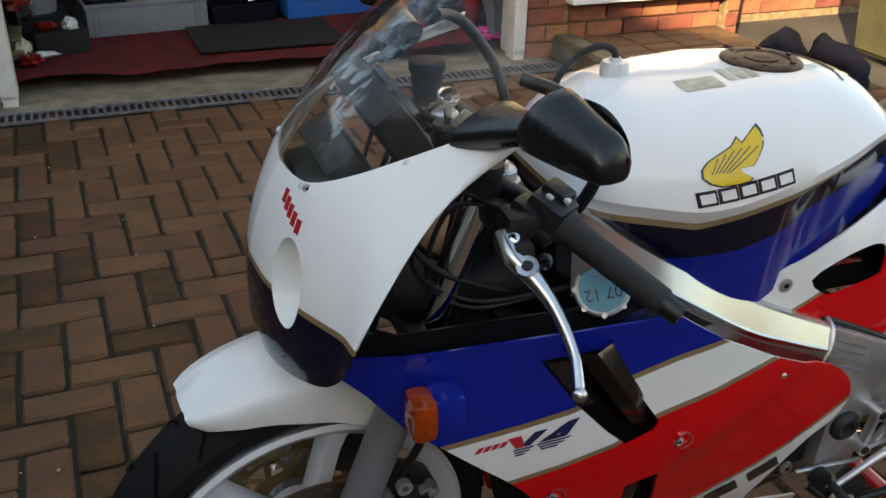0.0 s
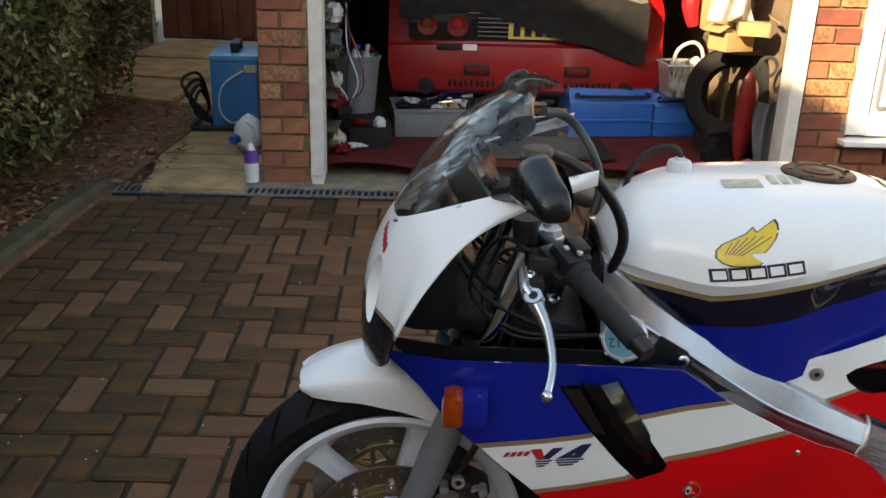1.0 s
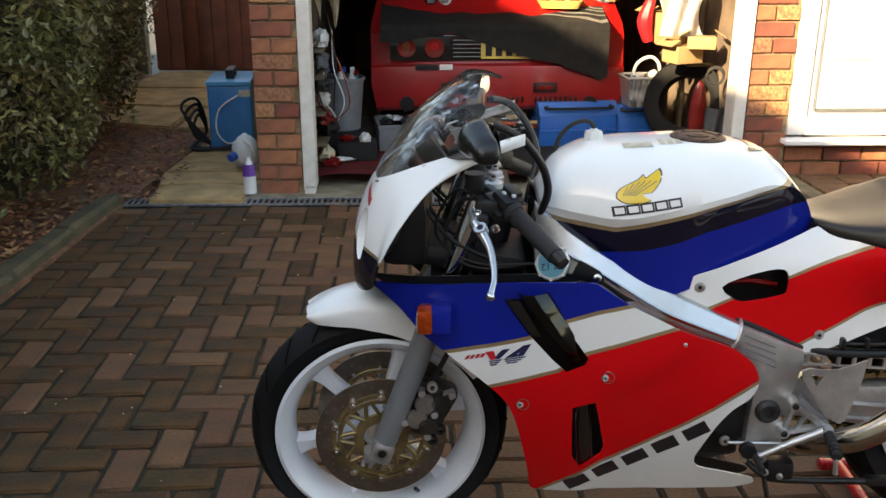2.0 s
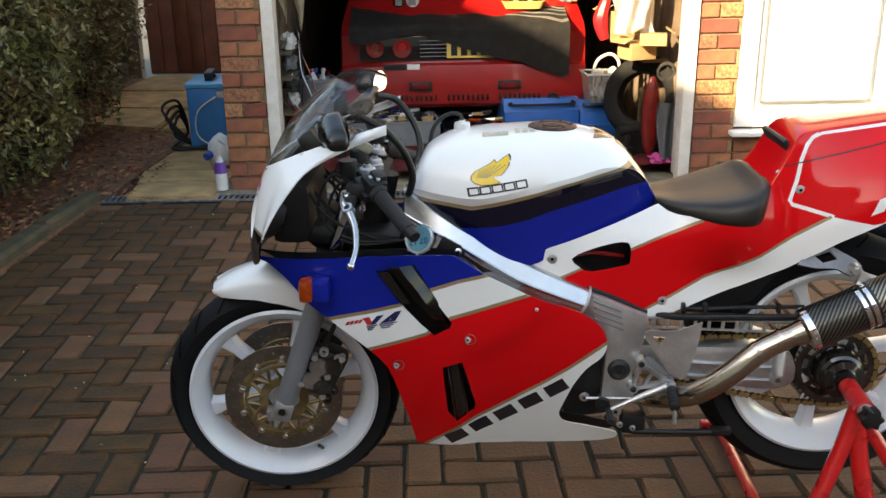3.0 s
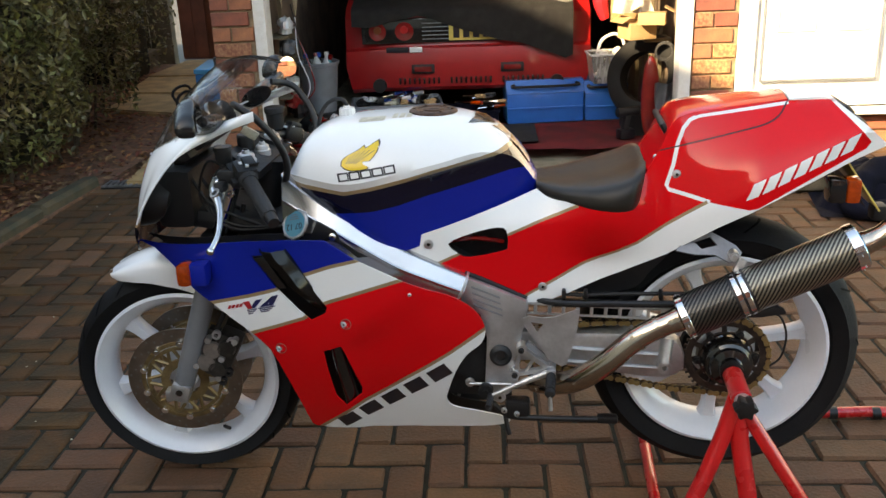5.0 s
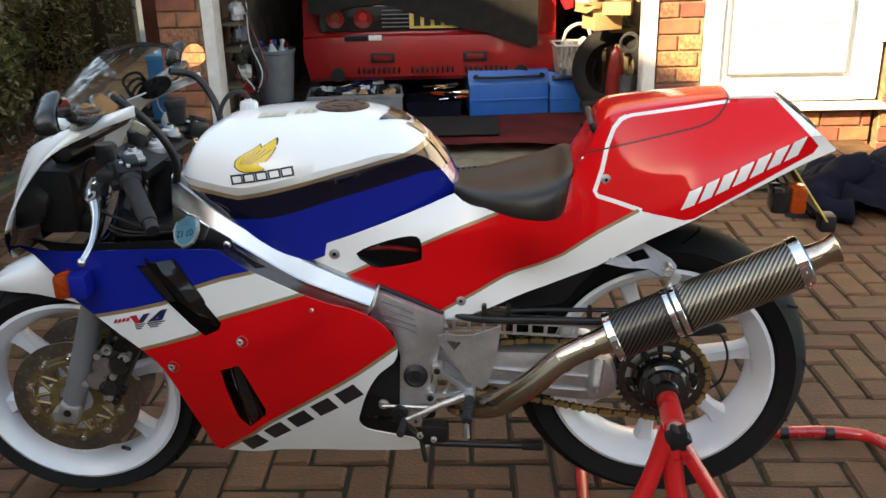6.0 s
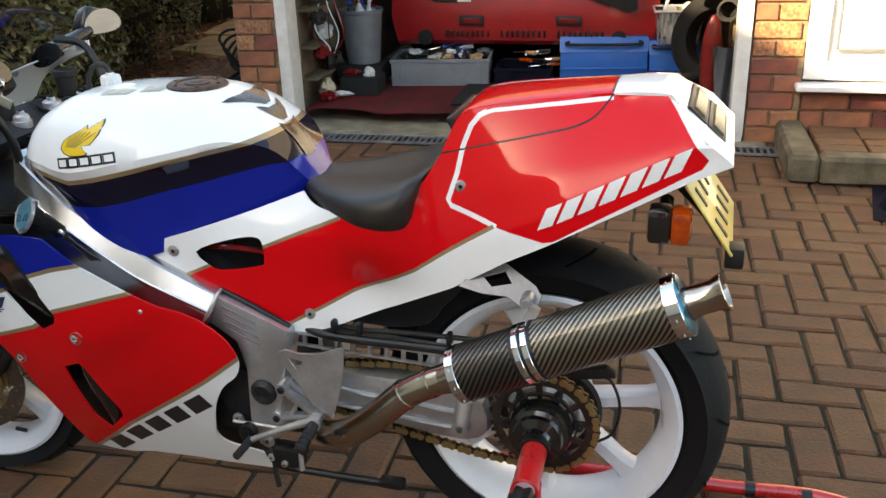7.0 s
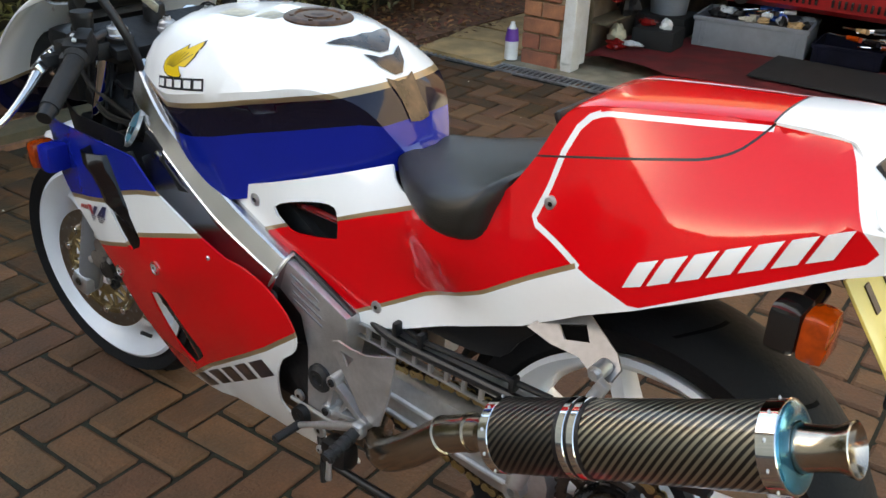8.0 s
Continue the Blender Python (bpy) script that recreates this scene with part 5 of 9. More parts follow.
# windscreen
RIMS = [(0.160, 0.0, 1.100), (0.166, -0.045, 1.102), (0.186, -0.092, 1.104), (0.216, -0.132, 1.098), (0.248, -0.160, 1.085), (0.274, -0.178, 1.066), (0.288, -0.188, 1.042), (0.293, -0.192, 1.026)]
b = bmesh.new()
rims = smooth(RIMS, 5)
rows = []
for i, (t, u) in enumerate(zip(tops, rims)):
    s = i / (len(tops) - 1)
    out = Vector((-0.8, 0, 0.6)).lerp(Vector((-0.1, -1, 0.3)), min(1, s * 1.4)).normalized()
    rows.append([t.lerp(u, v) + out * 0.020 * (1 - s) * math.sin(math.pi * v) for v in np.linspace(-0.04, 1, 15)])
add_loft(b, [[Vector((p.x, -p.y, p.z)) for p in r] for r in rows[:0:-1]] + rows)
bmesh.ops.solidify(b, geom=b.faces[:], thickness=0.0025)
part("windscreen", b, M_SCREEN, bike, "clear acrylic windscreen, scratched and reflecting", 60)

# mirrors
def mirror(s):
    b2 = bmesh.new()
    rows = []
    for a, k in ((0.0, 0.30), (0.015, 0.62), (0.05, 0.86), (0.12, 0.97), (0.3, 1.0), (0.55, 1.0), (0.8, 0.97), (0.93, 0.93), (0.98, 0.82), (1.0, 0.55)):
        top, low = 0.042 - 0.020 * a, 0.024 - 0.004 * a
        row = []
        for q in np.linspace(0, 2 * math.pi, 28, endpoint=False):
            cx, cz = (math.copysign(abs(f) ** 0.62, f) for f in (math.cos(q), math.sin(q)))
            x = 0.016 * cx if cx > 0 else (0.040 - 0.012 * a) * cx
            z = (top if cz > 0 else low) * cz
            z -= 0.35 * max(0.0, -x - 0.008) if cz > 0 else 0.0
            lean = 1 - 0.42 * max(0.0, z * k / 0.042)
            row.append((x * k, -0.003 + (0.057 - 0.114 * a) * lean, z * k * 1.08 - 0.005 * a))
        rows.append(row)
    add_loft(b2, rows, close=True, cap=True)
    m = Matrix.Translation((0.209, s * 0.340, 1.034)) @ pose(0, 0, 0, 0, -2, -s * 14) @ (Matrix() if s < 0 else Matrix.Diagonal((1, -1, 1, 1)))
    bmesh.ops.transform(b2, matrix=m, verts=b2.verts[:])
    bmesh.ops.recalc_face_normals(b2, faces=b2.faces[:])
    body = part("mirror", b2, M_SATINBLACK, bike, "satin black mirror housing", 50)
    b2 = bmesh.new()
    add_lathe(b2, [(0.0, 0.0001), (0.0, 1.0)], (0, 0, 0), 40, axis="x", closed=False)
    for v in b2.verts:
        c2, s2 = v.co.y, v.co.z
        v.co.y = 0.052 * math.copysign(abs(c2) ** 0.7, c2) * (1 - 0.36 * max(0.0, s2))
        v.co.z = math.copysign(abs(s2) ** 0.7, s2) * (0.033 if s2 > 0 else 0.021) - 0.002
    bmesh.ops.transform(b2, matrix=m @ Matrix.Translation((0.0172, 0, 0)), verts=b2.verts[:])
    part("mirror_glass", b2, M_MIRROR, body, "mirror glass")
    b2 = bmesh.new()
    rows = []
    for t in np.linspace(0, 1, 9):
        rx = 0.026 * (1 - t) ** 1.3 + 0.015
        rz = 0.012 * (1 - t) + 0.012
        c = Vector((0.184 + 0.028 * t, s * (0.176 + 0.120 * t), 0.988 + 0.034 * t))
        rows.append([c + Vector((rx * math.cos(a), 0, rz * math.sin(a) + 0.35 * rx * math.cos(a) * (1 - t))) for a in np.linspace(0, 6.283, 18, endpoint=False)])
    add_loft(b2, rows, close=True, cap=True)
    part("mirror_arm", b2, M_SATINBLACK, body)


mirror(-1)
mirror(1)

# tank
ZT = [(0.335, 0.865), (0.36, 0.918), (0.41, 0.957), (0.472, 0.970), (0.59, 0.978), (0.658, 0.981), (0.75, 0.972), (0.809, 0.950), (0.849, 0.912), (0.882, 0.868), (0.912, 0.815)]
ZB = [(0.335, 0.820), (0.38, 0.795), (0.453, 0.752), (0.52, 0.712), (0.578, 0.686), (0.616, 0.690), (0.73, 0.732), (0.817, 0.770), (0.912, 0.795)]
WT = [(0.335, 0.108), (0.36, 0.136), (0.42, 0.166), (0.48, 0.187), (0.6, 0.192), (0.7, 0.172), (0.8, 0.132), (0.86, 0.095), (0.89, 0.070), (0.912, 0.045)]
ZG = [(0.335, 0.858), (0.40, 0.840), (0.475, 0.831), (0.596, 0.857), (0.694, 0.881), (0.80, 0.902), (0.87, 0.875), (0.912, 0.808)]
b = bmesh.new()
rows = []
for x in np.linspace(0.335, 0.912, 50):
    zt, zb, w, zg = (curve_at(k, x) for k in (ZT, ZB, WT, ZG))
    zg = min(max(zg, zb + 0.004), zt - 0.006)
    knee = 1 - 0.10 * max(0, min(1, (x - 0.60) / 0.06)) * max(0, min(1, (0.90 - x) / 0.1))
    h = zt - zg
    nar = max(0.0, min(1.0, (x - 0.62) / 0.2))
    half = [(w * 0.86 * knee, zb), (w * 0.90 * knee, zb + (zg - zb) * 0.45), (w * 0.95 * knee, zg - (zg - zb) * 0.15), (w * (0.945 + 0.035 * max(0.0, min(1.0, (x - 0.52) / 0.1))), zg), (w * (1 - 0.02 * nar), zg + h * 0.16), (w * (0.95 - 0.12 * nar), zg + h * 0.40), (w * (0.84 - 0.22 * nar), zg + h * 0.66),
            (w * (0.66 - 0.24 * nar), zg + h * 0.86), (w * (0.42 - 0.16 * nar), zg + h * 0.965), (w * (0.2 - 0.05 * nar), zt - 0.001)]
    rows.append([(x, -y, z) for y, z in half] + [(x, 0, zt)] + [(x, y, z) for y, z in half[::-1]])
add_loft(b, rows, cap=True)
bmesh.ops.recalc_face_normals(b, faces=b.faces[:])
tank_tree = b.copy()
GL = [(0.30, 0.846), (0.376, 0.838), (0.476, 0.829), (0.535, 0.841), (0.60, 0.857), (0.683, 0.878), (0.79, 0.900), (0.835, 0.910), (0.93, 0.925)]
NL = [(0.30, 0.770), (0.43, 0.775), (0.541, 0.788), (0.632, 0.810), (0.732, 0.834), (0.845, 0.861), (0.95, 0.868)]
paint(b, GL + [(0.95, 0.6), (0.3, 0.6)], 1)
paint(b, NL + [(0.95, 0.6), (0.3, 0.6)], 2)
paint(b, band(GL, 0.009), 3)
tank = part("fuel_tank", b, [M_WHITE, M_NAVY, M_BLUE, M_GOLDLINE], bike, "white over blue fuel tank with a gold line", 32)
sub = bmesh.new()
add_lathe(sub, [(0.9792, 0.0001), (0.9795, 0.034), (0.9785, 0.036), (0.9785, 0.038), (0.9812, 0.040), (0.9812, 0.052), (0.978, 0.057), (0.968, 0.058)], (0, 0, 0), 40, axis="z", closed=False)
bmesh.ops.transform(sub, matrix=Matrix.Translation((0.645, 0, 0.0035)) @ pose(0, 0, 0, 0, 1.2, 0), verts=sub.verts[:])
cap_ob = part("filler_cap", sub, M_CAPBRONZE, tank, "round bronze-tinted filler cap")
sub = bmesh.new()
add_lathe(sub, [(0.9865, 0.0001), (0.9865, 0.012), (0.9855, 0.014), (0.9855, 0.020), (0.985, 0.024), (0.975, 0.025)], (0.665, 0, 0), 30, axis="z", closed=False)
for k in range(6):
    a = k * 1.047
    add_cyl(sub, (0.665 + 0.045 * math.cos(a), 0.045 * math.sin(a), 0.976), (0.665 + 0.045 * math.cos(a), 0.045 * math.sin(a), 0.9865), 0.004, n=10)
part("cap_lock", sub, M_CAPBRONZE, cap_ob)
sub = bmesh.new()
add_loft(sub, [[(0.452 + r * (1 + 0.07 * (k % 2)) * math.cos(k * math.pi / 14), 0.03 + r * (1 + 0.07 * (k % 2)) * math.sin(k * math.pi / 14), z) for k in range(28)] for z, r in ((0.950, 0.019), (0.978, 0.0185), (0.984, 0.0165))], close=True, cap=True)
add_lathe(sub, [(0.984, 0.0001), (0.990, 0.007), (0.984, 0.009)], (0.452, 0.03, 0.0), 14, axis="z", closed=False)
part("breather_cap", sub, M_WHITEPLAST, tank, "knurled translucent breather cap")
sub = bmesh.new()
add_tube(sub, [(0.452, 0.03, 0.98), (0.450, 0.03, 0.996), (0.440, 0.032, 1.004), (0.422, 0.036, 1.003), (0.400, 0.042, 0.990), (0.380, 0.052, 0.960), (0.37, 0.06, 0.91)], 0.0050)
part("breather_hose", sub, M_GRIP, tank, "thin dark breather hose")
# tank emblem: yellow wing shape over outlined blocks
WING = [Vector(p) for p in ((0.476, 0.894), (0.4765, 0.903), (0.484, 0.911), (0.499, 0.919), (0.515, 0.927), (0.526, 0.935), (0.530, 0.930), (0.544, 0.938), (0.557, 0.945), (0.560, 0.940), (0.5595, 0.934), (0.555, 0.923), (0.546, 0.912), (0.540, 0.906), (0.523, 0.904), (0.527, 0.899), (0.538, 0.894), (0.534, 0.890), (0.519, 0.887), (0.498, 0.885), (0.485, 0.888))]
OUT = [tuple(Vector((0.516, 0.911)) + (p - Vector((0.516, 0.911))) * 1.075) for p in WING]
polys = [(OUT, 1)]
part("emblem_outline", drape(tank_tree, polys, 0.0010, 0.01), [M_YELLOW, M_INK], tank)
part("emblem", drape(tank_tree, [([tuple(p) for p in WING], 0)], 0.0018, 0.01), [M_YELLOW, M_INK], tank, "yellow wing emblem with black outline")
feathers = []
for k in range(6):
    t = k / 5
    a, c = Vector((0.483 + 0.010 * t, 0.892 - 0.002 * t)), Vector((0.496 + 0.055 * t, 0.915 + 0.012 * t + 0.016 * t * (1 - t)))
    feathers.append((band([a.lerp(c, 0.25), c], 0.0012), 1))
part("emblem_lines", drape(tank_tree, feathers, 0.0023, 0.01), [M_YELLOW, M_INK], tank)
blocks = letter_blocks((0.468, 0.858), (0.601, 0.881), (-0.004, 0.0185), 5, 0.03, 0.0)
part("word_outline", drape(tank_tree, [([tuple(p) for p in b4], 0) for b4 in blocks], 0.0012, 0.01), M_INK, tank)
for b4 in letter_blocks((0.4685, 0.8618), (0.600, 0.8846), (-0.0028, 0.0115), 5, 0.30, 0.0):
    part("word_block", drape(tank_tree, [([tuple(p) for p in b4], 0)], 0.0020, 0.01), M_LETTER, tank, "white block of the word under the emblem")


def lay_on_top(target, polys, off=0.0015, step=0.012):
    """Decals laid from above: outlines in x and y carried down onto a surface."""
    out = bmesh.new()
    tree2 = BVHTree.FromBMesh(target)
    for poly, idx in polys:
        b2 = flat(poly, step)
        for v in b2.verts:
            x, y = v.co.x, v.co.z
            hit = tree2.ray_cast(Vector((x, y, 1.5)), Vector((0, 0, -1)))
            if hit[0]:
                v.co = hit[0] + hit[1] * off
            else:
                v.co = Vector((x, y, 0.9))
        for f in b2.faces:
            f.material_index = idx
        bmesh.ops.recalc_face_normals(b2, faces=b2.faces[:])
        tmp = bpy.data.meshes.new("tmp")
        b2.to_mesh(tmp)
        out.from_mesh(tmp)
        bpy.data.meshes.remove(tmp)
        b2.free()
    return out


PADS = [[(0.752, -0.070), (0.764, -0.020), (0.762, 0.0), (0.764, 0.020), (0.752, 0.070), (0.790, 0.036), (0.809, 0.010), (0.809, -0.010), (0.790, -0.036)],
        [(0.803, -0.040), (0.816, -0.014), (0.816, 0.014), (0.803, 0.040), (0.828, 0.026), (0.841, 0.008), (0.841, -0.008), (0.828, -0.026)],
        [(0.841, -0.030), (0.848, -0.010), (0.848, 0.010), (0.841, 0.030), (0.866, 0.022), (0.887, 0.022), (0.889, 0.0), (0.887, -0.022), (0.866, -0.022)]]
for k, p in enumerate(PADS):
    part("tank_pad", lay_on_top(tank_tree, [(p, 0)], 0.002, 0.01), M_BRONZE, tank, "smoked carbon-look tank protector")
for x0, y0, w, h in ((0.50, -0.075, 0.06, 0.035), (0.575, -0.06, 0.012, 0.04), (0.592, -0.06, 0.012, 0.04), (0.609, -0.06, 0.012, 0.04)):
    part("tank_label", lay_on_top(tank_tree, [([(x0, y0), (x0 + w, y0), (x0 + w, y0 + h), (x0, y0 + h)], 0)], 0.0012), M_LABEL, tank, "faded printed label")

# tail: two flanks and a deck
BOT = [(0.60, 0.69), (0.64, 0.675), (0.756, 0.613), (0.888, 0.551), (0.921, 0.552), (0.983, 0.577), (1.092, 0.628), (1.198, 0.677), (1.299, 0.745), (1.394, 0.800), (1.489, 0.849), (1.582, 0.898), (1.640, 0.922)]


def tail_top_w(x):
    return float(np.interp(x, [1.1, 1.16, 1.25, 1.45, 1.53, 1.6, 1.65], [0.100, 0.090, 0.083, 0.064, 0.074, 0.098, 0.125]))


def tail_y(x, z):
    w = float(np.interp(x, [0.6, 0.7, 0.9, 1.1, 1.2, 1.28, 1.38, 1.6, 1.75], [0.150, 0.150, 0.135, 0.138, 0.146, 0.166, 0.186, 0.156, 0.13]))
    flare = 0.036 * math.exp(-((x - 1.07) / 0.075) ** 2) * max(0.0, min(1.0, (z - 0.66) / 0.09)) * max(0.0, min(1.0, (0.86 - z) / 0.06))
    if x > 1.08:
        zb = curve_at(BOT, x)
        t = max(0.0, min(1.0, (z - zb - 0.05) / (1.0 - zb - 0.05)))
        near = max(0.0, min(1.0, (x - 1.08) / 0.08))
        fade = max(0.0, min(1.0, (x - 1.20) / 0.10))
        crease = 0.0040 * (math.exp(-((z - (0.862 + 0.26 * (x - 1.2))) / 0.022) ** 2) + 0.7 * math.exp(-((z - (0.832 + 0.33 * (x - 1.2))) / 0.018) ** 2)) * fade
        crease += 0.003 * max(0.0, min(1.0, (z - (0.866 + 0.26 * (x - 1.2))) / 0.03)) * fade * max(0.0, 1 - (z - (0.866 + 0.26 * (x - 1.2))) / 0.12)
        return -(w + (tail_top_w(x) - w) * t ** 1.25 * near) - crease - flare
    dip = 0.010 * math.exp(-((x - 1.02) / 0.06) ** 2) * math.exp(-((z - 0.64) / 0.05) ** 2)
    lean = 0.058 * max(0.0, min(1.0, (x - 0.68) / 0.22)) * max(0.0, min(1.0, (z - 0.685 - 0.24 * (x - 0.70)) / 0.085)) ** 1.6 * max(0.0, min(1.0, (1.06 - x) / 0.12))
    return -w + dip - flare + lean


DECK = [(1.150, 0.862), (1.176, 0.905), (1.192, 0.942), (1.204, 0.964), (1.226, 0.979), (1.29, 0.990), (1.45, 1.007), (1.530, 1.011), (1.556, 0.998), (1.640, 0.925)]
FLANK = smooth([(0.602, 0.709), (0.692, 0.739), (0.818, 0.781), (0.907, 0.813)], 3) + smooth([(0.925, 0.802), (0.955, 0.795), (1.040, 0.796), (1.084, 0.794), (1.112, 0.812), (1.134, 0.845)], 3)[:-1] + \
    [Vector(p) for p in DECK] + [Vector(p) for p in BOT[::-1]]
FLANK = [(p[0], p[1]) for p in FLANK]
b = flat(FLANK, 0.014)
for f in b.faces:
    f.material_index = 0
T1 = [(0.640, 0.635), (0.691, 0.658), (0.724, 0.673), (0.844, 0.720), (0.956, 0.768), (1.0, 0.79)]
T2 = [(0.84, 0.545), (0.88, 0.568), (0.949, 0.609), (1.011, 0.646), (1.132, 0.705), (1.277, 0.803)]
paint(b, T1 + [(0.95, 0.9), (0.5, 0.8), (0.5, 0.6)], 1)
PANEL = [(1.277, 0.803), (1.363, 0.790), (1.380, 0.795), (1.596, 0.918), (1.605, 0.932), (1.536, 1.008), (1.450, 1.004)]
paint(b, T2 + PANEL[1:] + [(1.447, 1.2), (1.9, 1.2), (1.9, 0.6), (1.0, 0.4), (0.8, 0.4)], 1)
paint(b, band([(1.452, 1.0), (1.345, 0.988), (1.262, 0.978), (1.240, 0.971)], 0.0062), 1)
paint(b, band([(1.252, 0.976), (1.240, 0.970), (1.227, 0.954), (1.215, 0.922), (1.206, 0.876), (1.192, 0.832), (1.198, 0.823), (1.282, 0.803)], 0.0085), 1)
for line in (T1, T2):
    paint(b, band(line, 0.0065), 2)
paint(b, band([tuple(p) for p in smooth([(1.175, 0.906), (1.205, 0.913), (1.26, 0.927), (1.353, 0.950), (1.40, 0.962), (1.43, 0.978), (1.452, 1.006)], 3)], 0.0028), 3)
SVENT = smooth([(0.705, 0.700), (0.742, 0.719), (0.80, 0.734), (0.832, 0.735), (0.841, 0.720), (0.841, 0.690), (0.83, 0.680), (0.756, 0.667), (0.728, 0.676)], 2, True)
for i in range(len(SVENT)):
    cut_segment(b, SVENT[i], SVENT[(i + 1) % len(SVENT)])
bmesh.ops.delete(b, geom=[f for f in b.faces if inside(f.calc_center_median().x, f.calc_center_median().z, SVENT)], context="FACES")
finish_sheet(b, tail_y, 0.004)
tail_tree = b.copy()
flank = part("tail_side", b, [M_RED, M_WHITE, M_GOLDLINE, M_BLACK], bike, "red and white seat cowl side with gold lines", 25)
mirrored(flank, bike)
rows = []
deck = [DECK[0]] + [tuple(p) for p in smooth(DECK, 4)[1:]]
for x, z in deck:
    w = -tail_y(x, z)
    rows.append([(x, y * w, z + 0.007 * (1 - y * y) ** 0.7 * (1 if x < 1.53 else 0.4)) for y in np.linspace(-1, 1, 25)])
b = bmesh.new()
add_loft(b, rows)
bmesh.ops.recalc_face_normals(b, faces=b.faces[:])
if sum(f.normal.z * f.calc_area() for f in b.faces) < 0:
    bmesh.ops.reverse_faces(b, faces=b.faces[:])
for x0 in (1.449, 1.452):
    bmesh.ops.bisect_plane(b, geom=b.verts[:] + b.edges[:] + b.faces[:], plane_co=(x0, 0, 0), plane_no=(1, 0, 0), dist=1e-5)
for y in (0.046, 0.056):
    bmesh.ops.bisect_plane(b, geom=b.verts[:] + b.edges[:] + b.faces[:], plane_co=(0, y, 0), plane_no=(0, 1, 0), dist=1e-5)
for f in b.faces:
    c = f.calc_center_median()
    f.material_index = 1 if c.x > 1.452 else 2 if c.x > 1.449 else 1 if 0.046 < c.y < 0.056 and c.x > 1.225 else 0
bmesh.ops.solidify(b, geom=b.faces[:], thickness=0.003)
part("tail_deck", b, [M_RED, M_WHITE, M_BLACK], bike, "red seat hump with white lines and white tail end", 30)
b = bmesh.new()
add_box(b, (1.190, 0, 0.946), (0.014, 0.17, 0.034), 0.008, Euler((0, radians(-28), 0)).to_matrix())
part("hump_pad", b, M_BLACK, bike, "black pad along the front of the seat hump")
# key lock on the hump, screws on the flank
screw((1.170, -0.104, 0.888), 0.009, flank, (-0.7, -0.7, 0.1), "seat_lock", M_CHROME)
for x, z, r in ((1.214, 0.856, 0.0105), (0.660, 0.700, 0.012), (0.921, 0.591, 0.011)):
    screw((x, tail_y(x, z), z), r, flank)
# tail lettering as plain slanted blocks
polys = [(blk, 0) for blk in letter_blocks((1.350, 0.809), (1.570, 0.917), (-0.0135, 0.0235), 7, 0.22, 1.15)]
part("tail_lettering", drape(tail_tree, polys, 0.0018), M_LETTER, flank, "white slanted block lettering on the tail")

# tail lamp in the slanted end
for k in (0, 1):
    b = bmesh.new()
    c = Vector((1.580 + 0.030 * k, 0.0, 0.978 - 0.028 * k))
    add_box(b, c, (0.040, 0.165, 0.010), 0.003, Euler((0, radians(45), 0)).to_matrix())
    fr = part("tail_lamp_frame", b, M_BLACK, bike, "black tail lamp frame")
    b = bmesh.new()
    add_box(b, c + Vector((0.003, 0, 0.003)), (0.023, 0.14, 0.010), 0.003, Euler((0, radians(45), 0)).to_matrix())
    part("tail_lamp_lens", b, mat("smoked_lens", (0.19, 0.14, 0.08), 0.35, 0, 0.3, 0.25, 40), fr)

# seat
b = bmesh.new()
rows = []
for t in np.linspace(0, 1, 30):
    x = 0.905 + 0.240 * t
    zt = float(curve_at([(0.905, 0.824), (0.95, 0.822), (1.0, 0.828), (1.06, 0.840), (1.11, 0.856), (1.14, 0.872), (1.154, 0.870)], x))
    w = float(curve_at([(0.905, 0.072), (0.93, 0.094), (0.96, 0.118), (1.0, 0.145), (1.06, 0.176), (1.10, 0.180), (1.13, 0.170), (1.145, 0.150)], x))
    zb = float(curve_at([(0.905, 0.804), (0.95, 0.796), (1.0, 0.790), (1.08, 0.786), (1.145, 0.790)], x))
    h = zt - zb
    half = [(w * 0.95, zb - 0.004), (w * 0.995, zb + 0.004), (w, zb + h * 0.25), (w * 0.985, zb + h * 0.52), (w * 0.955, zb + h * 0.74), (w * 0.90, zb + h * 0.87), (w * 0.78, zb + h * 0.945), (w * 0.5, zt - 0.001), (w * 0.2, zt - 0.004)]
    # the squab ends a little further back along its top
    shift = [(0.012 * (1 - y / w) - 0.014 * (1 - max(0.0, min(1.0, (z - zb) / h)))) * t for y, z in half]
    rows.append([(x + d, -y, z) for (y, z), d in zip(half, shift)] + [(x + d, y, z) for (y, z), d in zip(half[::-1], shift[::-1])])
add_loft(b, rows, cap=True)
bmesh.ops.recalc_face_normals(b, faces=b.faces[:])
part("seat", b, M_SEAT, bike, "black vinyl rider's seat, dished and worn", 50)

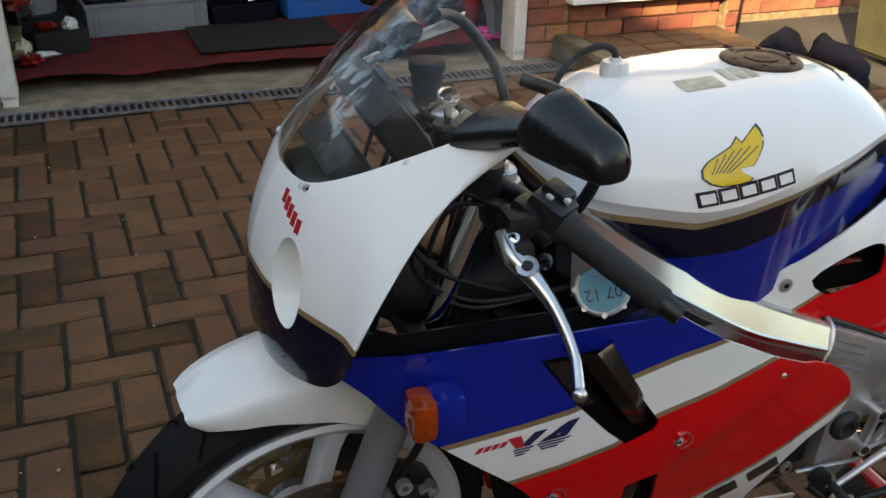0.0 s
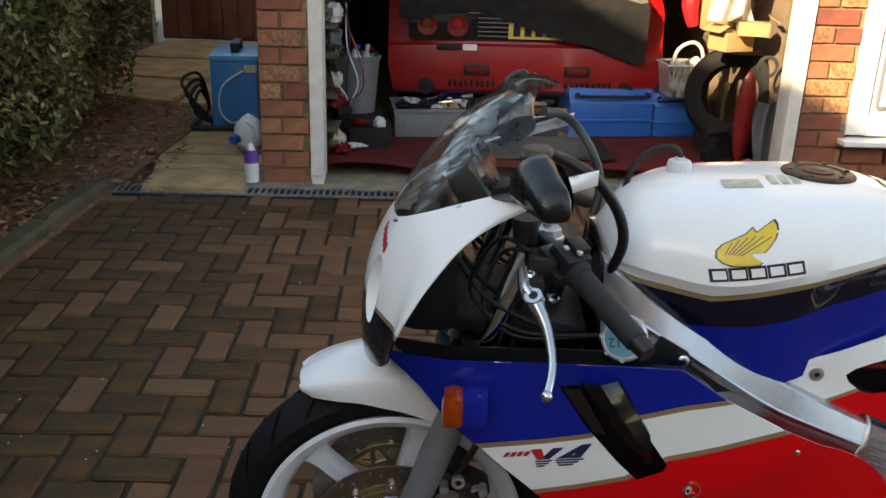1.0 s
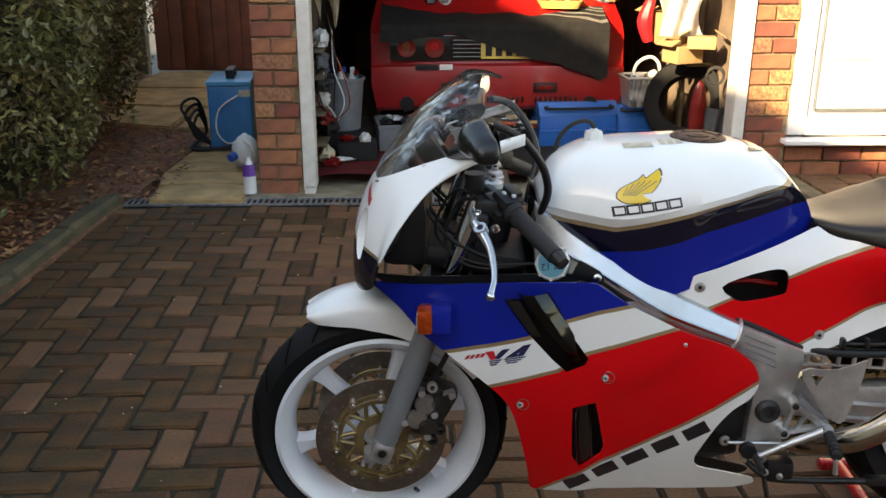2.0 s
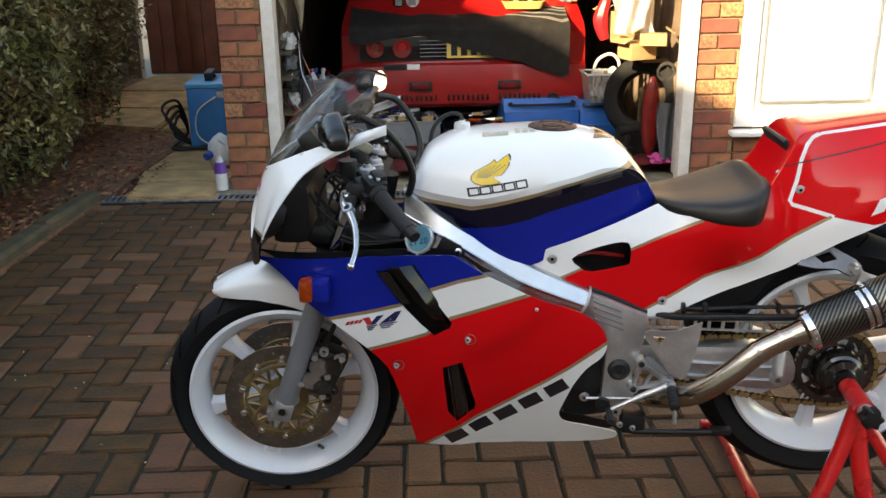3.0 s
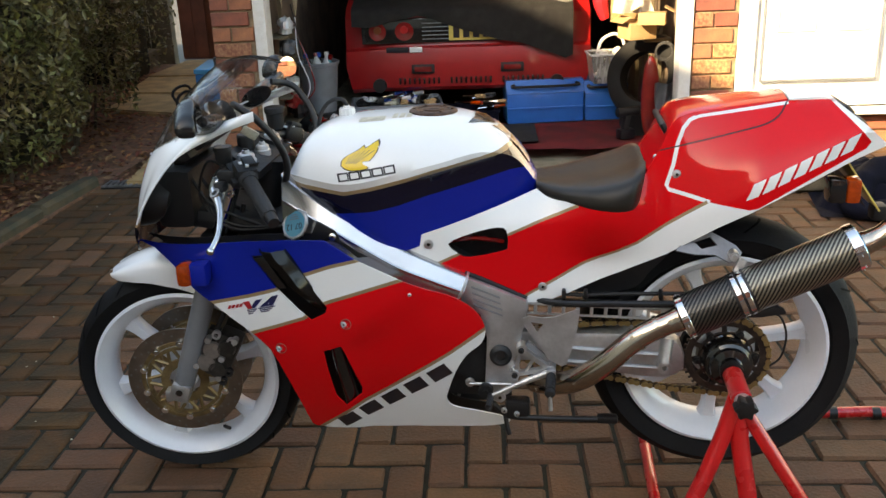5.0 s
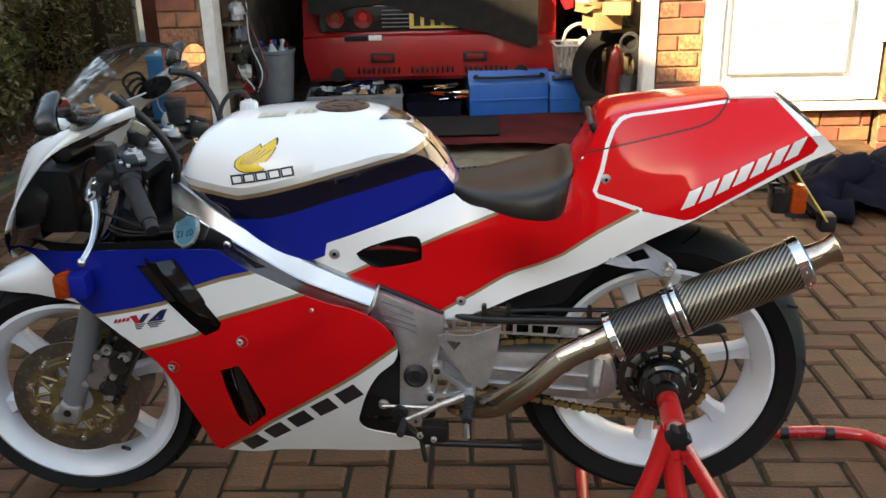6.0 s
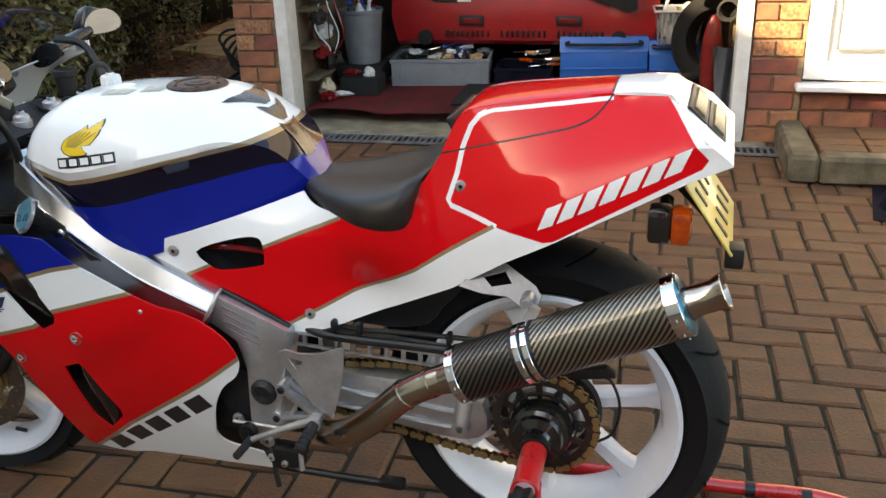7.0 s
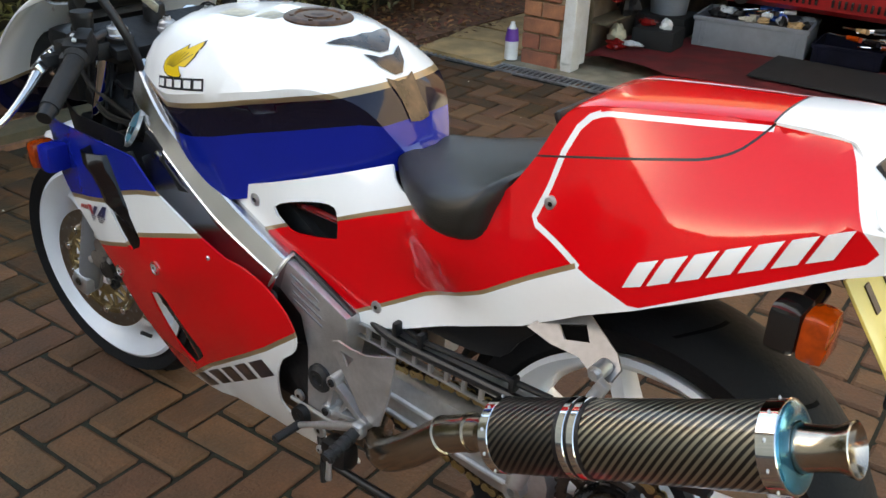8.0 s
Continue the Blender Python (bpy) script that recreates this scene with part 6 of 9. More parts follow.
# frame beams and pivot plates
def beam_rows(s):
    # top edge, ridge and foot of the beam: x, distance from the middle, z
    top = [(0.322, 0.128, 0.862), (0.390, 0.150, 0.816), (0.460, 0.162, 0.771), (0.580, 0.166, 0.703), (0.660, 0.167, 0.664), (0.752, 0.166, 0.623)]
    ridge = [(0.322, 0.142, 0.806), (0.390, 0.166, 0.772), (0.460, 0.180, 0.734), (0.580, 0.184, 0.661), (0.660, 0.185, 0.627), (0.742, 0.183, 0.595)]
    foot = [(0.322, 0.153, 0.735), (0.380, 0.178, 0.700), (0.442, 0.194, 0.655), (0.556, 0.199, 0.580), (0.640, 0.199, 0.555), (0.724, 0.191, 0.550)]
    rows_ = []
    for t, r, l in zip(*(smooth([Vector(p) for p in line], 4) for line in (top, ridge, foot))):
        inner = Vector((0, -0.045, 0))
        row = [t + inner, t + Vector((0, -0.012, 0.002)), t + Vector((0, -0.003, 0.0)), t.lerp(r, 0.07), t.lerp(r, 0.93), r + Vector((0, 0.0012, 0)), r.lerp(l, 0.08), r.lerp(l, 0.92), l + Vector((0, -0.006, -0.001)), l + inner]
        rows_.append([(p.x, s * p.y, p.z) for p in row])
    return rows_


for s in (-1, 1):
    b = bmesh.new()
    add_loft(b, beam_rows(s), close=True, cap=True)
    bmesh.ops.recalc_face_normals(b, faces=b.faces[:])
    beam = part("frame_beam", b, M_BEAM, bike, "polished aluminium frame beam", 8)
    b = bmesh.new()
    add_tube(b, [(0.750, s * 0.150, 0.630), (0.748, s * 0.167, 0.623), (0.738, s * 0.182, 0.598), (0.722, s * 0.183, 0.570), (0.720, s * 0.168, 0.560)], 0.0034, 8, 4)
    part("weld_seam", b, M_CASTALU, beam)
    b = bmesh.new()
    plate = [(0.738, 0.626), (0.80, 0.602), (0.884, 0.566), (0.888, 0.545), (0.872, 0.473), (0.855, 0.414), (0.866, 0.385), (0.862, 0.345), (0.84, 0.322), (0.80, 0.310), (0.783, 0.33), (0.79, 0.47), (0.776, 0.53), (0.722, 0.566)]
    y0, y1 = sorted((s * 0.166, s * 0.115))
    add_prism(b, plate, y0, y1, bevel=0.007)
    pl = part("pivot_plate", b, M_CASTALU, bike, "cast aluminium swingarm pivot plate", 30)
    b = bmesh.new()
    add_tube(b, [(0.742, s * 0.146, 0.629), (0.80, s * 0.148, 0.606), (0.884, s * 0.148, 0.566)], 0.0055, 10, 4)
    part("rubber_strip", b, M_BLACK, pl, "black rubber strip along the top of the plate")
    if s < 0:
        b = bmesh.new()
        for k in range(4):
            add_box(b, (0.79 + 0.002 * k, -0.1658, 0.588 - 0.015 * k), (0.072, 0.0016, 0.0045), 0.0004, Euler((0, radians(22), 0)).to_matrix())
        part("printed_label", b, M_GREYBOX, pl, "worn grey warning label")
        b = bmesh.new()
        add_lathe(b, [(-0.172, 0.0001), (-0.172, 0.010), (-0.176, 0.011), (-0.178, 0.018), (-0.172, 0.026), (-0.160, 0.027)], (0.823, 0, 0.428), 32, closed=False)
        part("pivot_cap", b, M_DARK, pl, "dark pivot bolt cap")
        screw((0.728, -0.183, 0.555), 0.011, pl, name="frame_bolt", m=M_DARK)
screw((0.445, -0.186, 0.730), 0.009, bike, (0, -1, 0.2), "frame_bolt", M_ALU)
b = bmesh.new()
add_prism(b, [(0.41, 0.765), (0.452, 0.742), (0.462, 0.722), (0.43, 0.715), (0.395, 0.735)], -0.182, -0.172, bevel=0.002)
part("fairing_bracket", b, M_BLACK, bike, "black fairing bracket")

# ---- motorcycle: controls, engine, swingarm, exhaust ----
# yokes, bars, switchgear
for s in (-1, 1):
    b = bmesh.new()
    head = Vector((0.225, s * 0.105, 0.868))
    add_cyl(b, head - RAKE * 0.02, head + RAKE * 0.03, 0.031, n=20)
    add_box(b, head + Vector((0.0, s * 0.03, 0.0)), (0.05, 0.05, 0.035), 0.01)
    part("clip_on", b, M_DARK, bike, "black handlebar clamp")
    b = bmesh.new()
    inner, outer = Vector((0.252, s * 0.185, 0.888)), Vector((0.352, s * 0.325, 0.817))
    add_cyl(b, (0.225, s * 0.12, 0.895), inner, 0.011, n=16)
    add_cyl(b, inner, outer, 0.011, n=16)
    part("handlebar", b, M_BLACK, bike, "black clip-on handlebar")
    b = bmesh.new()
    d = (outer - inner).normalized()
    add_cyl(b, inner + d * 0.045, outer - d * 0.012, 0.0175, 0.0165, 24)
    add_cyl(b, inner + d * 0.036, inner + d * 0.047, 0.023, 0.019, 24)
    grip = part("grip", b, M_GRIP, bike, "black rubber grip")
    b = bmesh.new()
    add_cyl(b, outer - d * 0.012, outer + d * 0.012, 0.0145, 0.0125, 20)
    part("bar_end", b, M_BLACK, grip)
    b = bmesh.new()
    q = d.to_track_quat("X", "Z").to_matrix()
    add_box(b, inner + d * 0.014 + Vector((0, 0, 0.004)), (0.05, 0.05, 0.044), 0.012, q)
    add_box(b, inner + d * 0.012 + Vector((0.012, 0, 0.026)), (0.034, 0.028, 0.014), 0.005, q)
    sw = part("switch_housing", b, M_BLACK, bike, "black switch housing")
    for k, o in enumerate(((0.0, 0.02, 0.03), (0.012, 0.02, 0.032), (0.006, 0.026, 0.012))):
        b = bmesh.new()
        add_box(b, inner + d * (0.004 + 0.011 * k) + Vector((o[0], -0.016, o[2] - 0.008)), (0.009, 0.008, 0.006), 0.002, q)
        part("switch_button", b, M_WHITEPLAST, sw)
    # lever perch and lever
    b = bmesh.new()
    add_box(b, (0.222, s * 0.196, 0.880), (0.042, 0.044, 0.030), 0.009)
    add_box(b, (0.212, s * 0.225, 0.862), (0.024, 0.040, 0.022), 0.007)
    perch = part("lever_perch", b, M_DARK, bike, "black lever bracket")
    b = bmesh.new()
    path = [Vector((0.196, s * 0.208, 0.874)), Vector((0.200, s * 0.236, 0.857)), Vector((0.213, s * 0.258, 0.843)), Vector((0.228, s * 0.292, 0.819)), Vector((0.234, s * 0.335, 0.786)), Vector((0.226, s * 0.368, 0.761))]
    add_tube(b, path, 0.006, 12, 6, radii=(0.010, 0.0125, 0.0115, 0.0075, 0.0060, 0.0062))
    add_ball(b, path[-1], (0.0085, 0.0085, 0.0085), 8)
    lever = part("lever", b, M_ALU, bike, "polished alloy clutch lever" if s < 0 else "polished alloy brake lever", 60)
    screw(Vector((0.204, s * 0.226, 0.876)), 0.007, lever, (-0.3, s * 0.5, 0.8), "pivot_screw", M_CHROME)
    b = bmesh.new()
    add_lathe(b, [(0, 0.004), (0, 0.009), (0.006, 0.009), (0.006, 0.004)], (0, 0, 0), 20, axis="z")
    bmesh.ops.transform(b, matrix=Matrix.Translation((0.238, s * 0.238, 0.846)) @ Vector((-0.3, s * 0.5, 0.8)).to_track_quat("Z", "Y").to_matrix().to_4x4(), verts=b.verts[:])
    part("cable_adjuster", b, M_CHROME, lever)
    nrm = Vector((-0.3, s * 0.5, 0.8)).normalized()
    b = bmesh.new()
    hole = Vector((0.210, s * 0.254, 0.851))
    add_cyl(b, hole - nrm * 0.008, hole + nrm * 0.008, 0.0135, 0.0125, 24)
    add_cyl(b, hole + nrm * 0.008, hole + nrm * 0.0085, 0.0065, n=18, idx=1)
    part("lever_boss", b, [M_ALU, M_DARK], lever, "round alloy boss with a dark pin")
    b = bmesh.new()
    add_box(b, inner + Vector((-0.020, s * 0.004, -0.006)), (0.034, 0.030, 0.040), 0.006, q)
    add_box(b, inner + Vector((-0.006, s * 0.030, -0.020)), (0.022, 0.026, 0.018), 0.005, q)
    part("clamp_block", b, M_BLACK, perch, "black clamp behind the lever")
    # fairing stay
    b = bmesh.new()
    add_tube(b, [(0.235, s * 0.150, 1.030), (0.268, s * 0.178, 1.020), (0.296, s * 0.180, 1.000), (0.330, s * 0.165, 0.950), (0.343, s * 0.145, 0.895), (0.328, s * 0.122, 0.835), (0.322, s * 0.115, 0.80)], 0.0082, 12, 6)
    part("fairing_stay", b, M_BLACK, bike, "bent black fairing stay")
    # cables
    for k in range(2):
        b = bmesh.new()
        add_tube(b, [(0.225 + 0.01 * k, s * 0.17, 0.875), (0.16 + 0.01 * k, s * (0.15 - 0.03 * k), 0.90 - 0.03 * k), (0.12 + 0.02 * k, s * 0.12, 0.80 - 0.02 * k), (0.2, s * 0.13, 0.74 - 0.01 * k), (0.33, s * 0.13, 0.74)], 0.0034, 8, 6)
        part("cable", b, M_CABLE, bike)

b = bmesh.new()
add_prism(b, [(0.185, 0.905), (0.275, 0.872), (0.272, 0.852), (0.182, 0.885)], -0.135, 0.135, bevel=0.008)
yoke = part("top_yoke", b, M_DARK, bike, "dark grey top yoke")
for x, y, r, h in ((0.236, -0.105, 0.024, 0.016), (0.236, 0.105, 0.024, 0.016), (0.243, 0.0, 0.020, 0.014)):
    b = bmesh.new()
    z = 0.907 - (x - 0.185) * 0.36
    add_lathe(b, [(z - 0.012, r), (z + 0.004, r), (z + 0.006, r * 0.86), (z + h, r * 0.80), (z + h + 0.003, r * 0.66), (z + h + 0.003, r * 0.40), (z + h + 0.010, r * 0.36), (z + h + 0.011, 0.0001)], (x, y, 0), 30, axis="z", closed=False)
    part("fork_cap", b, M_CASTALU, yoke, "bright alloy fork cap nut", 25)
    b = bmesh.new()
    add_cyl(b, (x, y, z + h + 0.010), (x, y, z + h + 0.014), r * 0.22, n=6)
    part("adjuster_screw", b, M_DARK, yoke)
# ignition barrel, key, ring and tag
b = bmesh.new()
add_lathe(b, [(0.885, 0.021), (0.925, 0.021), (0.929, 0.019), (0.930, 0.010), (0.927, 0.0001)], (0.203, 0, 0), 28, axis="z", closed=False)
lock = part("ignition_lock", b, M_DARK, yoke, "dark ignition barrel", 25)
b = bmesh.new()
add_box(b, (0.203, 0, 0.940), (0.010, 0.003, 0.026), 0.001)
add_lathe(b, [(-0.002, 0.006), (-0.002, 0.014), (0.002, 0.014), (0.002, 0.006)], (0.203, 0, 0.962), 20)
part("key", b, M_CHROME, lock, "ignition key")
b = bmesh.new()
add_tube(b, [(0.203 + 0.013 * math.cos(a), 0.012 * math.sin(a), 0.966 + 0.006 * math.sin(a)) for a in np.linspace(0, 2 * math.pi, 13)], 0.0012, 6, 2)
part("key_ring", b, M_CHROME, lock)
b = bmesh.new()
add_box(b, (0.222, -0.020, 0.936), (0.040, 0.004, 0.026), 0.003, Euler((0.5, 0.6, 0.4)).to_matrix())
part("key_tag", b, M_LABEL, lock, "cream key tag hanging from the ignition key")
# far reservoir with a pale lid on its bracket
b = bmesh.new()
add_lathe(b, [(0.905, 0.020), (0.945, 0.024), (0.948, 0.027), (0.960, 0.027), (0.962, 0.024), (0.962, 0.0001)], (0.230, 0.170, 0), 28, axis="z", closed=False)
part("brake_reservoir", b, M_DARK, bike, "smoky dark brake reservoir", 25)
# bottom yoke and steering stem
b = bmesh.new()
add_prism(b, [(0.11, 0.715), (0.20, 0.685), (0.20, 0.655), (0.11, 0.685)], -0.135, 0.135, bevel=0.008)
add_cyl(b, (0.225, 0, 0.68), (0.265, 0, 0.87), 0.035, n=24)
part("bottom_yoke", b, M_DARK, bike, "dark bottom yoke and steering head")
# clutch reservoir and instruments
b = bmesh.new()
add_cyl(b, (0.198, -0.150, 0.898), (0.198, -0.150, 0.926), 0.018, 0.020, 24)
add_cyl(b, (0.198, -0.150, 0.926), (0.198, -0.150, 0.935), 0.022, 0.021, 24)
part("fluid_reservoir", b, M_DARK, bike, "dark fluid reservoir")
b = bmesh.new()
add_box(b, (0.115, 0.0, 0.955), (0.05, 0.23, 0.085), 0.02, Euler((0, radians(-35), 0)).to_matrix())
clock = part("instrument_panel", b, M_BLACK, bike, "black instrument panel")
for y, r in ((-0.065, 0.036), (0.01, 0.042), (0.078, 0.030)):
    b = bmesh.new()
    q = Vector((0.82, 0, 0.57))
    p = Vector((0.137, y, 0.972))
    add_cyl(b, p - q * 0.004, p + q * 0.004, r, r * 0.96, 28)
    part("dial", b, M_GLOSSBLACK, clock, "dark dial face")
b = bmesh.new()
add_box(b, (0.055, 0.0, 0.80), (0.10, 0.26, 0.15), 0.03)
add_box(b, (0.06, 0.0, 0.90), (0.05, 0.17, 0.06), 0.015, Euler((0, radians(-35), 0)).to_matrix())
part("lamp_housing", b, M_BLACK, bike, "black headlamp shell behind the cowl")
for y in (-0.10, -0.06, 0.07, 0.11):
    b = bmesh.new()
    add_tube(b, [(0.09, y, 0.86), (0.14, y * 1.3, 0.80), (0.20, y * 1.2, 0.76), (0.28, y, 0.72)], 0.0045, 8, 6)
    part("wiring_loom", b, M_CABLE, bike)

# tax disc on its holder, on the near frame beam
disc_q = Vector((-0.45, -0.75, 0.48)).to_track_quat("Z", "Y").to_matrix().to_4x4()
dm = Matrix.Translation((0.356, -0.170, 0.756)) @ disc_q
b = bmesh.new()
add_lathe(b, [(-0.004, 0.0001), (-0.004, 0.036), (0.002, 0.036), (0.003, 0.033), (0.0015, 0.031), (0.0015, 0.0001)], (0, 0, 0), 40, axis="z", closed=False)
bmesh.ops.transform(b, matrix=dm, verts=b.verts[:])
holder = part("tax_disc_holder", b, M_CASTALU, bike, "round alloy paper disc holder with a blue paper")
b = bmesh.new()
add_cyl(b, (0, 0, 0.0016), (0, 0, 0.0024), 0.030, n=40)
bmesh.ops.transform(b, matrix=dm, verts=b.verts[:])
part("paper_disc", b, M_CYAN, holder, "blue paper disc")
b = bmesh.new()
add_prism(b, [(0.029 * math.cos(a), 0.029 * math.sin(a)) for a in np.linspace(radians(108 - 74), radians(108 + 74), 22)], -0.0030, -0.0024)
bmesh.ops.transform(b, matrix=dm @ Matrix.Rotation(radians(90), 4, "X"), verts=b.verts[:])
part("paper_top", b, M_LABEL, holder, "pale printed half of the paper disc")
for k in range(3):
    b = bmesh.new()
    add_box(b, (0, 0, 0), (0.030 - 0.006 * k, 0.0022, 0.0004), 0)
    bmesh.ops.transform(b, matrix=dm @ Matrix.Rotation(radians(18), 4, "Z") @ Matrix.Translation((0, 0.011 + 0.005 * k, 0.0034)), verts=b.verts[:])
    part("print_bar", b, M_GREYBOX, holder)
for k in range(8):
    b = bmesh.new()
    a = k * math.pi / 4 + 0.2
    add_cyl(b, (0.035 * math.cos(a), 0.035 * math.sin(a), -0.003), (0.035 * math.cos(a), 0.035 * math.sin(a), 0.003), 0.0035, n=10)
    bmesh.ops.transform(b, matrix=dm, verts=b.verts[:])
    part("holder_stud", b, M_CASTALU, holder)


def text_part(string, size, m, material, parent, depth=0.0004):
    cu = bpy.data.curves.new("print", "FONT")
    cu.body, cu.size, cu.extrude, cu.align_x, cu.align_y = string, size, depth, "CENTER", "CENTER"
    tmp = bpy.data.objects.new("tmp", cu)
    scene.collection.objects.link(tmp)
    me = bpy.data.meshes.new_from_object(tmp.evaluated_get(bpy.context.evaluated_depsgraph_get()))
    bpy.data.objects.remove(tmp)
    me.transform(m)
    me.materials.clear()
    me.materials.append(material)
    ob = new("printed_date", me)
    ob.parent = parent
    return ob


text_part("07 12", 0.021, dm @ Matrix.Translation((0.002, -0.006, 0.0030)) @ Matrix.Rotation(radians(198), 4, "Z"), M_INK, holder)

# front indicators
for s in (-1, 1):
    b = bmesh.new()
    add_box(b, (0.134, s * 0.214, 0.652), (0.044, 0.05, 0.056), 0.012)
    ind = part("indicator_body", b, M_BLUE, bike, "blue front indicator body")
    b = bmesh.new()
    add_box(b, (0.102, s * 0.221, 0.653), (0.034, 0.050, 0.054), 0.012)
    part("indicator_lens", b, M_AMBER, ind, "amber indicator lens")

# engine, radiator and inner mass
b = bmesh.new()
add_box(b, (0.62, 0, 0.38), (0.36, 0.23, 0.20), 0.04)
add_box(b, (0.46, 0, 0.50), (0.22, 0.27, 0.22), 0.03, Euler((0, radians(-35), 0)).to_matrix())
add_box(b, (0.70, 0, 0.56), (0.24, 0.22, 0.22), 0.03, Euler((0, radians(30), 0)).to_matrix())
part("engine", b, M_DARK, bike, "dark grey engine cases")
for s in (-1, 1):
    b = bmesh.new()
    add_cyl(b, (0.765, s * 0.09, 0.40), (0.765, s * 0.142, 0.40), 0.062, 0.054, 32)
    part("engine_cover", b, M_DARK, bike, "dark round engine cover")
b = bmesh.new()
add_box(b, (0.335, 0, 0.50), (0.04, 0.30, 0.26), 0.01, Euler((0, radians(-12), 0)).to_matrix())
part("radiator", b, M_BLACK, bike, "black radiator")
b = bmesh.new()
add_box(b, (0.46, 0, 0.755), (0.26, 0.20, 0.10), 0.02)
add_box(b, (0.64, 0, 0.715), (0.24, 0.20, 0.08), 0.02)
part("airbox", b, M_BLACK, bike, "black airbox under the tank")
b = bmesh.new()
add_box(b, (0.80, 0, 0.70), (0.20, 0.18, 0.14), 0.02)
add_box(b, (0.99, 0, 0.69), (0.22, 0.20, 0.10), 0.02)
part("inner_bodywork", b, M_BLACK, bike, "black battery tray behind the side cover")
b = bmesh.new()
add_tube(b, [(0.70, -0.10, 0.69), (0.76, -0.12, 0.705), (0.83, -0.10, 0.69)], 0.006)
part("red_wire", b, M_REDLENS, bike, "red wire behind the side cover opening")
# belly parts and sump side
b = bmesh.new()
add_box(b, (0.56, 0, 0.25), (0.30, 0.12, 0.08), 0.03)
part("sump", b, M_DARK, bike, "dark sump above the belly pan")

# swingarm and hub
b = bmesh.new()
arm = smooth([(0.80, 0.46), (0.90, 0.475), (1.0, 0.470), (1.12, 0.470), (1.20, 0.462), (1.245, 0.44), (1.255, 0.38), (1.21, 0.352), (1.10, 0.362), (1.0, 0.380), (0.90, 0.392), (0.80, 0.395)], 2, True)
add_prism(b, [tuple(p) for p in arm], -0.128, -0.06, bevel=0.016)
add_lathe(b, [(-0.092, 0.045), (-0.092, 0.056), (-0.085, 0.066), (-0.055, 0.078), (-0.055, 0.045)], (1.352, 0, 0.400), 40)
swing = part("swingarm", b, M_CASTALU, bike, "cast aluminium single-sided swingarm", 30)
for k, z in enumerate((0.425, 0.39)):
    b = bmesh.new()
    add_tube(b, [(0.94, -0.130, z + 0.01), (1.08, -0.131, z), (1.20, -0.130, z - 0.008)], 0.005, 8, 4)
    part("cast_rib", b, M_CASTALU, swing)
b = bmesh.new()
add_cyl(b, (1.212, -0.12, 0.455), (1.206, -0.14, 0.400), 0.017, 0.015, 16)
add_lathe(b, [(-0.15, 0.007), (-0.15, 0.016), (-0.12, 0.017), (-0.12, 0.007)], (1.206, 0, 0.392), 20)
part("caliper_stay", b, M_CASTALU, swing, "cast lug on the swingarm")
SPR = Vector((1.352, -0.105, 0.403))
b = bmesh.new()
add_lathe(b, [(-0.003, 0.079), (-0.003, 0.094), (0.003, 0.094), (0.003, 0.079)], SPR, 60)
add_lathe(b, [(-0.004, 0.050), (-0.004, 0.064), (0.004, 0.064), (0.004, 0.050)], SPR, 48)
for k in range(42):
    a = 2 * math.pi * k / 42
    add_box(b, SPR + Vector((0.096 * math.cos(a), 0, 0.096 * math.sin(a))), (0.010, 0.005, 0.006), 0.001, Euler((0, -a, 0)).to_matrix())
for k in range(12):
    a = 2 * math.pi * k / 12 + 0.1
    add_box(b, SPR + Vector((0.072 * math.cos(a), 0, 0.072 * math.sin(a))), (0.022, 0.0055, 0.012), 0.001, Euler((0, -a, 0)).to_matrix())
sprocket = part("rear_sprocket", b, M_RUST, bike, "worn brown rear sprocket with open slots")
for k in range(6):
    b = bmesh.new()
    a = 2 * math.pi * k / 6 + 0.1
    p = SPR + Vector((0.067 * math.cos(a), -0.003, 0.067 * math.sin(a)))
    add_lathe(b, [(-0.014, 0.0001), (-0.014, 0.005), (-0.010, 0.006), (-0.010, 0.009), (0.0, 0.0095)], p, 12, closed=False)
    part("sprocket_bolt", b, M_DARK, sprocket)
b = bmesh.new()
add_lathe(b, [(-0.072, 0.0001), (-0.072, 0.026), (-0.064, 0.029), (-0.058, 0.044), (-0.050, 0.047), (-0.046, 0.054), (-0.020, 0.060), (-0.004, 0.061)], SPR, 48, closed=False)
part("hub_cover", b, M_GLOSSBLACK, bike, "black stepped hub cover round the stand pin")
b = bmesh.new()
add_tube(b, [(1.45, -0.098, 0.512), (1.472, -0.1, 0.503), (1.488, -0.1, 0.456), (1.479, -0.1, 0.400), (1.452, -0.098, 0.374)], 0.0028, 8, 6)
part("breather_pipe", b, M_BLACK, bike, "thin black pipe looped behind the sprocket")
b = bmesh.new()
add_prism(b, [(1.395, 0.506), (1.425, 0.507), (1.480, 0.517), (1.478, 0.524), (1.462, 0.534), (1.420, 0.526), (1.395, 0.520)], -0.112, -0.092, bevel=0.003)
part("chain_slipper", b, M_BLACK, bike, "black plastic chain guide over the sprocket")
# added dark ring that stands for the shade round the rear hub
b = bmesh.new()
add_lathe(b, [(-0.050, 0.060), (-0.050, 0.095), (-0.040, 0.100), (-0.030, 0.095), (-0.030, 0.060)], (1.352, 0, 0.396), 40)
part("wheel_shade_ring", b, M_DARK, bike, "dark ring added for the shade inside the rear wheel")

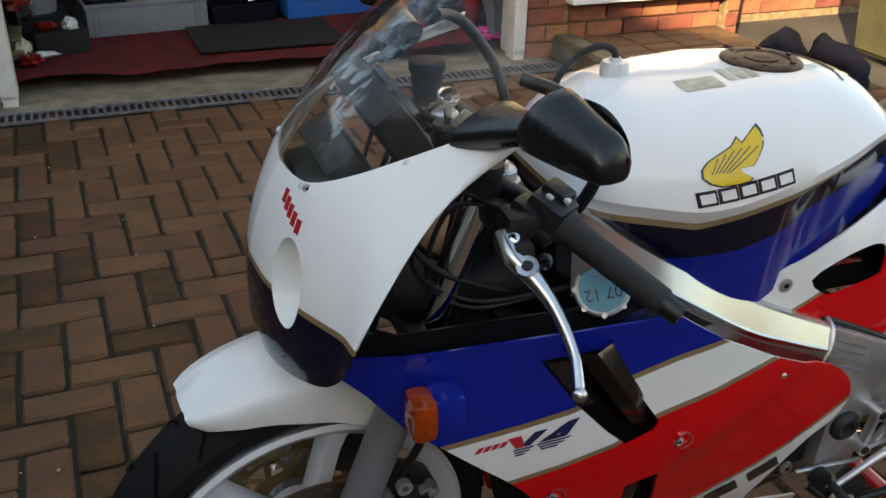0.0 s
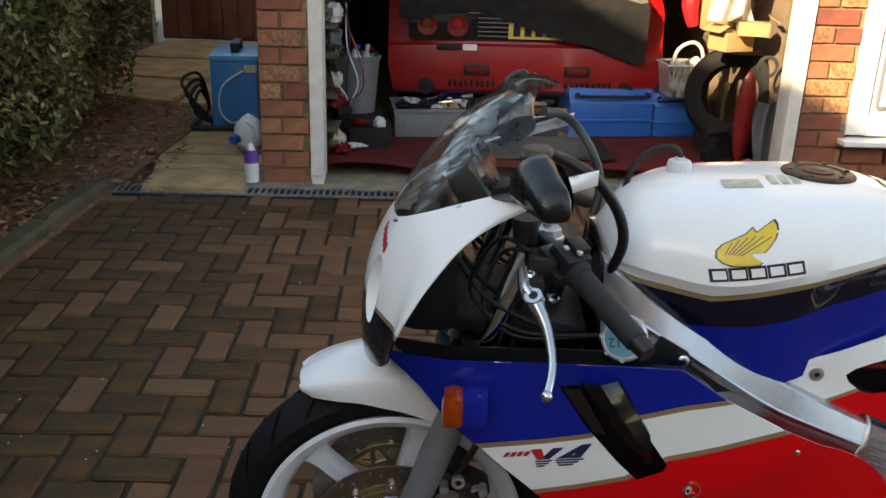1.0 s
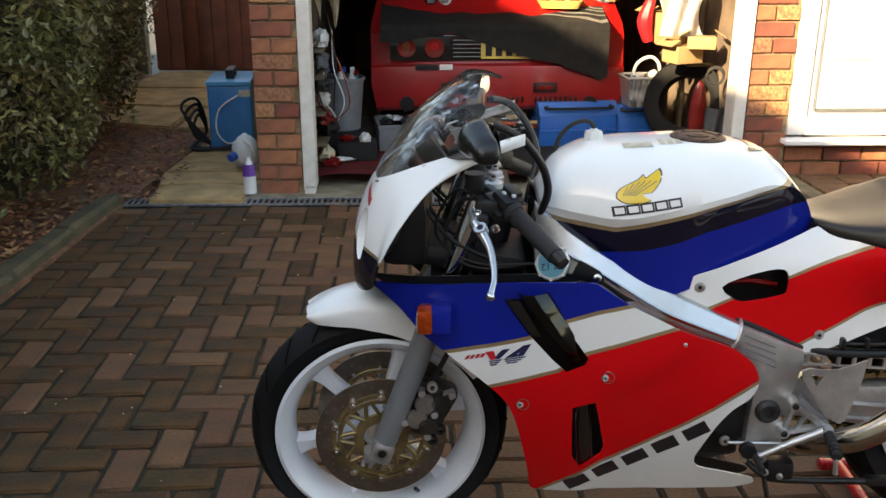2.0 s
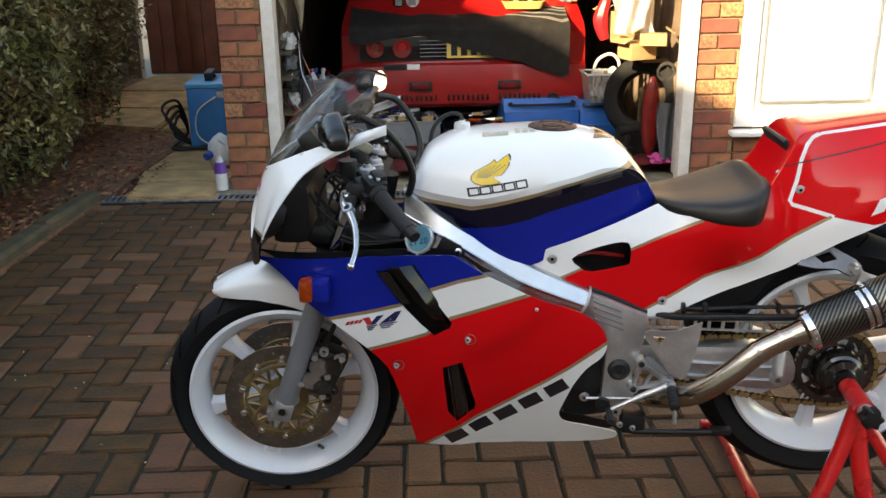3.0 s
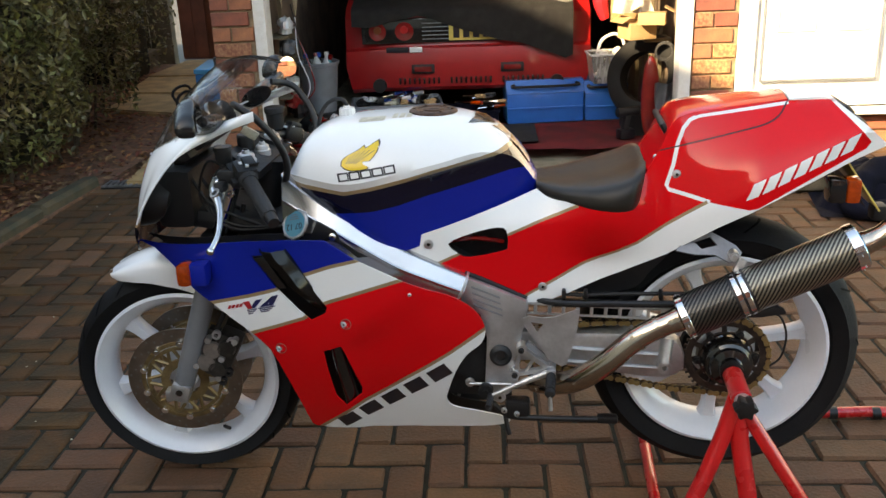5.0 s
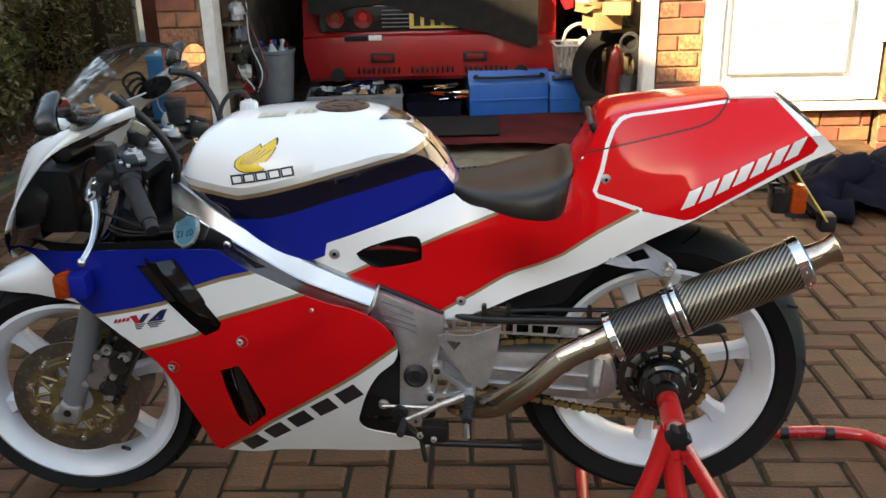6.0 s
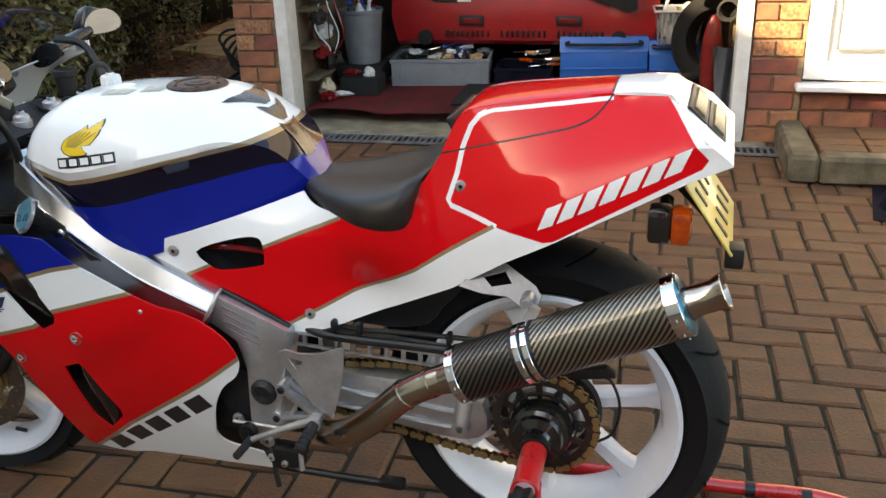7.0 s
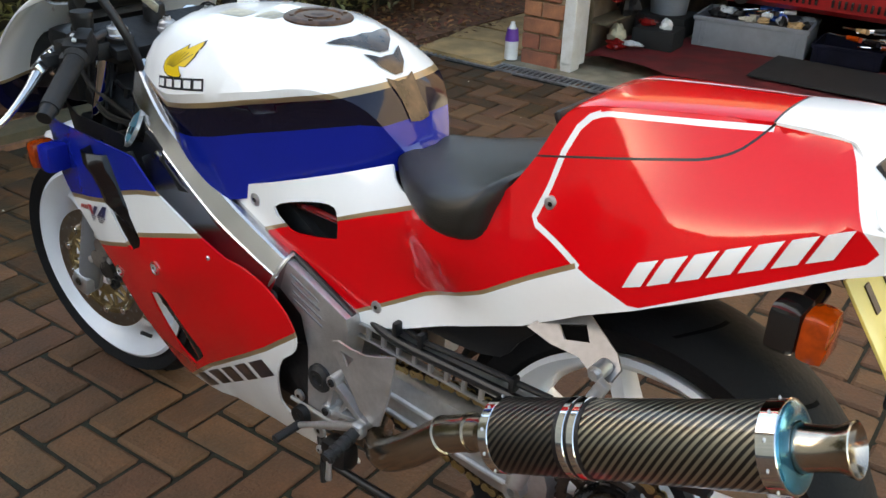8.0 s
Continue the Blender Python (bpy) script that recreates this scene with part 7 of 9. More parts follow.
# chain
def chain():
    c, r1, c2, r2 = Vector((1.352, 0.403)), 0.098, Vector((0.872, 0.428)), 0.038
    pts = []
    for a in np.linspace(radians(92), radians(-92), 30):
        pts.append(c + r1 * Vector((math.cos(a), math.sin(a))))
    sag = [c + Vector((-0.006, -r1)), Vector((1.30, 0.311)), Vector((1.22, 0.318)), Vector((1.106, 0.339)), Vector((0.95, 0.370)), c2 + Vector((0, -r2))]
    pts += smooth(sag, 10)[1:]
    for a in np.linspace(radians(-95), radians(-265), 10):
        pts.append(c2 + r2 * Vector((math.cos(a), math.sin(a))))
    pts += smooth([c2 + Vector((0, r2)), Vector((1.05, 0.487)), Vector((1.15, 0.489)), c + Vector((0, r1))], 24)[1:]
    ls = [0.0]
    for a, q in zip(pts, pts[1:]):
        ls.append(ls[-1] + (q - a).length)
    pitch = 0.0159
    n = int(ls[-1] / pitch)
    b2 = bmesh.new()
    outer = [(0, 0.0044)] + [(-0.0079 + 0.0062 * math.cos(t), 0.0070 * math.sin(t)) for t in np.linspace(math.pi / 2, 1.5 * math.pi, 6)] + [(0, -0.0044)] + [(0.0079 + 0.0062 * math.cos(t), 0.0070 * math.sin(t)) for t in np.linspace(-math.pi / 2, math.pi / 2, 6)]
    for y in (-0.0075, 0.0055):
        add_prism(b2, outer, y, y + 0.002)
    for x in (-0.008, 0.008):
        add_cyl(b2, (x, -0.009, 0), (x, 0.009, 0), 0.0032, n=8)
    out_me = mesh_of("chain_link", b2, M_CHAIN)
    b2 = bmesh.new()
    inner = [(x * 0.95, z * 0.86) for x, z in outer]
    for y in (-0.0050, 0.0030):
        add_prism(b2, inner, y, y + 0.002)
    for x in (-0.008, 0.008):
        add_cyl(b2, (x, -0.004, 0), (x, 0.004, 0), 0.005, n=8)
    in_me = mesh_of("chain_link", b2, M_CHAINDARK)
    b2 = bmesh.new()
    add_cyl(b2, (0.872, -0.110, 0.428), (0.872, -0.100, 0.428), 0.034, n=24)
    root = part("chain", b2, M_RUST, bike, "gold drive chain")
    for k in range(n):
        d = k * pitch
        p = [float(np.interp(d, ls, [q[i] for q in pts])) for i in (0, 1)]
        q = [float(np.interp(d + 0.008, ls, [w[i] for w in pts])) for i in (0, 1)]
        o = new("chain_link", out_me if k % 2 else in_me)
        o.parent = root
        o.matrix_local = Matrix.Translation((p[0], -0.105, p[1])) @ Matrix.Rotation(-math.atan2(q[1] - p[1], q[0] - p[0]), 4, "Y")


chain()
# slotted chain guard
b = bmesh.new()
g0, g1 = Vector((0.872, -0.135, 0.537)), Vector((1.262, -0.135, 0.521))
d = (g1 - g0).normalized()
up = Vector((-d.z, 0, d.x))
q = Euler((0, -math.atan2(d.z, d.x), 0)).to_matrix()
for o in (-0.012, 0.012):
    add_box(b, (g0 + g1) / 2 + up * o, ((g1 - g0).length, 0.008, 0.005), 0.002, q)
for k in range(13):
    add_box(b, g0.lerp(g1, k / 12), (0.008, 0.007, 0.022), 0.002, q)
add_box(b, (g0 + g1) / 2 + up * 0.014 + Vector((0, 0.02, 0)), ((g1 - g0).length, 0.034, 0.003), 0.001, q)
part("chain_guard", b, M_CASTALU, bike, "slotted aluminium chain guard", 30)
b = bmesh.new()
add_tube(b, [(0.87, -0.11, 0.562), (0.95, -0.138, 0.552), (1.1, -0.142, 0.552), (1.27, -0.14, 0.552)], 0.0085, 10, 5)
part("hose_run", b, M_BLACK, bike, "black hose above the chain guard")
b = bmesh.new()
add_tube(b, [(0.90, -0.10, 0.590), (0.96, -0.12, 0.570), (1.024, -0.138, 0.572), (1.09, -0.140, 0.576), (1.25, -0.135, 0.576)], 0.0050, 8, 5)
part("brake_line", b, M_CABLE, bike)
for x in (0.97, 1.02, 1.19):
    b = bmesh.new()
    add_box(b, (x, -0.14, 0.575), (0.010, 0.018, 0.024), 0.004)
    part("hose_clip", b, M_BLACK, bike)

# rear mudguard and undertray
b = bmesh.new()
rows = []
for a in np.linspace(radians(38), radians(168), 26):
    r = 0.348
    rows.append([(1.352 + (r - 0.03 * abs(y / 0.09) ** 3) * math.cos(a), y, 0.396 + (r - 0.03 * abs(y / 0.09) ** 3) * math.sin(a)) for y in np.linspace(-0.088, 0.088, 11)])
add_loft(b, [r for r in rows if r[5][0] < 1.16])
bmesh.ops.solidify(b, geom=b.faces[:], thickness=0.004)
hugger = part("rear_hugger", b, M_BLACK, bike, "black hugger over the rear tyre", 50)
for s in (-1, 1):
    b = bmesh.new()
    skirt = smooth([(0.93, 0.575), (0.95, 0.63), (1.04, 0.685), (1.13, 0.715), (1.20, 0.735), (1.235, 0.70), (1.205, 0.655), (1.165, 0.612), (1.135, 0.575), (1.05, 0.562)], 2, True)
    y0, y1 = sorted((s * 0.100, s * 0.094))
    add_prism(b, [tuple(p) for p in skirt], y0, y1, bevel=0.002)
    part("hugger_side", b, M_BLACK, hugger, "black hugger side panel")
b = bmesh.new()
add_loft(b, [[(x, y, z) for y in (-0.12, 0, 0.12)] for x, z in ((1.0, 0.66), (1.12, 0.715), (1.25, 0.76), (1.40, 0.83), (1.55, 0.895), (1.62, 0.915))])
bmesh.ops.solidify(b, geom=b.faces[:], thickness=0.02)
part("undertray", b, M_BLACK, bike, "black undertray beneath the tail")
# number plate on its hanger, characters as bars
b = bmesh.new()
add_box(b, (0, 0, 0), (0.004, 0.25, 0.135), 0.0015)
bmesh.ops.transform(b, matrix=Matrix.Translation((1.612, 0, 0.824)) @ Matrix.Rotation(radians(-35), 4, "Y"), verts=b.verts[:])
plate = part("number_plate", b, M_PLATE, bike, "yellow rear number plate with plain dark bars")
for r in range(2):
    for k in range(4):
        b = bmesh.new()
        add_box(b, (0.003, -0.085 + 0.055 * k, 0.03 - 0.06 * r), (0.002, 0.013, 0.034), 0)
        bmesh.ops.transform(b, matrix=Matrix.Translation((1.612, 0, 0.824)) @ Matrix.Rotation(radians(-35), 4, "Y"), verts=b.verts[:])
        part("plate_bar", b, M_RUST, plate)
b = bmesh.new()
add_loft(b, [[(x, y, z) for y in (-0.085, 0.085)] for x, z in ((1.50, 0.86), (1.56, 0.86), (1.60, 0.82), (1.635, 0.765))])
bmesh.ops.solidify(b, geom=b.faces[:], thickness=0.008)
part("plate_hanger", b, M_BLACK, bike, "black number plate hanger")
b = bmesh.new()
add_box(b, (1.655, -0.10, 0.762), (0.030, 0.04, 0.035), 0.006)
part("reflector", b, M_BLACK, bike, "black block at the foot of the plate")
for s in (-1, 1):
    b = bmesh.new()
    add_box(b, (1.540, s * 0.165, 0.832), (0.036, 0.05, 0.054), 0.010)
    add_cyl(b, (1.545, s * 0.09, 0.842), (1.545, s * 0.15, 0.835), 0.012, n=14)
    ind = part("rear_indicator_body", b, M_GLOSSBLACK, bike, "black rear indicator body")
    b = bmesh.new()
    add_box(b, (1.572, s * 0.166, 0.832), (0.032, 0.05, 0.054), 0.011)
    part("rear_indicator_lens", b, M_AMBER, ind, "amber rear indicator lens")

# footrest hanger, heel guard, pedal
b = bmesh.new()
HEEL = [(0.876, 0.534), (0.890, 0.540), (0.918, 0.536), (0.948, 0.538), (1.006, 0.558), (1.002, 0.52), (0.995, 0.480), (0.977, 0.418), (0.965, 0.413), (0.935, 0.430), (0.912, 0.468), (0.878, 0.516)]
hp = flat(HEEL, 0.05)
for hole in ([(0.893, 0.525), (0.924, 0.521), (0.909, 0.500)],):
    for i in range(3):
        cut_segment(hp, hole[i], hole[(i + 1) % 3])
    bmesh.ops.delete(hp, geom=[f for f in hp.faces if inside(f.calc_center_median().x, f.calc_center_median().z, hole)], context="FACES")
finish_sheet(hp, lambda x, z: -0.190 + 0.10 * max(0, x - 0.97), 0.004)
part("heel_guard", hp, M_CASTALU, bike, "satin aluminium heel guard", 30)
b.free()
TRUSS = [Vector((0.872, 0.452)), Vector((0.856, 0.387)), Vector((0.940, 0.402))]


def strut(bm, p, q2, w, y0, y1):
    n = (q2 - p).normalized().orthogonal() * (w / 2)
    add_prism(bm, [tuple(p + n), tuple(q2 + n), tuple(q2 - n), tuple(p - n)], y0, y1, bevel=0.0015)


b = bmesh.new()
strut(b, TRUSS[0], TRUSS[1], 0.009, -0.186, -0.172)
strut(b, TRUSS[1], TRUSS[2], 0.010, -0.187, -0.171)
strut(b, TRUSS[0], TRUSS[2], 0.012, -0.189, -0.173)
strut(b, TRUSS[0].lerp(TRUSS[2], 0.45), TRUSS[1].lerp(TRUSS[2], 0.30), 0.007, -0.184, -0.174)
for p in TRUSS:
    add_cyl(b, (p.x, -0.160, p.y), (p.x, -0.190, p.y), 0.013, 0.0115, 20)
hang = part("footrest_hanger", b, M_CASTALU, bike, "openwork cast alloy footrest hanger", 25)
for p in TRUSS[:2]:
    screw((p.x, -0.191, p.y), 0.0075, hang, name="hanger_bolt", m=M_DARK)
# grey heel rail from the hanger up to the guard
b = bmesh.new()
strut(b, Vector((0.884, 0.462)), Vector((0.945, 0.408)), 0.013, -0.172, -0.162)
part("heel_rail", b, M_FORK, hang, "dull grey rail behind the hanger")
b = bmesh.new()
add_box(b, (0.941, -0.198, 0.398), (0.022, 0.022, 0.026), 0.006)
part("footrest_pivot", b, M_CASTALU, hang)
b = bmesh.new()
add_cyl(b, (0.941, -0.204, 0.398), (0.938, -0.268, 0.380), 0.0105, 0.0098, 16)
for k in range(5):
    t = 0.2 + 0.17 * k
    p = Vector((0.941, -0.204, 0.398)).lerp(Vector((0.938, -0.268, 0.380)), t)
    add_cyl(b, p, p + Vector((0, -0.005, -0.0014)), 0.0118, n=16)
part("footrest", b, M_GRIP, bike, "ribbed black rubber footrest")
b = bmesh.new()
add_cyl(b, (0.938, -0.262, 0.378), (0.940, -0.266, 0.340), 0.0042, 0.0055, 12)
part("hero_peg", b, M_CASTALU, bike, "metal feeler under the footrest")
b = bmesh.new()
add_tube(b, [(0.936, -0.196, 0.400), (0.88, -0.198, 0.376), (0.838, -0.200, 0.356), (0.802, -0.202, 0.338)], 0.0065, 12, 5, radii=(0.0095, 0.0075, 0.006, 0.006))
ped = part("gear_pedal", b, M_CASTALU, bike, "bare alloy gear pedal")
b = bmesh.new()
add_lathe(b, [(-0.190, 0.005), (-0.190, 0.017), (-0.176, 0.018), (-0.176, 0.005)], (0.787, 0, 0.342), 24)
add_cyl(b, (0.787, -0.192, 0.342), (0.787, -0.176, 0.342), 0.006, n=12)
part("shift_boss", b, M_DARK, ped, "dark round boss of the gear linkage")
b = bmesh.new()
add_cyl(b, (0.800, -0.198, 0.337), (0.797, -0.252, 0.334), 0.008, n=14)
part("pedal_rubber", b, M_GRIP, ped)
b = bmesh.new()
add_cyl(b, (0.748, -0.168, 0.352), (0.868, -0.176, 0.356), 0.0038, n=10)
part("gear_linkage", b, M_CASTALU, bike, "thin bright gear linkage rod")
b = bmesh.new()
add_tube(b, [(0.80, -0.15, 0.295), (0.84, -0.175, 0.272), (0.92, -0.178, 0.268), (1.08, -0.168, 0.262)], 0.0075, 10, 5)
add_tube(b, [(0.83, -0.17, 0.285), (0.836, -0.18, 0.25), (0.842, -0.185, 0.225)], 0.006, 8, 4)
add_box(b, (0.862, -0.165, 0.288), (0.06, 0.04, 0.05), 0.012)
add_box(b, (1.075, -0.167, 0.264), (0.05, 0.024, 0.018), 0.006)
part("side_stand", b, M_BLACK, bike, "black folded side stand", 40)
for x, y, z, r in ((0.747, -0.150, 0.345, 0.012), (0.82, -0.172, 0.318, 0.014), (0.83, -0.182, 0.288, 0.008), (0.86, -0.188, 0.282, 0.007), (0.80, -0.152, 0.30, 0.009)):
    screw((x, y, z), r, bike, name="engine_bolt", m=M_CASTALU)

# exhaust
CA, CB = Vector((1.228, -0.218, 0.552)), Vector((1.588, -0.212, 0.722))
AX = (CB - CA).normalized()


def on_axis(name, prof, material, parent, label="", n=64, closed=False):
    b2 = bmesh.new()
    add_lathe(b2, prof, (0, 0, 0), n, axis="z", closed=closed)
    bmesh.ops.recalc_face_normals(b2, faces=b2.faces[:])
    o = part(name, b2, material, parent, label, 30)
    o.matrix_world = Matrix.Translation(CA) @ AX.to_track_quat("Z", "Y").to_matrix().to_4x4()
    return o


LEN = (CB - CA).length
can = on_axis("silencer", [(0.012, 0.047), (0.012, 0.0495), (LEN - 0.012, 0.0495), (LEN - 0.012, 0.047)], M_CARBON, bike, "carbon-fibre silencer can")
o = on_axis("silencer_sleeve", [(0.014, 0.0494), (0.014, 0.0499), (0.122, 0.0499), (0.122, 0.0494)], M_MATTCARBON, None, "matt dark carbon front sleeve")
o.parent = bike
for name, z0, z1, r, m, lb in (("front_band", 0.0, 0.016, 0.0512, M_CHROME, "bright rivetted band"), ("strap", 0.125, 0.136, 0.0518, M_CHROME, "bright silencer strap"), ("strap", 0.141, 0.152, 0.0518, M_CHROME, ""),
                               ("rear_band", LEN - 0.022, LEN, 0.0512, M_CHROME, "bright rivetted band")):
    o = on_axis(name, [(z0, 0.046), (z0, r - 0.001), (z0 + 0.001, r), (z1 - 0.001, r), (z1, r - 0.001), (z1, 0.046)], m, None, lb)
    o.parent = bike
o = on_axis("strap_rubber", [(0.119, 0.0498), (0.119, 0.0507), (0.158, 0.0507), (0.158, 0.0498)], M_BLACK, None)
o.parent = bike
o = on_axis("end_cap", [(LEN - 0.002, 0.050), (LEN + 0.002, 0.047), (LEN + 0.006, 0.034), (LEN + 0.005, 0.028)], M_TITAN, None, "blued steel end cap")
o.parent = bike
o = on_axis("outlet", [(LEN - 0.02, 0.024), (LEN + 0.004, 0.027), (LEN + 0.024, 0.024), (LEN + 0.046, 0.0242), (LEN + 0.056, 0.0285), (LEN + 0.062, 0.0300), (LEN + 0.063, 0.028), (LEN + 0.05, 0.021), (LEN - 0.02, 0.019)], M_STEEL, None, "flared stainless outlet")
o.parent = bike
o = on_axis("inlet_cone", [(-0.030, 0.026), (-0.004, 0.030), (0.0, 0.046), (0.006, 0.0495)], M_STEEL, None)
o.parent = bike
for k in range(10):
    for z in (0.008, LEN - 0.011):
        b = bmesh.new()
        a = 2 * math.pi * k / 10
        add_ball(b, (0.0512 * math.cos(a), 0.0512 * math.sin(a), z), (0.0028, 0.0028, 0.0014), 6)
        part("rivet", b, M_CASTALU, can)
b = bmesh.new()
add_tube(b, [(0.90, -0.10, 0.322), (0.945, -0.155, 0.348), (1.005, -0.200, 0.386), (1.068, -0.217, 0.440), (1.135, -0.219, 0.503), (1.210, -0.218, 0.545)], 0.027, 24, 8, radii=(0.024, 0.026, 0.0275, 0.0275, 0.0265, 0.0255))
pipe = part("link_pipe", b, M_STEEL, bike, "browned stainless exhaust link pipe", 60)
for p0, p1, r in (((1.128, -0.2190, 0.497), (1.134, -0.2190, 0.5025), 0.0285), ((1.176, -0.2188, 0.5285), (1.182, -0.2188, 0.532), 0.028)):
    b = bmesh.new()
    add_cyl(b, p0, p1, r, n=32)
    part("pipe_collar", b, M_STEEL, pipe)
# silencer hanger
b = bmesh.new()
HANG = [(1.215, 0.690), (1.243, 0.716), (1.289, 0.728), (1.322, 0.712), (1.346, 0.700), (1.358, 0.687), (1.352, 0.672), (1.330, 0.668), (1.300, 0.682), (1.256, 0.683)]
hp = flat(HANG, 0.03)
hole = [(1.256, 0.706), (1.292, 0.716), (1.306, 0.700), (1.272, 0.693)]
for i in range(4):
    cut_segment(hp, hole[i], hole[(i + 1) % 4])
bmesh.ops.delete(hp, geom=[f for f in hp.faces if inside(f.calc_center_median().x, f.calc_center_median().z, hole)], context="FACES")
finish_sheet(hp, lambda x, z: -0.130 - 0.75 * max(0, 0.73 - z), 0.006)
hanger = part("silencer_hanger", hp, mat("satin_grey_alloy", (0.27, 0.26, 0.26), 0.45, 0.8, 0, 0.12, 20), bike, "polished alloy silencer hanger", 30)
b.free()
b = bmesh.new()
add_cyl(b, (1.338, -0.165, 0.686), (1.338, -0.190, 0.686), 0.011, n=20)
add_cyl(b, (1.338, -0.190, 0.686), (1.338, -0.196, 0.686), 0.007, n=6)
add_box(b, (1.348, -0.195, 0.668), (0.018, 0.012, 0.034), 0.003, Euler((0, radians(25), 0)).to_matrix())
part("hanger_bolt", b, M_CASTALU, hanger)

# ---- paddock stand ----
stand = thing("paddock_stand", "red enamelled single-sided paddock stand on the pavers", "stand", at=Matrix())


def stand_tube(name, pts, r, steps=5, m=M_STANDRED, n=16, label=""):
    b2 = bmesh.new()
    add_tube(b2, pts, r, n, steps)
    return part(name, b2, m, stand, label)


stand_tube("pin_tube", [(1.353, -0.178, 0.400), (1.356, -0.285, 0.388)], 0.023, 1)
stand_tube("pin_collar", [(1.352, -0.165, 0.402), (1.353, -0.190, 0.399)], 0.027, 1, M_BLACK, label="black rubber collar on the pin")
stand_tube("pin_end", [(1.356, -0.285, 0.388), (1.357, -0.300, 0.386)], 0.0175, 1, M_CASTALU)
b = bmesh.new()
add_prism(b, [(1.358 + (0.0225 + 0.0035 * math.cos(6 * a)) * math.cos(a), 0.385 + (0.0225 + 0.0035 * math.cos(6 * a)) * math.sin(a)) for a in np.linspace(0, 2 * math.pi, 36, endpoint=False)], -0.330, -0.298, bevel=0.005)
part("knob", b, M_BLACK, stand, "black star knob")
stand_tube("leg", [(1.350, -0.262, 0.385), (1.318, -0.275, 0.27), (1.262, -0.30, 0.13), (1.215, -0.315, 0.03)], 0.019, 5)
stand_tube("leg", [(1.358, -0.255, 0.38), (1.362, -0.27, 0.28), (1.385, -0.30, 0.14), (1.395, -0.315, 0.03)], 0.021, 5)
stand_tube("brace", [(1.372, -0.265, 0.345), (1.45, -0.29, 0.225), (1.53, -0.305, 0.10), (1.58, -0.315, 0.03)], 0.016, 5)
stand_tube("base_tube", [(1.15, -0.315, 0.022), (1.6, -0.315, 0.022), (1.85, -0.312, 0.025), (1.98, -0.26, 0.04), (2.02, -0.12, 0.04), (2.02, 0.10, 0.035), (1.99, 0.26, 0.03), (1.89, 0.312, 0.025), (1.70, 0.305, 0.022), (1.3, 0.288, 0.022), (1.15, 0.285, 0.022)], 0.016, 6)
stand_tube("cross_tube", [(1.20, -0.315, 0.024), (1.20, 0.285, 0.024)], 0.015, 1)
for x in (1.74, 1.86):
    stand_tube("rubber_sleeve", [(x, 0.306 + 0.003 * (x > 1.8), 0.022), (x + 0.022, 0.307 + 0.003 * (x > 1.8), 0.0225)], 0.0185, 1, M_BLACK)


# ---- inside the garage, things along its front ----
def on_g(u, v, z, rz=0.0):
    return G @ pose(u, v, z, 0, 0, rz)


def crumple(c, s, amp, seed, n=16, freq=2.5):
    """A lump of cloth or sacking, folded by noise."""
    b2 = bmesh.new()
    add_ball(b2, (0, 0, 0), (1, 1, 1), n)
    for v in b2.verts:
        p = v.co.normalized()
        k = 1 + amp * (noise.noise(p * freq + Vector((seed, 0, 0))) + 0.6 * noise.ridged_multi_fractal(p * freq * 1.6 + Vector((0, seed, 0)), 1, 2, 3, 1, 2) * 0.4 - 0.3)
        v.co = Vector((p.x * s[0] * k + c[0], p.y * s[1] * k + c[1], max(p.z * s[2] * k, -s[2] * 0.75) + c[2]))
    return b2


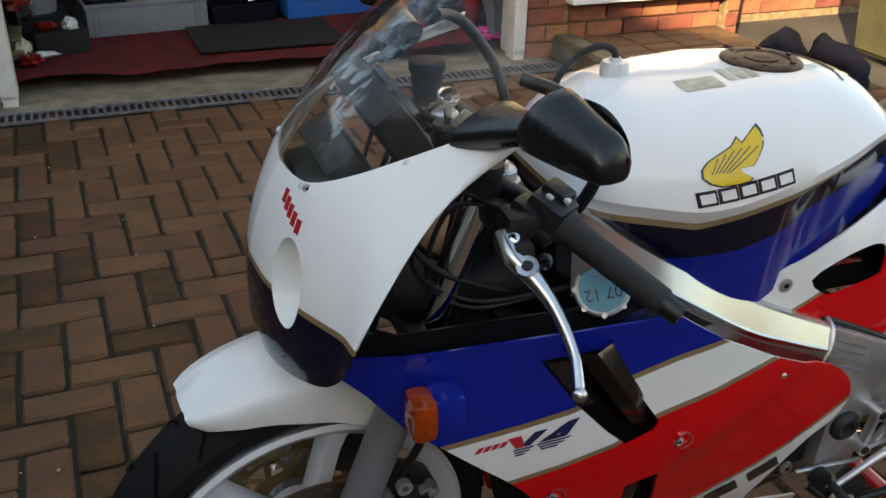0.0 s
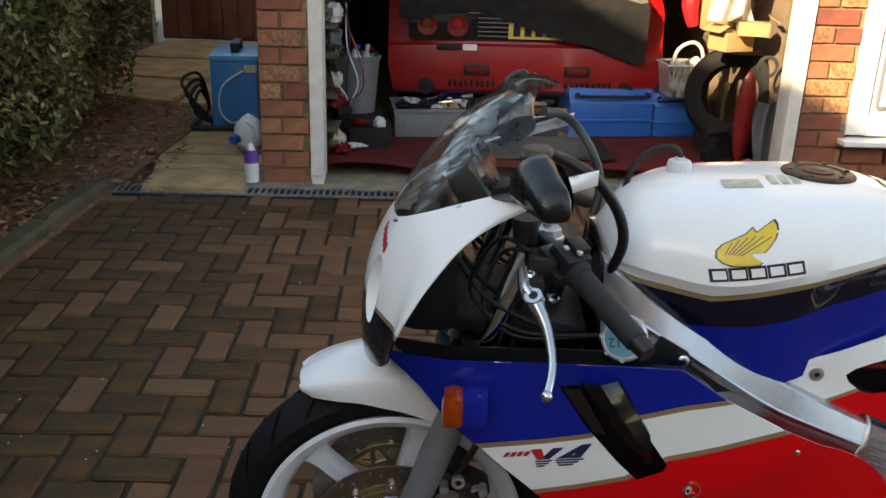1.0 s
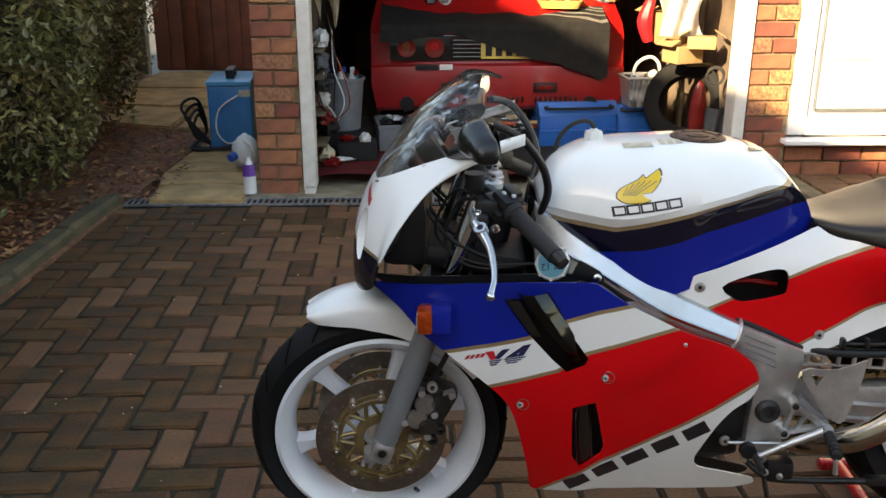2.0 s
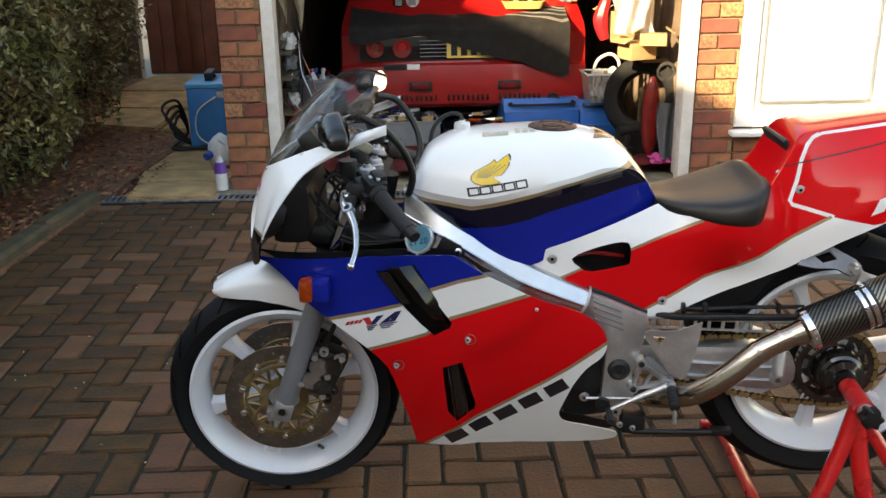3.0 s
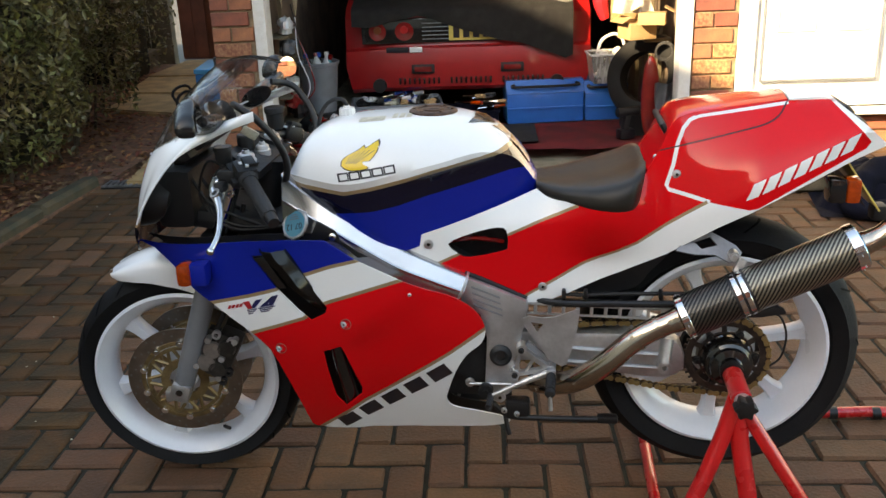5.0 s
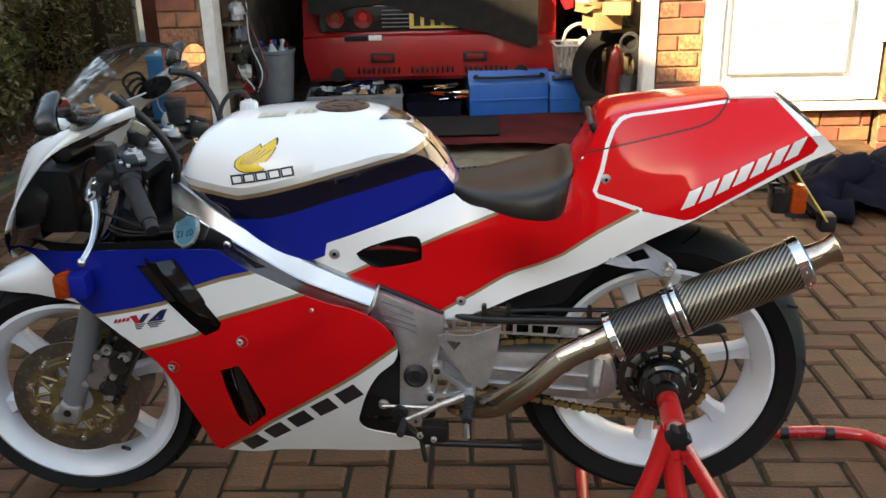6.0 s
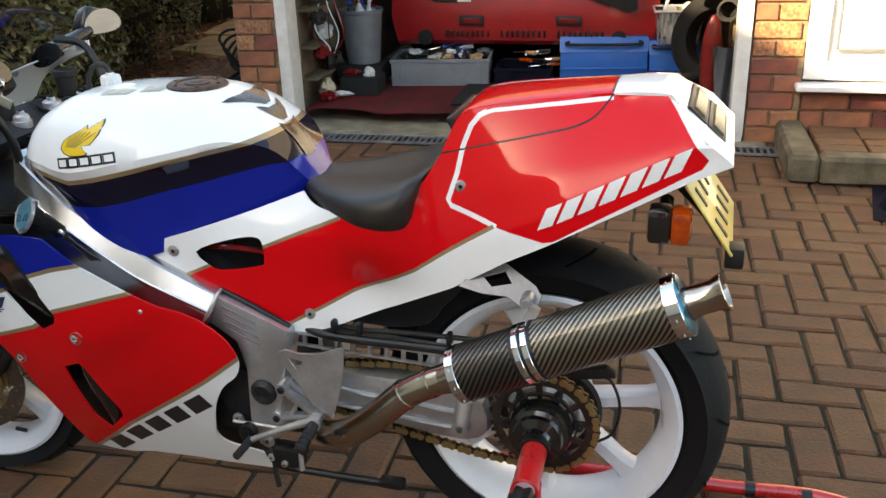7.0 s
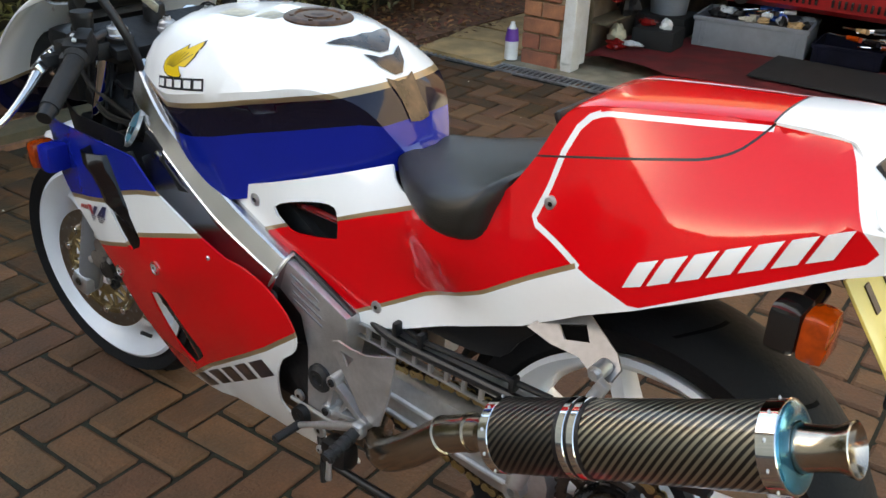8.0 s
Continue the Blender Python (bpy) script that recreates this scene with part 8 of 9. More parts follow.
def red_car():
    e = thing("parked_car", "old red hatchback parked tail-out in the garage, partly covered", "car", at=on_g(1.11, 0.98, 0.0, 0.0))
    W = 0.83
    # tail and body as one loft from bumper foot up and back over the roof
    prof = [(0.02, 0.30), (-0.02, 0.33), (-0.03, 0.48), (-0.005, 0.585), (0.02, 0.60), (0.03, 0.62), (0.05, 0.80), (0.10, 0.86), (0.42, 1.14), (0.60, 1.22), (1.6, 1.25), (2.3, 1.2), (2.75, 0.88), (3.4, 0.80), (3.55, 0.62), (3.55, 0.32)]
    b2 = bmesh.new()
    rows = []
    for v, z in prof:
        w = W - 0.10 * max(0, (z - 0.85) / 0.4) - (0.03 if z < 0.35 else 0)
        rows.append([(u * w, v + 0.07 * abs(u) ** 3 * (1 if v < 1 else -1), z - 0.02 * abs(u) ** 4) for u in np.linspace(-1, 1, 19)])
    add_loft(b2, rows)
    for side in (0, -1):
        b2.faces.new([b2.verts.new(r[side]) for r in rows])
    bmesh.ops.recalc_face_normals(b2, faces=b2.faces[:])
    body = part("body", b2, M_CARRED, e, "faded red car body", 30)
    b2 = bmesh.new()
    add_box(b2, (0, 0.035, 0.70), (1.42, 0.05, 0.165), 0.012)
    panel = part("lamp_panel", b2, M_GLOSSBLACK, e, "black tail lamp panel")
    for u, r in ((-0.60, 0.058), (-0.42, 0.062), (0.42, 0.062), (0.60, 0.058)):
        b2 = bmesh.new()
        add_lathe(b2, [(0.012, 0.0001), (0.004, 0.03), (0.0, r), (0.02, r)], (u, 0.0, 0.70), 32, closed=False)
        part("tail_lamp", b2, M_REDLENS, panel, "round red tail lamp")
        b2 = bmesh.new()
        add_cyl(b2, (u, 0.006, 0.71), (u, -0.006, 0.71), 0.026, n=24)
        part("lamp_core", b2, mat("bright_red_core", (0.5, 0.015, 0.015), 0.3, 0, 0.5) if abs(u) < 0.5 else mat("dim_amber_core", (0.22, 0.05, 0.012), 0.3, 0, 0.5), panel)
    for k in range(5):
        b2 = bmesh.new()
        add_box(b2, (-0.20, 0.004, 0.645 + 0.026 * k), (0.20, 0.008, 0.005), 0.001)
        part("grille_bar", b2, M_GREYBOX, panel)
    b2 = bmesh.new()
    add_box(b2, (0.10, -0.002, 0.685), (0.44, 0.008, 0.105), 0.002)
    pl = part("number_plate", b2, M_PLATE, e, "yellow number plate with plain dark bars")
    for k in range(6):
        b2 = bmesh.new()
        add_box(b2, (-0.07 + 0.066 * k, -0.007, 0.685), (0.042, 0.003, 0.072), 0)
        part("plate_bar", b2, M_INK, pl)
    b2 = bmesh.new()
    add_box(b2, (-0.47, -0.0155, 0.580), (0.15, 0.004, 0.034), 0.001)
    part("badge", b2, M_INK, e, "dark plain tail badge")
    b2 = bmesh.new()
    add_box(b2, (-0.345, -0.016, 0.580), (0.085, 0.004, 0.036), 0.001)
    part("badge_plate", b2, M_LETTER, e, "white plain tail badge")
    for u in (-0.30, 0.30):
        b2 = bmesh.new()
        add_box(b2, (u, -0.034, 0.452), (0.155, 0.012, 0.062), 0.006)
        o = part("fog_lamp_surround", b2, M_BLACK, e)
        b2 = bmesh.new()
        add_box(b2, (u, -0.040, 0.452), (0.115, 0.008, 0.034), 0.003)
        part("fog_lamp", b2, M_REDLENS, o, "dark red fog lamp")
    for g0 in (-0.46, -0.11, 0.24):
        for k in range(9):
            b2 = bmesh.new()
            add_box(b2, (g0 + 0.033 * k, -0.030, 0.372), (0.014, 0.012, 0.042), 0.003)
            part("vent_slot", b2, M_GLOSSBLACK, e)
    for u in (-0.60, 0.60):
        b2 = bmesh.new()
        add_cyl(b2, (u, -0.036, 0.345), (u, 0.0, 0.345), 0.046, n=24)
        part("bumper_stop", b2, M_BLACK, e, "black bumper plug")
    for u in (-0.70, 0.70):
        b2 = bmesh.new()
        add_lathe(b2, [(-0.08, 0.14), (-0.08, 0.27), (0.08, 0.27), (0.08, 0.14)], (0, 0, 0), 32, axis="x")
        bmesh.ops.translate(b2, verts=b2.verts[:], vec=(u, 0.55, 0.335))
        part("tyre", b2, M_RUBBER, e)
    return e


red_car()


def blanket():
    b2 = bmesh.new()
    rows = []
    NS, NT = 60, 44
    for j in range(NT + 1):
        t = j / NT
        row = []
        for i in range(NS + 1):
            s = i / NS
            x = -0.24 + 1.47 * s
            low = float(np.interp(x, [-0.24, -0.15, 0.2, 0.3, 0.5, 0.9, 1.18, 1.23], [0.74, 0.735, 0.80, 0.775, 0.70, 0.60, 0.50, 0.52]))
            hang = max(0.0, 0.885 - low)
            run = 0.36
            d = t * (run + hang)
            if d < run:
                v, z = 1.46 - d, 0.885 + 0.155 * (1 - d / run)
            else:
                v, z = 1.02 - 0.055 * min(1, (d - run) / 0.06) - 0.02 * (d - run), 0.885 - (d - run)
                v += 0.07 * (1 - min(1, (d - run) / 0.03))
            v -= 0.012 + 0.012 * noise.noise((x * 5, z * 4, 2.0)) + 0.01 * math.sin(x * 16 + z * 7) * min(1, max(0, (d - run) * 6))
            z += 0.012 * noise.noise((x * 6, v * 6, 7.0))
            row.append((x + 0.584, v - 0.035 * 0, z))
        rows.append(row)
    fs = add_loft(b2, rows)
    for k, f in enumerate(fs):
        j, i = divmod(k, NS)
        s, t = i / NS, j / NT
        if s > 0.30 and any(abs(t - q) < 0.011 for q in (0.10, 0.155, 0.21, 0.31, 0.37, 0.43, 0.50)):
            f.material_index = 1
    bmesh.ops.solidify(b2, geom=b2.faces[:], thickness=0.005)
    o = tagged(part("striped_blanket", b2, [M_BLANKET, M_STRIPE]), "dark grey wool blanket with pale stripes draped over the car", "blanket")
    o.matrix_world = G @ pose(0, 0, 0)


blanket()


def sacks():
    for k, (x, y, z, s) in enumerate(((0.26, 4.60, 1.12, (0.30, 0.2, 0.17)), (0.72, 4.60, 1.12, (0.32, 0.2, 0.19)), (1.08, 4.52, 1.10, (0.19, 0.16, 0.17)), (0.50, 4.72, 1.30, (0.50, 0.2, 0.16)))):
        e = thing("kit_bag", "crumpled tan canvas bag with black straps lying on the car", "bag", "canvas bags on the car", at=Matrix.Translation((x, y, z)))
        part("sack", crumple((0, 0, 0), s, 0.35, k * 3.1, 20, 3.0), (mat("tan_canvas", (0.34, 0.24, 0.13), 0.9, 0, 0, 0.3, 9, 160, 0.6, 60), M_CARD, M_CARD, M_CARD)[k], e, "tan canvas", 60)
        for q in (-0.5, 0.05, 0.55):
            b2 = bmesh.new()
            pts = [(s[0] * q + 0.02 * math.sin(a * 3), -s[1] * 1.06 * math.cos(a), s[2] * 1.02 * math.sin(a)) for a in np.linspace(-0.7, 1.7, 9)]
            add_tube(b2, pts, 0.007, 6, 3)
            part("strap", b2, M_CABLE, e)
        b2 = bmesh.new()
        add_tube(b2, [(-s[0] * 0.9, -s[1] * 0.75, 0.02), (-s[0] * 0.3, -s[1] * 1.15, -0.01), (s[0] * 0.3, -s[1] * 1.12, 0.03), (s[0] * 0.9, -s[1] * 0.7, 0.0)], 0.007, 6, 4)
        part("strap", b2, M_CABLE, e)
    e = thing("wicker_basket", "small pale wicker basket of odds and ends on the blanket", "basket", at=Matrix.Translation((0.80, 4.34, 0.94)))
    for k in range(5):
        b2 = bmesh.new()
        w, d = 0.11 + 0.004 * k, 0.06 + 0.003 * k
        add_tube(b2, [(-w, -d, 0.01 * k), (0, -d * 1.1, 0.01 * k), (w, -d, 0.01 * k), (w * 1.1, 0, 0.01 * k), (w, d, 0.01 * k), (-w, d, 0.01 * k), (-w * 1.1, 0, 0.01 * k), (-w, -d, 0.01 * k)], 0.006, 6, 3)
        part("weave", b2, mat("pale_wicker", (0.55, 0.42, 0.14), 0.7) if k == 0 else bpy.data.materials["pale_wicker"], e)
    for k in range(6):
        b2 = crumple((-0.08 + 0.032 * k, 0.0, 0.05), (0.022, 0.03, 0.022), 0.5, k, 6)
        part("oddment", b2, (M_DARK, M_LABEL, M_BLACK)[k % 3], e)
    for x, m, lb in ((0.045, M_WHITEPLAST, "white plastic jug with a spout"), (-0.05, M_GLOSSBLACK, "dark oil container with a white base")):
        e = thing("oil_bottle", lb + " on the car", "bottle", at=Matrix.Translation((x, 4.33, 0.945)))
        b2 = bmesh.new()
        add_lathe(b2, [(0.0, 0.0001), (0.0, 0.040), (0.01, 0.045), (0.08, 0.044), (0.10, 0.03), (0.115, 0.015), (0.14, 0.008), (0.142, 0.0001)], (0, 0, 0), 20, axis="z", closed=False)
        part("body", b2, m, e)
        b2 = bmesh.new()
        add_box(b2, (0, -0.044, 0.045), (0.045, 0.004, 0.05), 0.001)
        part("label", b2, M_GREYBOX, e)
    b2 = bmesh.new()
    add_cyl(b2, (0.86, 4.50, 0.985), (1.14, 4.42, 0.98), 0.018, n=14)
    tagged(part("grey_pipe", b2, M_GREYBOX), "grey plastic pipe lying on the blanket", "pipe")


sacks()


def lid_box(u, v, z, w, d, h, rz, label):
    e = thing("tool_case", label, "tool box", "blue tool boxes", at=on_g(u, v, z, rz))
    b2 = bmesh.new()
    add_box(b2, (0, 0, h * 0.36), (w, d, h * 0.72), 0.014)
    add_box(b2, (0, -d / 2 - 0.004, h * 0.36), (w * 1.01, 0.012, 0.014), 0.004)
    part("body", b2, M_TOOLBLUE, e)
    b2 = bmesh.new()
    add_prism(b2, [(-d / 2 - 0.006, h * 0.72), (d / 2, h * 0.72), (d / 2 - 0.03, h), (-d / 2 + 0.045, h)], -w / 2 - 0.004, w / 2 + 0.004, bevel=0.008)
    bmesh.ops.rotate(b2, verts=b2.verts[:], cent=(0, 0, 0), matrix=Matrix.Rotation(radians(90), 3, "Z"))
    bmesh.ops.scale(b2, verts=b2.verts[:], vec=(-1, 1, 1))
    bmesh.ops.recalc_face_normals(b2, faces=b2.faces[:])
    part("lid", b2, M_TOOLBLUE, e, "blue lid")
    b2 = bmesh.new()
    add_tube(b2, [(-w * 0.40, -d / 2 + 0.02, h * 0.92), (-w * 0.38, -d / 2 - 0.012, h * 0.88), (w * 0.38, -d / 2 - 0.012, h * 0.88), (w * 0.40, -d / 2 + 0.02, h * 0.92)], 0.009, 8, 4)
    part("handle", b2, M_BLACK, e, "black carrying handle")
    return e


lid_box(1.615, 1.03, 0.075, 0.52, 0.28, 0.285, 6.0, "long blue plastic tool box with a black handle")
lid_box(2.03, 1.08, 0.075, 0.29, 0.30, 0.26, 4.0, "short blue plastic tool box under the clear tub")


def open_crate(name, label, u, v, z, w, d, h, m, rz, group=""):
    e = thing(name, label, "crate", group, at=on_g(u, v, z, rz))
    t = 0.008
    for c, s in (((0, -d / 2, h / 2), (w, t, h)), ((0, d / 2, h / 2), (w, t, h)), ((-w / 2, 0, h / 2), (t, d, h)), ((w / 2, 0, h / 2), (t, d, h))):
        b2 = bmesh.new()
        add_box(b2, c, s, 0.003)
        part("side", b2, m, e)
    b2 = bmesh.new()
    add_box(b2, (0, 0, t), (w - 0.01, d - 0.01, t), 0)
    part("base", b2, m, e)
    for c, s in (((0, -d / 2 - 0.006, h - 0.012), (w + 0.02, 0.012, 0.022)), ((0, d / 2 + 0.006, h - 0.012), (w + 0.02, 0.012, 0.022)), ((-w / 2 - 0.006, 0, h - 0.012), (0.012, d, 0.022)), ((w / 2 + 0.006, 0, h - 0.012), (0.012, d, 0.022))):
        b2 = bmesh.new()
        add_box(b2, c, s, 0.003)
        part("rim", b2, m, e)
    for k in (-0.44, -0.40, 0.40, 0.44):
        b2 = bmesh.new()
        add_box(b2, (w * k, -d / 2 - 0.005, h * 0.45), (0.006, 0.008, h * 0.85), 0.001)
        part("rib", b2, m, e)
    return e


open_crate("storage_crate", "grey plastic crate heaped with workshop odds and ends", 0.615, 0.98, 0.075, 0.60, 0.36, 0.165, M_GREYBOX, 6.0)
rnd = random.Random(21)
TOOLS = (M_WHITEPLAST, M_DARK, M_BLACK, M_CARD, M_BLUECAP, M_LABEL, M_GREYBOX, M_BLANKET)
for k in range(26):
    u, v = rnd.uniform(0.36, 0.88), rnd.uniform(0.86, 1.10)
    s = (rnd.uniform(0.02, 0.06), rnd.uniform(0.02, 0.05), rnd.uniform(0.015, 0.035))
    o = tagged(part("rag", crumple((0, 0, 0), s, 0.6, k * 1.7, 7), TOOLS[k % 8]), "oily crumpled rag or part heaped in a crate", "rag", "heap in the crate")
    o.matrix_world = on_g(u, v, 0.215 + rnd.uniform(0, 0.03), rnd.uniform(0, 90))
open_crate("tool_tray", "low dark tray of loose hand tools", 1.13, 1.02, 0.075, 0.34, 0.30, 0.10, M_NAVYCLOTH, 4.0)


def hand_tool(u, v, z, rz, length, m1, m2):
    e = thing("hand_tool", "screwdriver with a plastic handle lying in the tray", "tool", "loose hand tools", at=on_g(u, v, z, rz))
    b2 = bmesh.new()
    add_cyl(b2, (0, 0, 0), (length * 0.6, 0, 0.01), 0.005, n=8)
    part("shaft", b2, m1, e)
    b2 = bmesh.new()
    add_cyl(b2, (length * 0.6, 0, 0.01), (length, 0, 0.016), 0.012, 0.014, 10)
    part("handle", b2, m2, e)


for k in range(8):
    hand_tool(1.0 + rnd.uniform(0, 0.18), 0.92 + rnd.uniform(0, 0.18), 0.175 + 0.012 * k, rnd.uniform(-40, 40), rnd.uniform(0.14, 0.24), M_CHROME, (M_AMBER, M_WHITEPLAST, M_BLACK, M_CARD)[k % 4])
for k in range(5):
    hand_tool(0.45 + rnd.uniform(0, 0.3), 0.85 + rnd.uniform(0, 0.2), 0.262, rnd.uniform(-60, 60), rnd.uniform(0.1, 0.18), M_CHROME, (M_BLUECAP, M_WHITEPLAST, M_BLACK)[k % 3])


def clear_tub():
    e = thing("clear_tub", "cloudy clear plastic tub full of white rolls and hoses", "tub", at=on_g(2.05, 0.93, 0.338, 4))
    b2 = bmesh.new()
    add_loft(b2, [[(sx * w, sy * d, z) for sx, sy in ((-1, -1), (1, -1), (1, 1), (-1, 1))] for z, w, d in ((0.0, 0.11, 0.09), (0.19, 0.135, 0.11))], close=True)
    b2.faces.new([b2.verts.new(p) for p in ((-0.11, -0.09, 0), (0.11, -0.09, 0), (0.11, 0.09, 0), (-0.11, 0.09, 0))])
    bmesh.ops.solidify(b2, geom=b2.faces[:], thickness=0.003)
    part("wall", b2, M_CLEARTUB, e)
    b2 = bmesh.new()
    for p, q in (((-0.14, -0.115), (0.14, -0.115)), ((0.14, -0.115), (0.14, 0.115)), ((0.14, 0.115), (-0.14, 0.115)), ((-0.14, 0.115), (-0.14, -0.115))):
        add_cyl(b2, (*p, 0.19), (*q, 0.19), 0.007, n=8)
    part("rim", b2, M_WHITEPLAST, e)
    for k, (x, y, z, r) in enumerate(((0.0, -0.05, 0.05, 0.045), (0.06, -0.03, 0.09, 0.04), (-0.06, -0.02, 0.06, 0.04), (0.02, 0.03, 0.13, 0.045), (-0.05, -0.03, 0.19, 0.035), (0.05, -0.03, 0.20, 0.035))):
        part("roll", crumple((x, y, z), (r, r, r * 0.8), 0.35, k, 8), M_WHITEPLAST if k % 3 else M_LABEL, e)
    b2 = bmesh.new()
    add_tube(b2, [(-0.08, 0.0, 0.18), (-0.05, 0.0, 0.27), (0.03, 0.0, 0.31), (0.09, 0.0, 0.27), (0.11, 0.0, 0.17)], 0.011, 10, 6)
    part("hose", b2, M_WHITEPLAST, e, "white hose loop")


clear_tub()


def loose_right():
    # tyre, red panel, grey cloth, boxes and a printed sack by the right post
    e = thing("loose_tyre", "bare black motorcycle tyre leaning by the garage post", "tyre", at=on_g(2.26, 0.66, 0.40, 0))
    b2 = bmesh.new()
    add_lathe(b2, [(-0.055, 0.16), (-0.07, 0.20), (-0.06, 0.25), (0, 0.275), (0.06, 0.25), (0.07, 0.20), (0.055, 0.16)], (0, 0, 0), 40, axis="x")
    bmesh.ops.rotate(b2, verts=b2.verts[:], cent=(0, 0, 0), matrix=Euler((0, 0.25, 1.0)).to_matrix())
    part("casing", b2, M_RUBBER, e)
    e = thing("wheel_box", "dark box stacked under the loose tyre", "box", at=on_g(2.22, 0.62, 0.06, 0))
    b2 = bmesh.new()
    add_box(b2, (0, 0, 0.07), (0.22, 0.34, 0.15), 0.01)
    part("carton", b2, M_MAT, e)
    b2 = bmesh.new()
    add_ball(b2, (0, 0, 0.27), (0.055, 0.03, 0.25), 14)
    o = tagged(part("wheel_cover", b2, mat("dark_red_plastic", (0.20, 0.012, 0.010), 0.3, 0, 0.5, 0.15, 12)), "dark red oval plastic cover leaning upright", "cover")
    o.matrix_world = on_g(2.22, 0.30, 0.07, 0)
    b2 = bmesh.new()
    rows = []
    for j in range(17):
        t = j / 16
        rows.append([(0.02 + 0.13 * s + 0.03 * t * (1 - s), 0.03 * math.sin(s * 9 + t * 3) + 0.02 * math.sin(t * 5), 0.40 - 0.36 * t * (1 - 0.3 * abs(s - 0.4))) for s in np.linspace(0, 1, 18)])
    add_loft(b2, rows)
    bmesh.ops.solidify(b2, geom=b2.faces[:], thickness=0.004)
    o = tagged(part("grey_cloth", b2, M_GREYBOX), "grey cloth hanging in folds beside the post", "cloth")
    o.matrix_world = on_g(2.20, 0.16, 0.05, 0)
    b2 = crumple((0, 0, 0), (0.075, 0.06, 0.035), 0.5, 4, 10)
    o = tagged(part("pink_cloth", b2, M_PINK), "bright pink cloth on the carpet", "cloth")
    o.matrix_world = on_g(2.27, 0.20, 0.10, 0)
    e = thing("drill_case", "black cordless drill standing on the carpet", "drill", at=on_g(2.09, 0.36, 0.08, 20))
    b2 = bmesh.new()
    add_box(b2, (0, 0, 0.03), (0.10, 0.07, 0.06), 0.012)
    part("battery", b2, M_BLACK, e)
    b2 = bmesh.new()
    add_box(b2, (0.0, 0, 0.10), (0.04, 0.045, 0.10), 0.012, Euler((0, 0.2, 0)).to_matrix())
    add_cyl(b2, (-0.06, 0, 0.165), (0.08, 0, 0.165), 0.028, n=16)
    part("drill_body", b2, M_DARK, e)
    for k, (u, v, z, s, rz, m, lb) in enumerate(((2.16, 0.50, 0.72, (0.18, 0.16, 0.10), 20, M_CARD, "open yellowed cardboard box on the stack"), (2.23, 0.38, 0.80, (0.16, 0.12, 0.07), -15, M_CARD, "small cardboard box with loose flaps"), (2.10, 0.72, 0.86, (0.20, 0.2, 0.18), 8, M_CARD, "tall cardboard box in the sun"))):
        e = thing("cardboard_box", lb, "box", "cardboard boxes", at=on_g(u, v, z, rz))
        b2 = bmesh.new()
        add_box(b2, (0, 0, 0), s, 0.004)
        part("carton", b2, m, e)
        for sx in (-1, 1):
            b2 = bmesh.new()
            add_box(b2, (sx * s[0] * 0.62, 0, s[2] / 2 + 0.02), (s[0] * 0.4, s[1], 0.004), 0, Euler((0, sx * 0.5, 0)).to_matrix())
            part("flap", b2, m, e)
    e = thing("shelf_stack", "dark shelf rack standing against the garage wall", "shelf", at=on_g(2.28, 0.75, 0.06, 0))
    for x in (0.0, 0.09):
        for y in (0.1, 0.45):
            b2 = bmesh.new()
            add_box(b2, (x, y, 0.85), (0.025, 0.025, 1.7), 0.003)
            part("upright", b2, M_POST, e)
    for z in (0.58, 1.2):
        b2 = bmesh.new()
        add_box(b2, (0.03, 0.16, z), (0.17, 0.64, 0.02), 0.003)
        part("board", b2, M_POST, e)
    b2 = bmesh.new()
    rows = []
    for j in range(19):
        t = j / 18
        w = 0.13 + 0.02 * math.sin(t * 6)
        rows.append([(x * w + 0.05 * (t - 0.5), -0.03 * (1 - x * x) + 0.02 * math.sin(x * 7 + t * 9), 0.22 - 0.46 * t) for x in np.linspace(-1, 1, 17)])
    add_loft(b2, rows)
    bmesh.ops.solidify(b2, geom=b2.faces[:], thickness=0.006)
    e = thing("printed_sack", "white plastic sack with dark marks, hanging in the sun", "sack", at=on_g(2.10, 0.44, 1.07, 0))
    part("sheet", b2, M_BAGWHITE, e)
    for k in range(3):
        b2 = bmesh.new()
        add_box(b2, (0.02 + 0.035 * k, -0.046, 0.05), (0.012, 0.006, 0.03), 0)
        part("print_bar", b2, M_NAVYCLOTH, e)
    b2 = bmesh.new()
    add_tube(b2, [(0, 0, 0), (-0.03, 0.0, 0.12), (0.0, 0, 0.25), (0.03, 0, 0.40), (0.0, 0, 0.55)], 0.035, 8, 4, radii=(0.03, 0.05, 0.03, 0.05, 0.02))
    o = tagged(part("red_bag", b2, M_DECALRED), "red and white bag hanging behind the sack", "bag")
    o.matrix_world = on_g(1.98, 0.62, 0.78, 0)
    e = thing("belt_coil", "coil of dark canvas strap on the boxes", "strap", at=on_g(2.28, 0.24, 0.62, 0))
    b2 = bmesh.new()
    for k in range(3):
        add_lathe(b2, [(-0.012 + 0.01 * k, 0.045), (-0.012 + 0.01 * k, 0.055), (0.0 + 0.01 * k, 0.055), (0.0 + 0.01 * k, 0.045)], (0.005 * k, 0, 0.003 * k), 24, axis="y")
    part("loop", b2, M_BLANKET, e)


loose_right()


